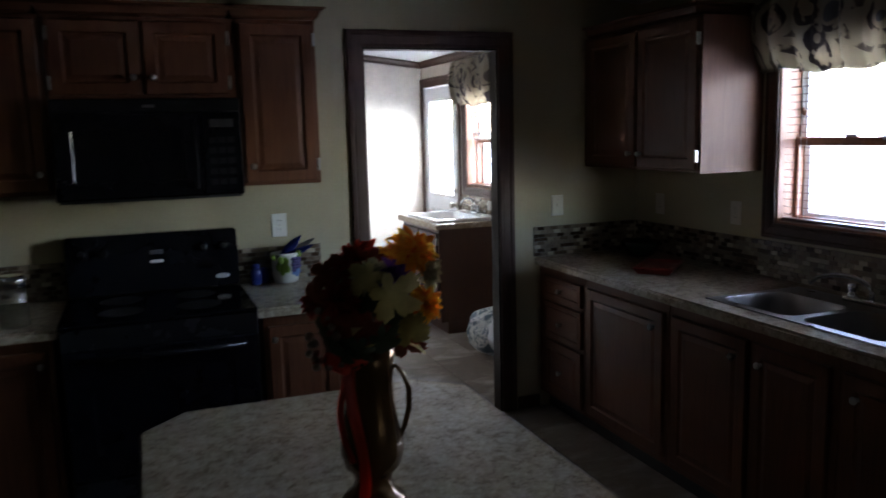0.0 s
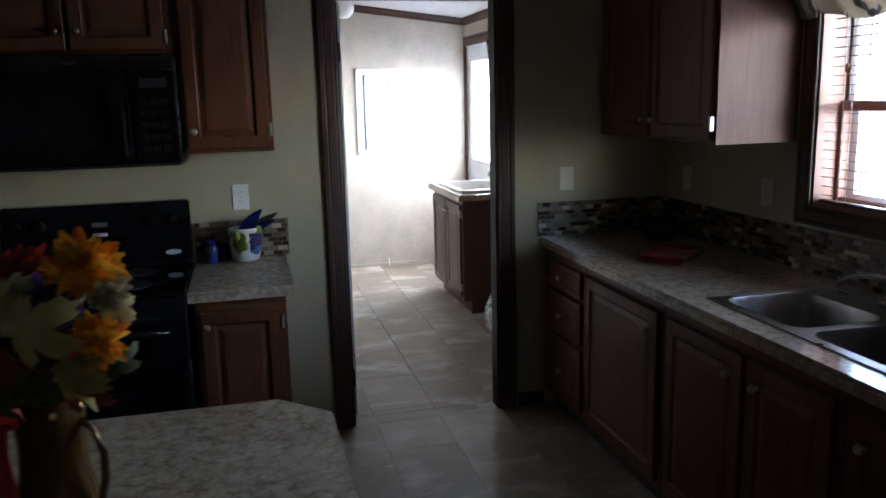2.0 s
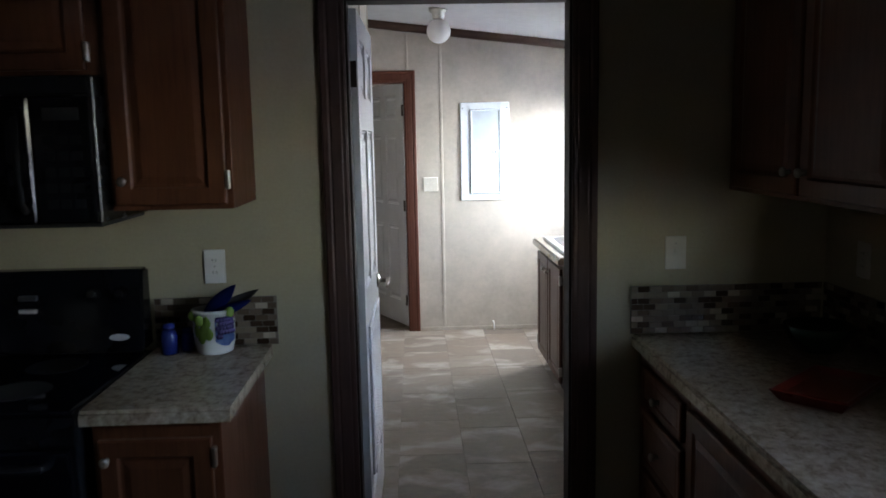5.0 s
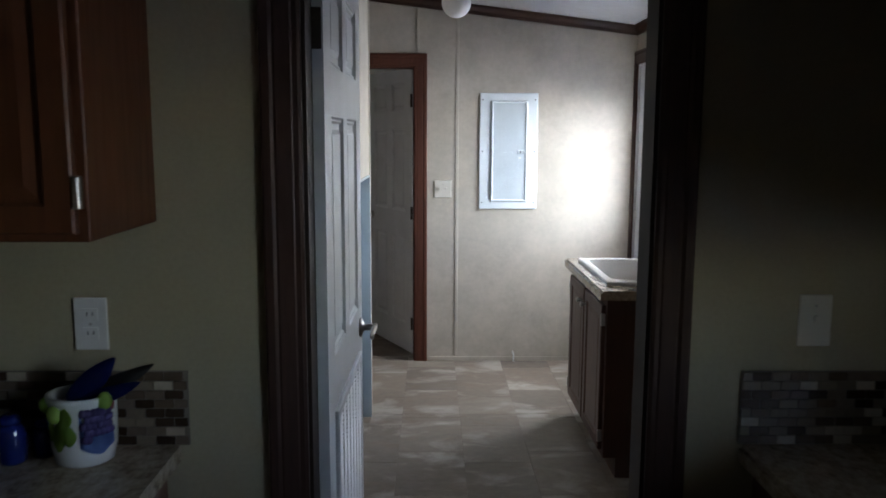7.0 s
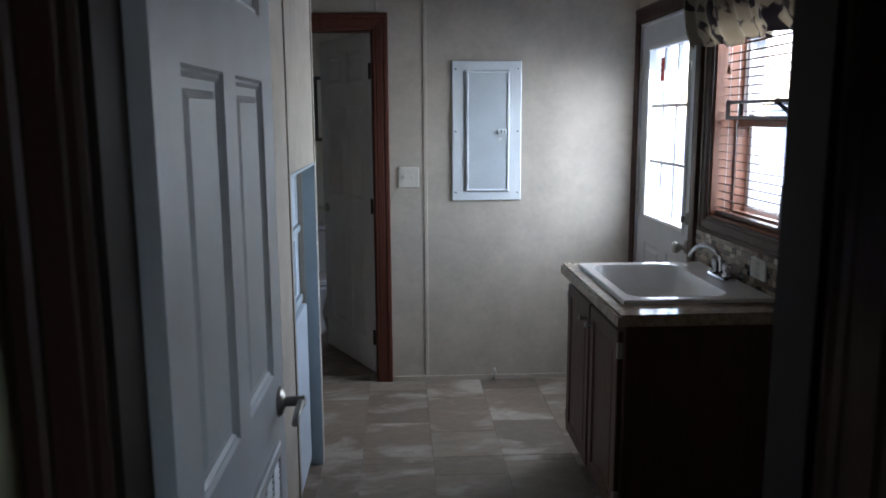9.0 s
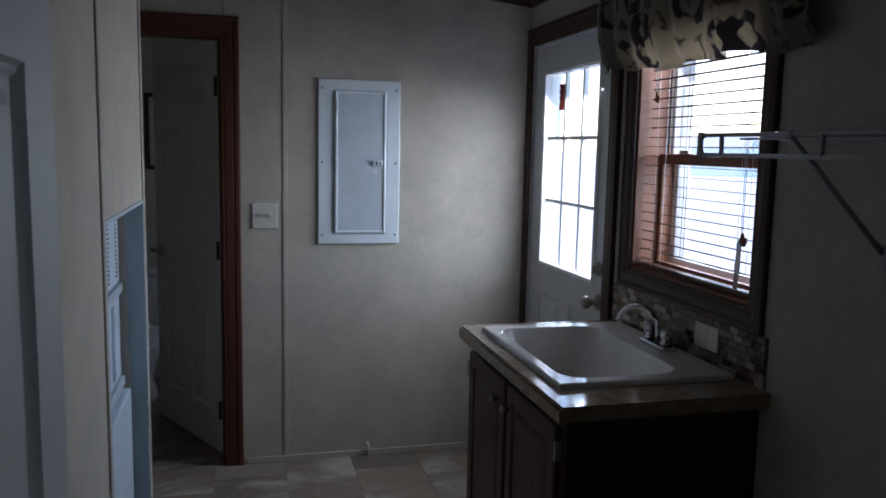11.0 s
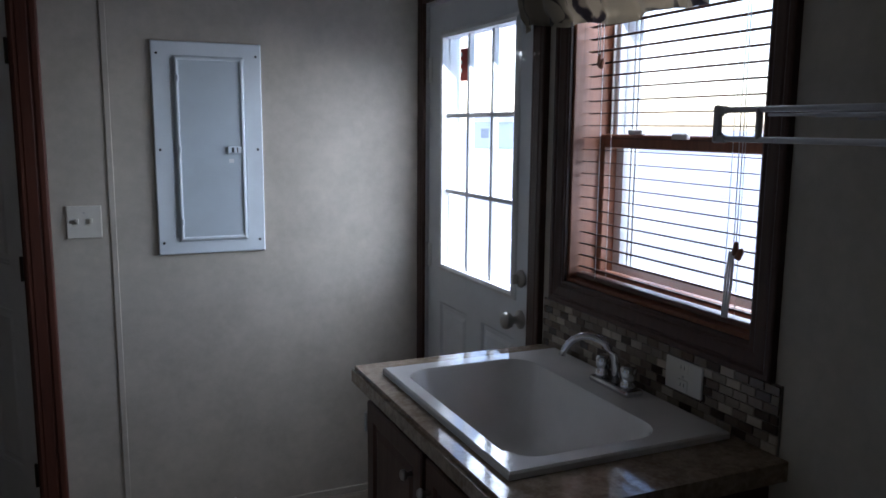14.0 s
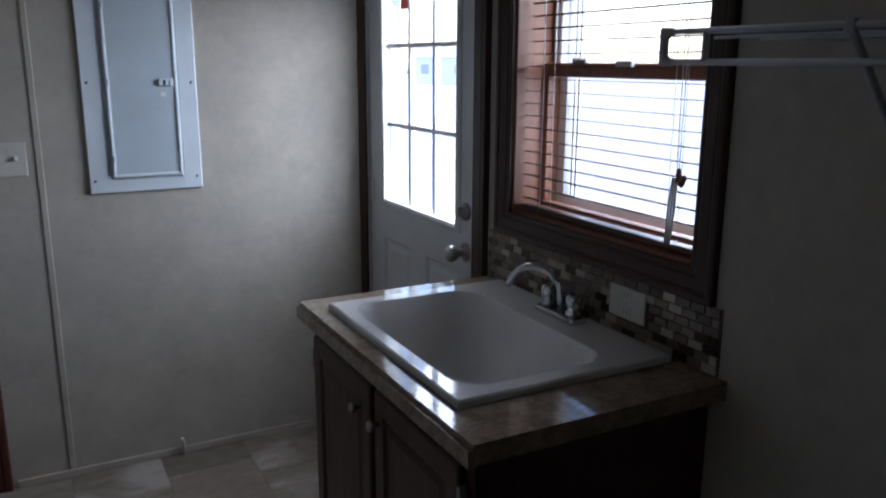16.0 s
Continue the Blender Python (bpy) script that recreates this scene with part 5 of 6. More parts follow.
# ---- utility room ----
# breaker panel
bp = thing("breaker_panel", "grey-white metal breaker panel with hinged door", "breaker panel", (1.96, PANELWALL, 1.075))
PX0, PX1, PZ0, PZ1 = 1.765, 2.160, 1.078, 1.862
yput = lambda u, v, d: (u, PANELWALL - d, v)
bm = B()
ringed(bm, PX0, PX1, PZ0, PZ1, ((0, 0.0), (0.0, 0.008), (0.004, 0.012), (0.064, 0.012), (0.066, 0.006)), yput)
part("cover", bm, M_WHITE_METAL, bp)
bm = B()
ringed(bm, PX0 + 0.075, PX1 - 0.066, PZ0 + 0.048, PZ1 - 0.050, ((0, 0.0125), (0.0, 0.0145), (0.004, 0.0165)), yput)
dr = part("panel_door", bm, M_GREY_METAL, bp, "pale grey hinged metal door")
bm = B()
trim_loop(bm, PX0 + 0.093, PX1 - 0.083, PZ0 + 0.066, PZ1 - 0.068, [(0.0, 0.015), (0.001, 0.019), (0.005, 0.0225), (0.010, 0.022), (0.013, 0.017), (0.0135, 0.012)], yput)
bx(bm, PX0 + 0.0935, PX0 + 0.0955, PANELWALL - 0.0185, PANELWALL - 0.0155, PZ0 + 0.07, PZ1 - 0.072)
part("door_edge", bm, M_WHITE_METAL, dr, "raised white rounded edge")
lt = part("latch", bx(B(), 2.024, 2.075, PANELWALL - 0.027, PANELWALL - 0.0162, 1.455, 1.482, 0.003), M_WHITE_METAL, bp, "white sliding latch")
part("latch_slot", bx(B(), 2.040, 2.048, PANELWALL - 0.0285, PANELWALL - 0.0265, 1.459, 1.478), M_BLACK_MATT, lt)
part("latch_slot", bx(B(), 2.0585, 2.0625, PANELWALL - 0.0275, PANELWALL - 0.0265, 1.459, 1.478), M_BLACK_MATT, lt)
for z, x0, x1 in ((1.462, 1.915, 2.005), (1.392, 2.010, 2.056)):
    part("embossed_line", bx(B(), x0, x1, PANELWALL - 0.0195, PANELWALL - 0.0162, z - 0.0025, z + 0.0025), M_GREY_METAL, dr)
part("sticker", bx(B(), 2.030, 2.048, PANELWALL - 0.0172, PANELWALL - 0.0162, 1.42, 1.435), M_PLASTIC, dr)
for x in (PX0 + 0.02, PX1 - 0.02):
    for z in (PZ0 + 0.045, (PZ0 + PZ1) / 2, PZ1 - 0.045):
        turn = Matrix.Rotation(radians(90), 4, "X")
        part("screw", lathe(B(), [(0.005, 0), (0.0045, 0.002), (0.002, 0.003)], (x, PANELWALL - 0.0118, z), 10, turn), M_BLACK_MATT, bp)
for z in (1.20, 1.47, 1.73):
    part("hinge", bx(B(), PX0 + 0.086, PX0 + 0.094, PANELWALL - 0.026, PANELWALL - 0.012, z - 0.012, z + 0.012, 0.002), M_WHITE_METAL, bp)

# laundry sink cabinet
LX, LY0, LY1 = 2.235, 5.29, 6.165
c = thing("laundry_cabinet", "dark cherry laundry sink cabinet with two doors", "cabinet", (2.52, 5.73, 0))
# sides, bottom and toe kick are coloured darker than the doors and face frame
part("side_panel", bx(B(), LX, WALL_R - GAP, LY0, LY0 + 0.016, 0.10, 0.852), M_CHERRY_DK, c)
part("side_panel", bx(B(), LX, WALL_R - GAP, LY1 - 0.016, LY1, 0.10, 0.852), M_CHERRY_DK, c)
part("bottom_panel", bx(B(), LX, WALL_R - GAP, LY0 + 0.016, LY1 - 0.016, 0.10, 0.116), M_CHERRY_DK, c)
bm = B()
for b in ((LY0 + 0.016, LY0 + 0.055, 0.117, 0.852), (LY1 - 0.055, LY1 - 0.016, 0.117, 0.852), (5.71, 5.745, 0.117, 0.80), (LY0 + 0.055, LY1 - 0.055, 0.80, 0.852)):
    bx(bm, LX, LX + 0.018, *b)
part("face_frame", bm, M_CHERRY_LAUNDRY, c)
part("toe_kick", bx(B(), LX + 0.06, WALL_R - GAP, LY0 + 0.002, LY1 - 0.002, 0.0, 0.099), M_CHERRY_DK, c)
cab_front(c, "cabinet_door", LY0 + 0.03, 5.715, 0.13, 0.815, LX - 0.002, "-x", (5.69, 0.742), ((LY0 + 0.022, 0.75), (LY0 + 0.022, 0.2)), M_CHERRY_LAUNDRY)
cab_front(c, "cabinet_door", 5.742, LY1 - 0.03, 0.13, 0.815, LX - 0.002, "-x", (5.80, 0.742), ((LY1 - 0.022, 0.75), (LY1 - 0.022, 0.2)), M_CHERRY_LAUNDRY)
BAS = (2.250, 2.795, 5.385, 6.105)
counter("laundry_worktop", "tan speckled laminate worktop round the laundry basin", 2.192, WALL_R - GAP, 5.245, 6.205, M_COUNTER_U, 0.853, 0.042, front="-x", holes=[(BAS[0] + 0.02, BAS[1] - 0.02, BAS[2] + 0.02, BAS[3] - 0.02)])
s = thing("laundry_sink", "white deep drop-in laundry basin", "sink", (2.52, 5.74, 0.895))
bm = B()
hole = (2.286, 2.660, 5.428, 6.055)
rim_plate(bm, BAS[0] + 0.004, BAS[1] - 0.004, BAS[2] + 0.004, BAS[3] - 0.004, 0.912, 0.004, [hole], 8, 0.075)
slab(bm, [(BAS[0], BAS[2]), (BAS[1], BAS[2]), (BAS[1], BAS[3]), (BAS[0], BAS[3])], 0.8955, 0.9075)
inner = [f for f in bm.faces if abs(f.normal.z) > 0.9 and abs(f.calc_center_median().z - 0.9075) < 0.0005]
bmesh.ops.delete(bm, geom=[f for f in bm.faces if len(f.verts) == 4 and abs(f.calc_center_median().z - 0.9075) < 1e-4 and f.calc_area() > 0.3], context="FACES")
bmesh.ops.delete(bm, geom=[f for f in bm.faces if len(f.verts) == 4 and abs(f.calc_center_median().z - 0.8955) < 1e-4 and f.calc_area() > 0.3], context="FACES")
loop = [(BAS[0], BAS[2]), (BAS[1], BAS[2]), (BAS[1], BAS[3]), (BAS[0], BAS[3])]
e = 0.004
inn = [(BAS[0] + e, BAS[2] + e), (BAS[1] - e, BAS[2] + e), (BAS[1] - e, BAS[3] - e), (BAS[0] + e, BAS[3] - e)]
lo = [bm.verts.new((*p, 0.9075)) for p in loop]
hi = [bm.verts.new((*p, 0.912)) for p in inn]
for i in range(4):
    bm.faces.new((lo[i], lo[(i + 1) % 4], hi[(i + 1) % 4], hi[i]))
part("rim", bm, M_BASIN, s)
bm = B()
bowl(bm, *hole, 0.912, 0.22, 0.075, 0.06, 8)
bw = part("basin", bm, M_BASIN, s)
part("drain", lathe(B(), [(0.035, 0.6925), (0.035, 0.695), (0.02, 0.6955)], (2.47, 5.74, 0), 18), M_CHROME, bw)
faucet("laundry_faucet", "chrome two-handle laundry faucet on the basin rim", 2.735, 5.72, 0.912, 0.142, 0.078, 0.052, radians(48))


# window blinds
def blind(name, label, y0, y1, z0, z1, x, pitch=0.034, w=0.029, cords=()):
    b = thing(name, label, "blind", (x, (y0 + y1) / 2, z0))
    part("head_rail", bx(B(), x - 0.022, x + 0.022, y0, y1, z1 - 0.035, z1, 0.003), M_SLATS, b)
    n = int((z1 - 0.05 - z0 - 0.02) / pitch)
    me = None
    for k in range(n):
        z = z0 + 0.03 + pitch * k
        if me is None:
            bm = B()
            sheet(bm, 4, 1, lambda u, v: (x + (u - 0.5) * w, y0 + 0.004 + v * (y1 - y0 - 0.008), z + 0.004 * (0.25 - (u - 0.5) ** 2) * 2 - (u - 0.5) * 0.0017))
            bmesh.ops.solidify(bm, geom=list(bm.faces), thickness=0.0026)
            first = part("slat", bm, M_SLATS, b)
            me, zfirst = first.data, z
        else:
            o = new("slat", me)
            o.parent = b
            o.location = (0, 0, z - zfirst)
            ORIGIN[o.name] = Vector((x, (y0 + y1) / 2, z0))
    part("bottom_rail", bx(B(), x - 0.018, x + 0.018, y0 + 0.002, y1 - 0.002, z0, z0 + 0.014, 0.003), M_SLATS, b)
    for yc in (y0 + 0.10, y1 - 0.10):
        for dx in (-0.018, 0.018):
            part("ladder_cord", tube(B(), [(x + dx, yc, z0 + 0.01), (x + dx, yc, z1 - 0.02)], 0.0009, 5), M_PLASTIC, b)
    return b


M_SLATS = wood("brown_slat", (0.13, 0.065, 0.045), 0.42, "y")
ub = blind("window_blind", "lowered brown slat blind with open slats", UWIN[0] + 0.018, UWIN[1] - 0.018, UWIN[2] + 0.018, UWIN[3] - 0.018, WALL_R + 0.040)
kb = blind("window_blind", "lowered brown slat blind over the kitchen sink", KWIN[0] + 0.018, KWIN[1] - 0.018, KWIN[2] + 0.018, KWIN[3] - 0.018, WALL_R + 0.040)


def cord(parent, x, y, z0, z1, label):
    for d in (-0.004, 0.003):
        part("pull_cord", tube(B(), [(x, y + d, z1), (x - 0.002, y + d * 1.6, (z0 + z1) / 2), (x, y + d, z0)], 0.0012, 5), M_PLASTIC, parent)
    part("tassel", lathe(B(), [(0.003, 0.03), (0.006, 0.024), (0.008, 0.0), (0.004, -0.002)][::-1], (x, y - 0.004, z0 - 0.01), 10), M_SASH, parent, "dark wooden tassel")
    part("tassel", lathe(B(), [(0.003, 0.026), (0.007, 0.02), (0.008, 0.0), (0.004, -0.002)][::-1], (x - 0.004, y - 0.014, z0 - 0.016), 10, Matrix.Rotation(0.5, 4, "X")), M_SASH, parent, "dark wooden tassel")


cord(ub, WALL_R + 0.012, 5.445, 1.30, 1.92, "")
bm = B()
for d in (-0.006, 0.0, 0.006):
    tube(bm, [(WALL_R + 0.012, 5.452 + d, 1.298), (WALL_R + 0.014, 5.46 + d * 1.5, 1.22), (WALL_R + 0.016, 5.468 + d, 1.145)], 0.003, 6)
part("cord_tail", bm, M_PLASTIC, ub, "white gathered cord tail")
cord(ub, WALL_R + 0.012, 5.985, 1.74, 1.92, "")
cord(kb, WALL_R + 0.012, 2.26, 1.66, 1.92, "")


# valances
def valance(name, label, y0, y1, z0, z1, x, seed):
    r = random.Random(seed)
    ph = [r.uniform(0, 6.28) for _ in range(6)]
    v = thing(name, label, "valance", (x, (y0 + y1) / 2, z0))
    L = y1 - y0

    def cloth(u, w):
        s = u * L
        depth = 0.018 + 0.030 * (1 - w) ** 0.8
        fold = math.sin(s * 34 + ph[0] + 0.8 * math.sin(s * 7 + ph[1])) * depth * 0.6 + math.sin(s * 15 + ph[2]) * depth * 0.5
        puff = 0.045 * math.sin(math.pi * min(1, (1 - w) * 1.15)) * (0.8 + 0.2 * math.sin(s * 6 + ph[3]))
        hem = 0.024 * u * u + 0.009 * math.sin(s * 9.5 + ph[4]) + 0.007 * math.sin(s * 23 + ph[5])
        z = z0 + hem * (1 - w) ** 2 + w * (z1 - z0)
        if w < 0.08:
            puff -= 0.02
        return (x - 0.03 - puff - abs(fold) * 0.8 - fold * 0.3, y0 + s + 0.006 * math.sin(s * 50 + ph[1]), z)
    bm = B()
    sheet(bm, 150, 16, cloth)
    bmesh.ops.solidify(bm, geom=list(bm.faces), thickness=0.0025)
    part("cloth", bm, M_CLOTH, v)
    part("curtain_rod", tube(B(), [(x, y0 + 0.01, z1 - 0.05), (x - 0.03, y0 + 0.01, z1 - 0.05), (x - 0.03, y1 - 0.01, z1 - 0.05), (x, y1 - 0.01, z1 - 0.05)], 0.006, 8), M_PLASTIC, v, "white curtain rod")
    return v


valance("curtain_valance", "gathered cream valance printed with dark scrolls", 5.105, 6.335, 1.825, 2.235, WALL_R - 0.006, 3)
valance("curtain_valance", "gathered cream scroll-print valance over kitchen window", 1.24, 2.50, 1.82, 2.22, WALL_R - 0.006, 7)

# wire shelf
ws = thing("wire_shelf", "white vinyl-coated wire shelf on the outside wall", "shelf", (WALL_R, 4.4, 1.54))
SY0, SY1, SXF, SZ = 3.66, 5.148, 2.490, 1.592
for z in (SZ, SZ - 0.046):
    part("front_wire", tube(B(), [(SXF, SY0, z), (SXF, SY1, z)], 0.0048, 8), M_WIRE, ws)
bm = bx(B(), SXF - 0.0065, SXF + 0.0065, SY1 - 0.006, SY1 + 0.006, SZ - 0.053, SZ + 0.008, 0.004, 2)
for z, q in ((SZ - 0.046, 1), (SZ, -1)):
    bx(bm, SXF - 0.006, SXF + 0.006, SY1 - 0.020, SY1 - 0.004, z - 0.0065, z + 0.0065, 0.003, 2)
    bx(bm, SXF - 0.005, SXF + 0.005, SY1 - 0.011, SY1 - 0.004, z + q * 0.004 - 0.006, z + q * 0.004 + 0.006, 0.002)
part("end_cap", bm, M_WIRE, ws, "moulded plastic end cap")
for xx, z in ((2.60, SZ), (2.71, SZ), (WALL_R - 0.006, SZ - 0.004)):
    part("long_wire", tube(B(), [(xx, SY0, z - 0.006), (xx, SY1, z - 0.006)], 0.003, 6), M_WIRE, ws)
k = 0
y = SY1 - 0.012
while y > SY0:
    part("cross_wire", tube(B(), [(SXF, y, SZ + 0.002), (WALL_R - 0.003, y, SZ + 0.002)], 0.0026, 5), M_WIRE, ws)
    if k % 13 == 3:
        part("upright", tube(B(), [(SXF, y, SZ - 0.046), (SXF, y, SZ)], 0.0055, 8), M_WIRE, ws)
    y -= 0.0255
    k += 1
for y in (4.82, 4.0):
    bm = B()
    tube(bm, [(SXF, y, SZ - 0.004), (WALL_R - 0.004, y + 0.08, SZ - 0.26)], 0.0062, 8)
    bx(bm, WALL_R - 0.007, WALL_R - 0.001, y + 0.065, y + 0.095, SZ - 0.30, SZ - 0.24, 0.002)
    bx(bm, SXF - 0.006, SXF + 0.006, y - 0.008, y + 0.008, SZ - 0.012, SZ + 0.008, 0.002)
    part("brace", bm, M_WIRE, ws, "slanting white brace")

# globe light
gx, gy = 1.575, 6.35
gz = ceil_z(gx)
gl = thing("ceiling_light", "white glass globe ceiling light, unlit", "light", (gx, gy, gz))
part("canopy", lathe(B(), [(0.030, -0.075), (0.042, -0.06), (0.045, -0.03), (0.062, -0.02), (0.066, 0.006), (0.05, 0.008)], (gx, gy, gz), 24), M_NICKEL, gl, "brushed metal canopy")
R = 0.082
prof = [(R * math.sin(math.pi * k / 14), -R * math.cos(math.pi * k / 14)) for k in range(1, 13)]
part("globe", lathe(B(), prof, (gx, gy, gz - 0.075 - R * 0.88), 28), M_GLOBE, gl, "white frosted glass globe")

# furnace in the closet
f = thing("furnace", "white sheet-metal furnace with louvred upper panel", "furnace", (0.8, 5.74, 0))
FX = 1.028
part("cabinet", bx(B(), 0.45, FX - 0.012, NICHE[0] + 0.012, NICHE[1] - 0.014, 0.0, 1.5), M_FURNACE, f)
up = part("upper_panel", bx(B(), FX - 0.0115, FX, NICHE[0] + 0.014, NICHE[1] - 0.016, 1.105, 1.45, 0.002), M_FURNACE, f)
for r in range(16):
    for q in range(5):
        y = NICHE[0] + 0.06 + q * 0.152
        bm = bx(B(), FX + 0.0002, FX + 0.003, y, y + 0.009, 1.128 + r * 0.0135, 1.1332 + r * 0.0135)
        part("vent_slot", bm, M_SLOT, up)
part("cross_bar", bx(B(), FX - 0.011, FX + 0.010, NICHE[0] + 0.014, NICHE[1] - 0.016, 1.070, 1.100, 0.004), M_LINING, f)
mid = part("middle_panel", bx(B(), FX - 0.0115, FX - 0.002, NICHE[0] + 0.014, NICHE[1] - 0.016, 0.80, 1.068, 0.002), M_FURNACE, f)
for y in (5.60, 5.63, 5.93, 5.96):
    part("rib", bx(B(), FX - 0.0018, FX + 0.003, y, y + 0.010, 0.82, 1.05, 0.002), M_FURNACE, mid)
part("cross_bar", bx(B(), FX - 0.011, FX + 0.010, NICHE[0] + 0.014, NICHE[1] - 0.016, 0.765, 0.796, 0.004), M_LINING, f)
part("lower_door", bx(B(), FX - 0.0115, FX + 0.030, NICHE[0] + 0.02, NICHE[1] - 0.05, 0.05, 0.762, 0.006, 2), M_FURNACE, f)
# lining of the furnace opening
bm = B()
bx(bm, FX - 0.01, CLOSET + 0.004, NICHE[1] - 0.012, NICHE[1] - 0.0005, 0.0, NICHE[3] - 0.012)
bx(bm, CLOSET - 0.06, CLOSET + 0.004, NICHE[0] + 0.0005, NICHE[0] + 0.010, 0.0, NICHE[3] - 0.012)
bx(bm, CLOSET - 0.06, CLOSET + 0.004, NICHE[0] + 0.0005, NICHE[1] - 0.0005, NICHE[3] - 0.011, NICHE[3] - 0.0005)
solid("trim_furnace_opening", bm, M_LINING, "grey-white lining of the furnace opening", "trim", "structure")

# water pipe stub at the panel wall
bm = tube(B(), [(2.02, PANELWALL - 0.016, 0.0), (2.02, PANELWALL - 0.016, 0.05), (2.012, PANELWALL - 0.022, 0.075)], 0.0055, 8)
solid("pipe_stub", bm, M_PLASTIC, "short white tube stub rising by the wall", "pipe", at=(2.02, PANELWALL - 0.016, 0))

# bundle of bedding on the floor
M_QUILT, nt, pb = material("patterned_quilt", (0.4, 0.42, 0.45), 0.85)
qv = coords(nt)
qn = noise_out(nt, qv, 16, 3, 0.5, 0.8)
nt.links.new(ramp(nt, qn, [(0.42, (0.10, 0.13, 0.16)), (0.48, (0.42, 0.43, 0.43)), (0.58, (0.55, 0.55, 0.54)), (0.63, (0.17, 0.2, 0.24))]), pb.inputs["Base Color"])
bumped(nt, pb, noise_out(nt, qv, 30, 3), 0.4, 0.004)
M_PILLOW = plain("white_cotton", (0.7, 0.7, 0.7), 0.85)
bd = thing("bedding_bundle", "rolled patterned quilt with a white pillow on the floor", "bedding", (2.5, 4.55, 0))


def lump(c, r, seed, sq=2.6):
    rr = random.Random(seed)
    o = Vector((rr.uniform(0, 9), rr.uniform(0, 9), rr.uniform(0, 9)))
    bm = B()
    bmesh.ops.create_icosphere(bm, subdivisions=4, radius=1)
    for v in bm.verts:
        p = v.co.copy()
        k = (abs(p.x) ** sq + abs(p.y) ** sq + abs(p.z) ** sq) ** (-1 / sq)
        w = 1 + 0.08 * noise.noise(p * 2.2 + o) + 0.05 * noise.noise(p * 6 + o)
        q = p * k * w
        v.co = (c[0] + q.x * r[0], c[1] + q.y * r[1], max(0.001, c[2] + q.z * r[2]))
    for fc in bm.faces:
        fc.smooth = True
    return bm


part("quilt", lump((2.49, 4.60, 0.17), (0.29, 0.22, 0.175), 5), M_QUILT, bd)
part("pillow", lump((2.50, 4.40, 0.20), (0.25, 0.10, 0.16), 8), M_PILLOW, bd, "white cotton pillow")

# ---- bathroom beyond the ajar door ----
TX, TB = 0.79, BATH_END
t = thing("toilet", "white porcelain two-piece toilet with closed lid", "toilet", (TX, 8.5, 0))


def oval(bm, c, rings, n=28):
    """Rings of (half width, front length, back length, z)."""
    loops = []
    for a, fr_, bk, z in rings:
        lp = []
        for k in range(n):
            th = 2 * math.pi * k / n
            yy = math.sin(th)
            lp.append(bm.verts.new((c[0] + a * math.cos(th), c[1] + (bk if yy > 0 else fr_) * yy, z)))
        loops.append(lp)
    for p, q in zip(loops, loops[1:]):
        for i in range(n):
            fc = bm.faces.new((p[i], p[(i + 1) % n], q[(i + 1) % n], q[i]))
            fc.smooth = True
    bm.faces.new(loops[0][::-1])
    bm.faces.new(loops[-1])
    return bm


cy = 8.40
part("bowl", oval(B(), (TX, cy), [(0.12, 0.14, 0.22, 0.0), (0.115, 0.13, 0.21, 0.03), (0.09, 0.09, 0.18, 0.13), (0.12, 0.16, 0.18, 0.24), (0.17, 0.24, 0.19, 0.34), (0.178, 0.25, 0.19, 0.375)]), M_PORCELAIN, t)
part("seat", oval(B(), (TX, cy), [(0.18, 0.255, 0.17, 0.377), (0.186, 0.262, 0.175, 0.385), (0.182, 0.258, 0.17, 0.396)]), M_PLASTIC, t)
part("lid", oval(B(), (TX, cy), [(0.178, 0.25, 0.17, 0.398), (0.184, 0.256, 0.173, 0.404), (0.17, 0.24, 0.16, 0.418)]), M_PLASTIC, t)
part("tank", bx(B(), TX - 0.215, TX + 0.215, TB - 0.215, TB - 0.012, 0.39, 0.715, 0.02, 3), M_PORCELAIN, t)
part("tank_lid", bx(B(), TX - 0.225, TX + 0.225, TB - 0.228, TB - 0.008, 0.717, 0.750, 0.012, 3), M_PORCELAIN, t)
part("flush_lever", bx(B(), TX - 0.19, TX - 0.12, TB - 0.235, TB - 0.216, 0.655, 0.67, 0.004), M_CHROME, t)
bm = lump((TX - 0.02, cy - 0.02, 0.445), (0.10, 0.05, 0.026), 3)
solid("folded_towel", bm, M_PILLOW, "small crumpled white towel on the toilet lid", "towel", at=(TX, cy, 0.42))
pf = thing("picture_frame", "small dark-framed picture on the bathroom wall", "picture", (0.92, BATH_END, 1.4))
bm = B()
trim_loop(bm, 0.852, 0.992, 1.40, 1.83, [(0.0, 0.004), (0.0, 0.018), (0.02, 0.02), (0.026, 0.012), (0.026, 0.0)], put_y(BATH_END))
part("frame", bm, M_BLACK_MATT, pf)
part("print", bx(B(), 0.852, 0.992, BATH_END - 0.006, BATH_END - 0.001, 1.40, 1.83), M_IVORY, pf, "pale print")

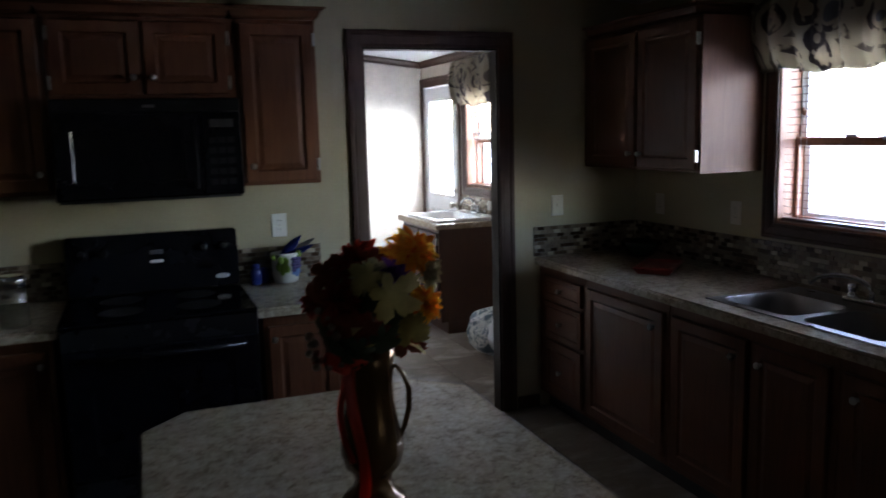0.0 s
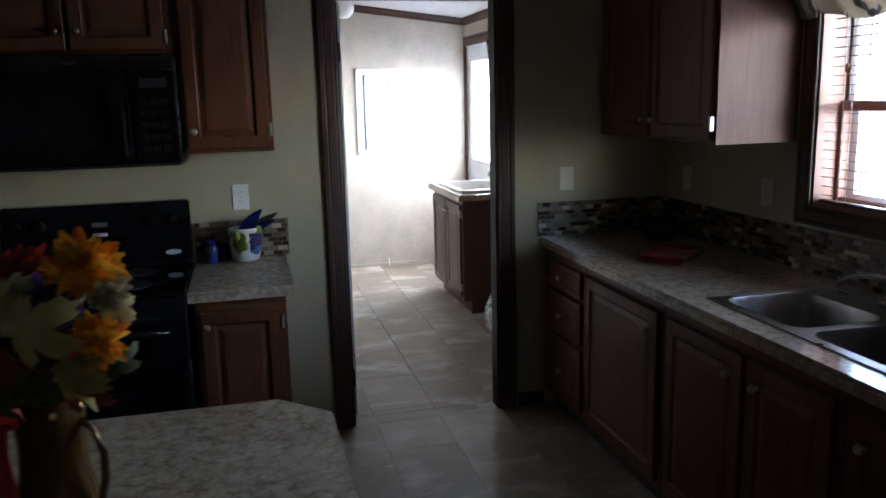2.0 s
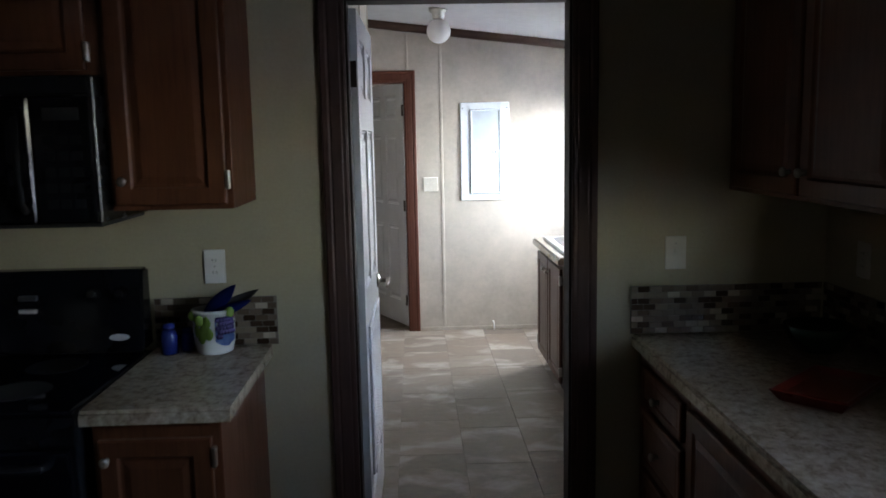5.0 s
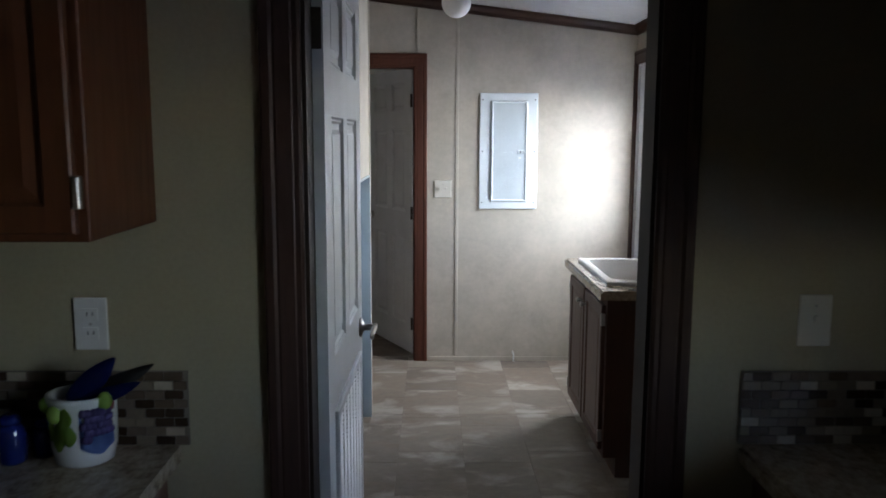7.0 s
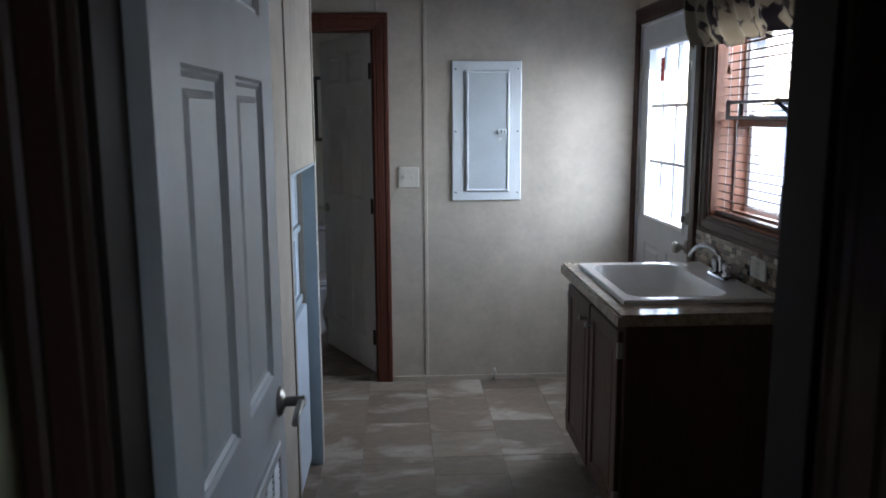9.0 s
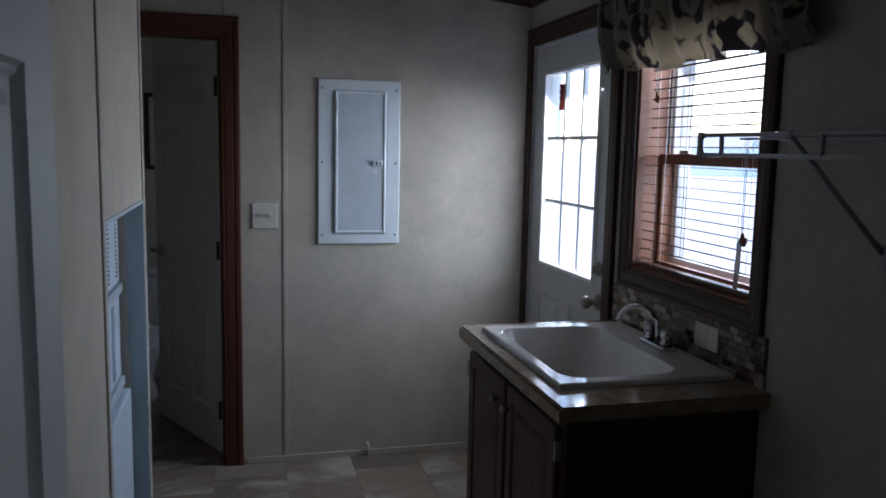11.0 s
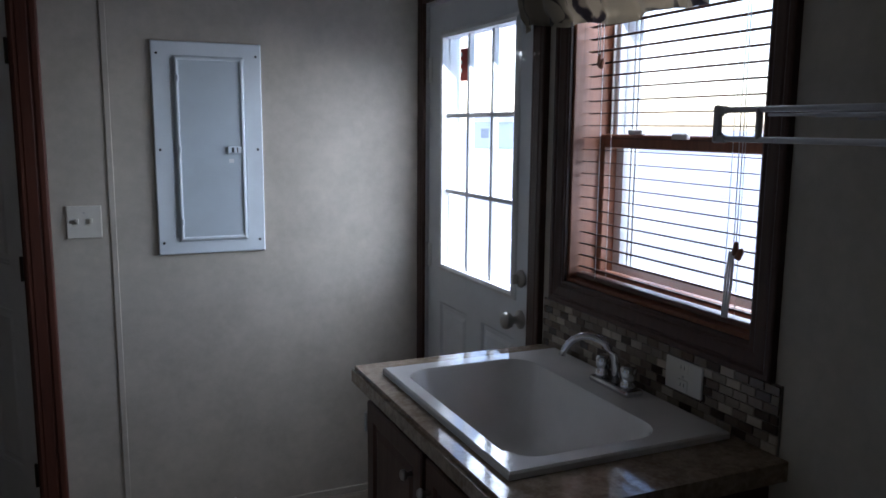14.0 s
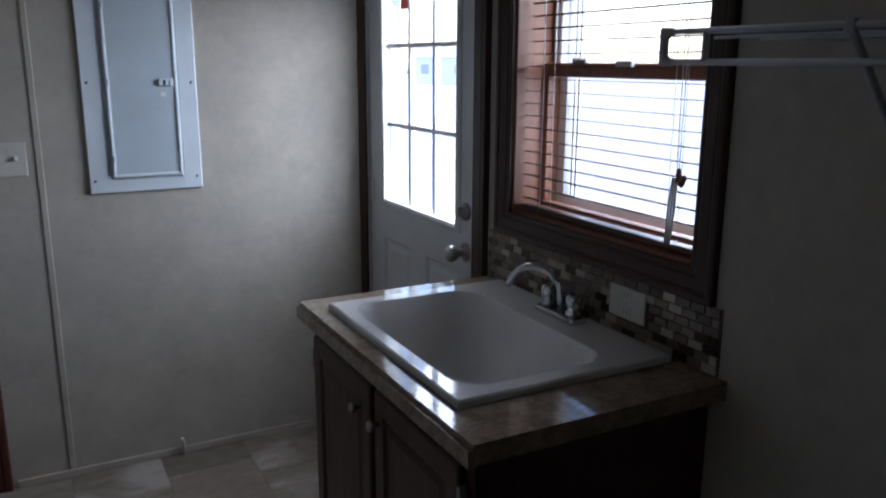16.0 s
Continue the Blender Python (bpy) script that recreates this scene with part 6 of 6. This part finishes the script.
# ---- pitcher and bouquet on the island ----
VX, VY, VZ = 0.438, 0.946, 0.8915
M_BRASS = plain("aged_brass_glaze", (0.15, 0.075, 0.03), 0.22, 0.6, 0.5, 40, 0.3)
M_PETAL_O = by_object("orange_petal", [(0.88, 0.36, 0.02), (0.90, 0.44, 0.03), (0.84, 0.22, 0.012), (0.92, 0.52, 0.06)], 0.6, True, thin=0.35)
M_PETAL_R = by_object("dark_red_petal", [(0.30, 0.022, 0.014), (0.40, 0.035, 0.016), (0.22, 0.018, 0.012)], 0.6, True, thin=0.35)
M_PETAL_P = by_object("purple_petal", [(0.13, 0.045, 0.30), (0.17, 0.06, 0.36), (0.09, 0.03, 0.22)], 0.6, True, thin=0.35)
M_PETAL_C = by_object("cream_petal", [(0.42, 0.37, 0.22), (0.5, 0.44, 0.27), (0.36, 0.32, 0.18)], 0.6, True, thin=0.35)
M_LEAF_Y = mottled("yellow_maple_leaf", (0.30, 0.23, 0.07), 0.6, 14, 70, 0.3)
M_LEAF_C = mottled("cream_maple_leaf", (0.56, 0.46, 0.20), 0.6, 14, 70, 0.25)
M_LEAF_O = mottled("orange_maple_leaf", (0.28, 0.05, 0.013), 0.6, 14, 70, 0.35)
M_LEAF_R = mottled("red_maple_leaf", (0.22, 0.034, 0.015), 0.6, 14, 70, 0.35)
M_LEAF_G = mottled("dark_green_leaf", (0.035, 0.05, 0.02), 0.55, 14, 70, 0.3)
M_RIBBON = plain("red_satin_ribbon", (0.62, 0.04, 0.02), 0.38)
M_STEM = plain("green_stem", (0.05, 0.07, 0.02), 0.6)
M_BERRY = by_object("berry_skin", [(0.16, 0.10, 0.08), (0.16, 0.02, 0.015), (0.26, 0.21, 0.18)], 0.35)

pi = thing("pitcher", "brown-gold glazed pitcher vase with dark handle", "pitcher", (VX, VY, VZ))
prof = [(0.050, 0), (0.054, 0.005), (0.050, 0.012), (0.036, 0.024), (0.030, 0.045), (0.034, 0.062), (0.046, 0.078), (0.0515, 0.105), (0.050, 0.135), (0.044, 0.17),
        (0.0385, 0.205), (0.037, 0.24), (0.039, 0.275), (0.0425, 0.312), (0.0395, 0.314), (0.034, 0.275), (0.031, 0.22)]
bm = lathe(B(), [(r * 1.2, z + VZ) for r, z in prof], (VX, VY, 0), 36)
for v in bm.verts:
    a = math.atan2(v.co.y - VY, v.co.x - VX)
    h = v.co.z - VZ
    k = 1 + 0.02 * math.sin(a * 9 + h * 40) * (1 if h < 0.2 else 0.3)
    v.co.x, v.co.y = VX + (v.co.x - VX) * k, VY + (v.co.y - VY) * k
part("body", bm, M_BRASS, pi)
hd = Vector((0.93, -0.36, 0)).normalized()
pts = [Vector((VX, VY, VZ)) + hd * r + Vector((0, 0, z)) for r, z in ((0.038, 0.262), (0.050, 0.276), (0.064, 0.262), (0.076, 0.228), (0.075, 0.19), (0.066, 0.155), (0.056, 0.13), (0.046, 0.125))]
part("handle", tube(B(), pts, lambda s: 0.0058 - 0.002 * abs(s - 0.5), 10), M_BRASS, pi, "dark twisted handle")
part("lip", tube(B(), [Vector((VX, VY, VZ + 0.313)) + Vector((0.0415 * math.cos(a), 0.0415 * math.sin(a), 0.004 * math.cos(a + 0.4))) for a in [k * math.pi / 16 for k in range(33)]], 0.003, 6), M_BRASS, pi)

bq = thing("bouquet", "autumn bouquet of artificial flowers and maple leaves", "bouquet", (VX, VY, VZ + 0.27))
SIDE = Vector((0.96, -0.28, 0))
TOWARD = Vector((-0.28, -0.96, 0))
UP = Vector((0, 0, 1))
rng = random.Random(11)
SHRINK = 0.95


def spot(s, f, z):
    """A place s metres along the side, f towards the room, z above the floor."""
    return Vector((VX, VY, 1.27 + (z - 1.27) * SHRINK if z > 1.2 else z)) + SIDE * s * SHRINK + TOWARD * f * SHRINK


def bloom(c, n, size, mat, name="flower", layers=8, per=17):
    """A full double flower: layers of curved petals about the axis n."""
    n = n.normalized()
    a = n.orthogonal().normalized()
    b = n.cross(a)
    bm = B()
    for L in range(layers):
        t = L / max(1, layers - 1)
        tilt = -0.05 + 1.15 * t
        for k in range(per if L else 6):
            th = 2 * math.pi * (k + 0.5 * (L % 2)) / (per if L else 6) + rng.uniform(-0.12, 0.12)
            ln = size * (0.72 + 0.33 * t) * rng.uniform(0.72, 1.15)
            wd = ln * 0.32
            out = a * math.cos(th) + b * math.sin(th)
            sidev = n.cross(out)
            tl = tilt + rng.uniform(-0.28, 0.28)
            curl = rng.uniform(-0.1, 0.9)

            def petal(u, v, out=out, sidev=sidev, ln=ln, wd=wd, tl=tl, curl=curl):
                w = wd * math.sin(math.pi * min(1, 0.12 + u * 0.86)) ** 0.5
                bend = tl + u * u * curl
                p = out * math.sin(bend) * u * ln + n * math.cos(bend) * u * ln
                return c + p + sidev * (v - 0.5) * w + n * abs(v - 0.5) * 0.7 * w
            sheet(bm, 4, 2, petal)
    return part(name, bm, mat, bq)


def maple(c, n, up, size, mat, name="maple_leaf"):
    n = n.normalized()
    r = (up - n * up.dot(n)).normalized()
    s = n.cross(r)
    bm = B()
    N = 60
    hub = bm.verts.new(c)
    ring, ring2 = [], []
    for k in range(N):
        th = 2 * math.pi * k / N
        lobes = abs(math.cos(th * 2.5)) ** 0.8
        rad = size * (0.42 + 0.58 * lobes) * (0.72 + 0.28 * math.cos(th)) * (1 + 0.10 * math.sin(th * 23))
        p = r * math.cos(th) * rad + s * math.sin(th) * rad
        lift = -0.65 * rad * rad / size + 0.08 * size * math.sin(th * 5)
        ring.append(bm.verts.new(c + p + n * lift))
        ring2.append(bm.verts.new(c + p * 0.5 + n * lift * 0.1))
    for k in range(N):
        bm.faces.new((hub, ring2[k], ring2[(k + 1) % N])).smooth = True
        bm.faces.new((ring2[k], ring[k], ring[(k + 1) % N], ring2[(k + 1) % N])).smooth = True
    return part(name, bm, mat, bq)


out = lambda s, f, z: (SIDE * s * 4 + TOWARD * (f * 3 + 0.35) + UP * (z * 2.2)).normalized()
# blooms
def at(s, f, z):
    return Vector((VX, VY, 1.287 + (z - 1.295) * 0.93)) + SIDE * (s * 1.02 + 0.020) + TOWARD * f


for s, f, z, size, mat in ((0.066, 0.030, 1.404, 0.044, M_PETAL_O), (0.082, 0.046, 1.304, 0.036, M_PETAL_O), (0.036, 0.055, 1.360, 0.036, M_PETAL_P),
                           (-0.030, -0.005, 1.380, 0.044, M_PETAL_R), (-0.112, -0.005, 1.305, 0.030, M_PETAL_R), (-0.055, 0.04, 1.315, 0.042, M_PETAL_R),
                           (0.030, -0.070, 1.370, 0.045, M_PETAL_O), (-0.045, -0.07, 1.345, 0.043, M_PETAL_C), (-0.006, 0.058, 1.362, 0.036, M_PETAL_C),
                           (0.094, 0.030, 1.366, 0.028, M_PETAL_C)):
    axis = (TOWARD * 0.75 + UP * 0.45 + SIDE * s * 4 + out(s, f, z - 1.29) * 0.5) if f > -0.02 else out(s, f, z - 1.29)
    bloom(at(s, f, z), axis, size * 1.1, mat)
# leaves
for s, f, z, size, mat in ((0.024, 0.108, 1.340, 0.066, M_LEAF_C), (-0.014, 0.092, 1.374, 0.046, M_LEAF_C), (0.062, 0.085, 1.275, 0.042, M_LEAF_Y),
                           (-0.093, 0.012, 1.368, 0.048, M_LEAF_O), (-0.112, 0.022, 1.322, 0.045, M_LEAF_O), (-0.055, 0.02, 1.385, 0.042, M_LEAF_R), (0.0, 0.02, 1.398, 0.04, M_LEAF_R),
                           (-0.045, 0.085, 1.272, 0.045, M_LEAF_R), (0.085, 0.0, 1.255, 0.04, M_LEAF_G), (-0.085, 0.045, 1.285, 0.042, M_LEAF_R),
                           (0.01, 0.09, 1.245, 0.048, M_LEAF_G), (-0.02, 0.09, 1.275, 0.048, M_LEAF_R), (0.048, 0.06, 1.235, 0.048, M_LEAF_R),
                           (-0.07, 0.0, 1.255, 0.048, M_LEAF_G), (0.100, 0.02, 1.345, 0.03, M_LEAF_C), (-0.035, -0.09, 1.28, 0.048, M_LEAF_G), (0.045, -0.09, 1.285, 0.048, M_LEAF_R),
                           (-0.055, 0.055, 1.268, 0.048, M_LEAF_G), (0.03, 0.045, 1.30, 0.048, M_LEAF_G), (-0.02, 0.02, 1.33, 0.052, M_LEAF_G),
                           (-0.005, 0.07, 1.325, 0.050, M_LEAF_G), (0.02, 0.05, 1.285, 0.055, M_LEAF_G), (-0.075, 0.055, 1.235, 0.046, M_LEAF_G), (-0.06, 0.075, 1.215, 0.042, M_LEAF_G),
                           (-0.09, 0.03, 1.25, 0.040, M_LEAF_G), (0.055, 0.08, 1.262, 0.046, M_LEAF_Y), (-0.03, 0.085, 1.225, 0.044, M_LEAF_G), (0.0, 0.075, 1.262, 0.05, M_LEAF_R)):
    n = out(s, f, z - 1.32) + TOWARD * 0.5 + Vector((rng.uniform(-0.3, 0.3), rng.uniform(-0.3, 0.3), rng.uniform(-0.2, 0.3)))
    maple(at(s, f, z), n, UP * -0.6 + SIDE * (1 if s > 0 else -1) * 0.7, size * 1.1, mat)
# long narrow leaves low at the rim
for s, f, dz in ((0.09, 0.06, -0.02), (-0.02, 0.10, 0.02), (0.06, -0.08, 0.0), (-0.09, -0.03, 0.0)):
    a = spot(0, 0, 1.18)
    b = spot(s, f, 1.20 + dz)
    sd = (b - a).cross(UP).normalized()
    bm = B()
    sheet(bm, 8, 2, lambda u, v: a + (b - a) * u * 1.25 + UP * 0.05 * math.sin(u * 2.6) + sd * (v - 0.5) * 0.032 * math.sin(math.pi * min(1, u * 0.95 + 0.04)))
    part("long_leaf", bm, M_LEAF_C, bq)
# stems
for s, f, z in ((0.075, 0.02, 1.38), (0.09, 0.045, 1.29), (0.05, 0.06, 1.34), (-0.03, -0.02, 1.37), (-0.07, 0.04, 1.30), (0.04, -0.07, 1.35), (-0.04, -0.07, 1.33), (0.10, -0.01, 1.33)):
    part("stem", tube(B(), [spot(s * 0.1, f * 0.1, 1.10), spot(s * 0.25, f * 0.25, 1.19), spot(s * 0.75, f * 0.75, z - 0.06), spot(s, f, z)], 0.003, 6), M_STEM, bq)
# berries
for k in range(26):
    p = spot(rng.uniform(-0.12, -0.05), rng.uniform(0.02, 0.09), rng.uniform(1.18, 1.29))
    bm = B()
    bmesh.ops.create_icosphere(bm, subdivisions=2, radius=rng.uniform(0.005, 0.009), matrix=Matrix.Translation(p))
    part("berry", bm, M_BERRY, bq)
# ribbon: a bow at the neck and two hanging tails
rb = thing("ribbon", "red satin ribbon tied round the pitcher's neck", "ribbon", (VX, VY, VZ + 0.25))
bm = B()
sheet(bm, 40, 2, lambda u, v: Vector((VX, VY, VZ + 0.288)) + (SIDE * math.cos(u * 6.2832) + TOWARD * math.sin(u * 6.2832)) * (0.0415 + 0.003 * math.sin(u * 44)) + UP * ((v - 0.5) * 0.022 + 0.006 * math.sin(u * 6.28)))
part("band", bm, M_RIBBON, rb)
for s0, ln, w in ((-0.026, 0.285, 0.021), (-0.046, 0.2, 0.012)):
    bm = B()
    sheet(bm, 14, 2, lambda u, v: spot(s0 + 0.012 * math.sin(u * 5 + s0 * 90), 0.052 + 0.028 * math.sin(u * 2.4) + 0.006 * math.sin(u * 11), VZ + 0.295 - max(0.0, u * ln - 0.012)) + SIDE * (v - 0.5) * w + TOWARD * 0.006 * math.sin(v * 3.1 + u * 6))
    bmesh.ops.solidify(bm, geom=list(bm.faces), thickness=0.0012)
    part("tail", bm, M_RIBBON, rb)
for s0, ang in ((-0.075, 2.5), (-0.015, 0.6)):
    bm = B()
    c0 = spot(-0.045, 0.062, VZ + 0.292)
    d0 = SIDE * math.cos(ang) + UP * math.sin(ang) * 0.7

    def loopf(u, v, d0=d0):
        th = u * 2 * math.pi
        return c0 + d0 * (0.024 * (1 - math.cos(th))) + TOWARD * 0.014 * math.sin(th) + UP * 0.014 * math.sin(th) * 0.6 + (UP * math.cos(ang) - SIDE * math.sin(ang) * 0.5) * (v - 0.5) * 0.026
    sheet(bm, 20, 2, loopf)
    part("bow_loop", bm, M_RIBBON, rb)
part("bow_knot", lump(tuple(spot(-0.045, 0.066, VZ + 0.292)), (0.011, 0.011, 0.012), 2), M_RIBBON, rb)

# ---- outdoors, seen through the glass ----
GZ = -0.75
M_CARGLASS = plain("far_window_glass", (0.30, 0.33, 0.35), 0.3)
M_SIDING = plain("pale_siding", (0.62, 0.68, 0.70), 0.6)
M_ROOF = plain("grey_shingle", (0.45, 0.46, 0.47), 0.85)


def far_house(at, L, W, turn):
    h = thing("far_house", "pale sided single-storey house across the lot", "house")
    part("wall", bx(B(), -L / 2, L / 2, -W / 2, W / 2, 0, 2.9), M_SIDING, h)
    bm = B()
    vs = [bm.verts.new(p) for p in ((-L / 2 - 0.3, -W / 2 - 0.3, 2.9), (L / 2 + 0.3, -W / 2 - 0.3, 2.9), (L / 2 + 0.3, W / 2 + 0.3, 2.9), (-L / 2 - 0.3, W / 2 + 0.3, 2.9), (-L / 2 - 0.3, 0, 4.1), (L / 2 + 0.3, 0, 4.1))]
    for q in ((0, 1, 5, 4), (2, 3, 4, 5), (0, 4, 3), (1, 2, 5), (3, 2, 1, 0)):
        bm.faces.new([vs[i] for i in q])
    part("roof", bm, M_ROOF, h)
    for k in range(4):
        x = -L / 2 + L * (k + 0.5) / 4
        w = part("window", bx(B(), x - 0.5, x + 0.5, -W / 2 - 0.04, -W / 2 - 0.002, 1.1, 2.2), M_CARGLASS, h)
        bm = B()
        trim_loop(bm, x - 0.5, x + 0.5, 1.1, 2.2, [(0.0, 0.0), (0.0, 0.05), (0.1, 0.05), (0.1, 0.0)], lambda u, v, d: (u, -W / 2 - d, v))
        part("frame", bm, M_PLASTIC, w)
    h.matrix_basis = pose(*at, 0, 0, turn)


far_house((48, 82, GZ), 16, 5, -50)
far_house((70, 22, GZ), 18, 5, -85)



def parked_car(at, turn, color, label):
    c = thing("parked_car", label, "car")
    bm = bx(B(), -2.2, 2.2, -0.85, 0.85, 0.28, 0.86, 0.12)
    body = part("body", bm, plain("car_paint", color, 0.3), c)
    bm = B()
    lo = [bm.verts.new(p) for p in ((-1.7, -0.78, 0.86), (1.0, -0.78, 0.86), (1.0, 0.78, 0.86), (-1.7, 0.78, 0.86))]
    hi = [bm.verts.new(p) for p in ((-1.2, -0.64, 1.42), (0.35, -0.64, 1.42), (0.35, 0.64, 1.42), (-1.2, 0.64, 1.42))]
    bm.faces.new(hi)
    for k in range(4):
        bm.faces.new((lo[k], lo[(k + 1) % 4], hi[(k + 1) % 4], hi[k]))
    part("cabin", bm, M_BLACK_GLASS, c, "dark glazed cabin")
    for x in (-1.35, 1.35):
        for y in (-0.80, 0.80):
            w = part("wheel", lathe(B(), [(0.20, -0.1), (0.31, -0.1), (0.32, 0.0), (0.31, 0.1), (0.20, 0.1)], (x, y, 0.32), 16, Matrix.Rotation(radians(90), 4, "X")), M_BLACK_MATT, c)
            part("rim", lathe(B(), [(0.02, -0.08), (0.20, -0.08), (0.20, 0.08), (0.02, 0.08)], (x, y, 0.32), 16, Matrix.Rotation(radians(90), 4, "X")), M_STEEL, w)
    c.matrix_basis = pose(*at, 0, 0, turn)


parked_car((71.4, 145.9, GZ), -35, (0.05, 0.06, 0.08), "dark blue saloon car parked across the lot")
parked_car((76.6, 143.6, GZ), -30, (0.12, 0.12, 0.13), "dark grey car parked across the lot")

# ---- backsplash mosaic: tiles one by one ----
TW, TH, JO = 0.0405, 0.0188, 0.0022
bm = bx(B(), -TW / 2, TW / 2, -0.0045, 0.0, -TH / 2, TH / 2, 0.0009)
TILE = finish("mosaic_tile", bm, M_MOSAIC)


def mosaic(name, label, face, a0, a1, z0, rows, wall, keep=None):
    """A mosaic strip on a wall: face '-y' (along x) or '-x' (along y)."""
    h = rows * (TH + JO) + JO
    bm = B()
    if face == "-y":
        bx(bm, a0, a1, wall - 0.005, wall - 0.0003, z0, z0 + h)
        org = ((a0 + a1) / 2, wall, z0)
    else:
        bx(bm, wall - 0.005, wall - 0.0003, a0, a1, z0, z0 + h)
        org = (wall, (a0 + a1) / 2, z0)
    s = solid(name, bm, M_GROUT, label, "backsplash", at=org)
    rest = B()
    n = 0
    for r in range(rows):
        z = z0 + JO + TH / 2 + r * (TH + JO)
        a = a0 + JO - (TW / 2 if r % 2 else 0)
        while a < a1 - JO - 0.004:
            lo, hi = max(a, a0 + JO), min(a + TW, a1 - JO)
            mid, sc = (lo + hi) / 2, (hi - lo) / TW
            if hi - lo > 0.006:
                p = (mid, wall - 0.0045, z) if face == "-y" else (wall - 0.0045, mid, z)
                if keep is None or keep(mid):
                    o = new("tile", TILE)
                    o.parent = s
                    o.matrix_basis = Matrix.Translation(Vector(p) - Vector(org)) @ (Matrix.Identity(4) if face == "-y" else Matrix.Rotation(radians(-90), 4, "Z")) @ Matrix.Diagonal((sc, 1, 1, 1))
                else:
                    q = (hi - lo) / 2
                    if face == "-y":
                        bx(rest, mid - q, mid + q, p[1] - 0.0045, p[1], z - TH / 2, z + TH / 2)
                    else:
                        bx(rest, p[0] - 0.0045, p[0], mid - q, mid + q, z - TH / 2, z + TH / 2)
                    n += 1
            a += TW + JO
    if n:
        o = part("tiles_far", rest, M_MOSAIC_REST, s, "more mosaic tiles of the same strip")
        tagged(o, kind="stuff")
    else:
        rest.free()
    return s


mosaic("backsplash", "brown and cream mosaic strip behind the planter", "-y", 0.485, 0.902, 0.8925, 8, DOORWALL)
mosaic("backsplash", "brown and cream mosaic strip beyond the stove", "-y", -1.06, -0.293, 0.8925, 8, DOORWALL, lambda a: a > -0.6)
mosaic("backsplash", "brown and cream mosaic strip in the corner", "-y", 2.130, WALL_R - 0.012, 0.8925, 8, DOORWALL)
mosaic("backsplash", "brown and cream mosaic strip along the sink wall", "-x", -0.1, DOORWALL - 0.006, 0.8925, 8, WALL_R, lambda a: a > 2.1)
mosaic("backsplash", "brown and cream mosaic strip under the laundry window", "-x", 5.272, 6.205, 0.8955, 7, WALL_R)

# ---- vinyl floor tiles ----
FW, FL, FJ = 0.3255, 0.487, 0.0013
col = 0
TILES = {}


def floor_tile(x0, x1, y0, y1):
    key = (round(x1 - x0, 4), round(y1 - y0, 4))
    if key not in TILES:
        bm = bx(B(), -key[0] / 2, key[0] / 2, -key[1] / 2, key[1] / 2, -0.003, 0.0)
        bmesh.ops.bevel(bm, geom=[e for e in bm.edges if all(v.co.z > -0.001 for v in e.verts)], offset=0.0007, segments=1, affect="EDGES")
        TILES[key] = finish("floor_tile", bm, M_FLOOR)
    o = new("tile", TILES[key])
    o.parent = floor
    o.location = ((x0 + x1) / 2, (y0 + y1) / 2, 0.0005)


def lay(X0, X1, Y0, Y1):
    """Tiles laid over one rectangle of the floor, cut at its edges, on one grid for the whole place."""
    k = math.floor((X0 - 1.277) / FW)
    while 1.277 + k * FW < X1:
        a, b = max(X0, 1.277 + k * FW), min(X1, 1.277 + (k + 1) * FW)
        off = 7.065 - (k % 2) * 0.13 - FL * 40
        j = math.floor((Y0 - off) / FL)
        while off + j * FL < Y1:
            c, d = max(Y0, off + j * FL), min(Y1, off + (j + 1) * FL)
            if b - a > 0.012 and d - c > 0.012:
                floor_tile(a + FJ / 2, b - FJ / 2, c + FJ / 2, d - FJ / 2)
            j += 1
        k += 1


lay(LEFT, WALL_R, BACK, DOORWALL - 0.001)
lay(KDOOR[0] + 0.012, KDOOR[1] - 0.012, DOORWALL, UTIL0)
lay(CLOSET + 0.001, WALL_R, UTIL0 + 0.001, 6.15)
lay(FX - 0.009, CLOSET, NICHE[0] + 0.011, NICHE[1] - 0.013)
lay(0.0, WALL_R, 6.151, PANELWALL - 0.001)
lay(BDOOR[0] + 0.012, BDOOR[1] - 0.012, PANELWALL, PANELWALL + 0.12)
lay(0.2, WALL_R, PANELWALL + 0.121, BATH_END - 0.001)
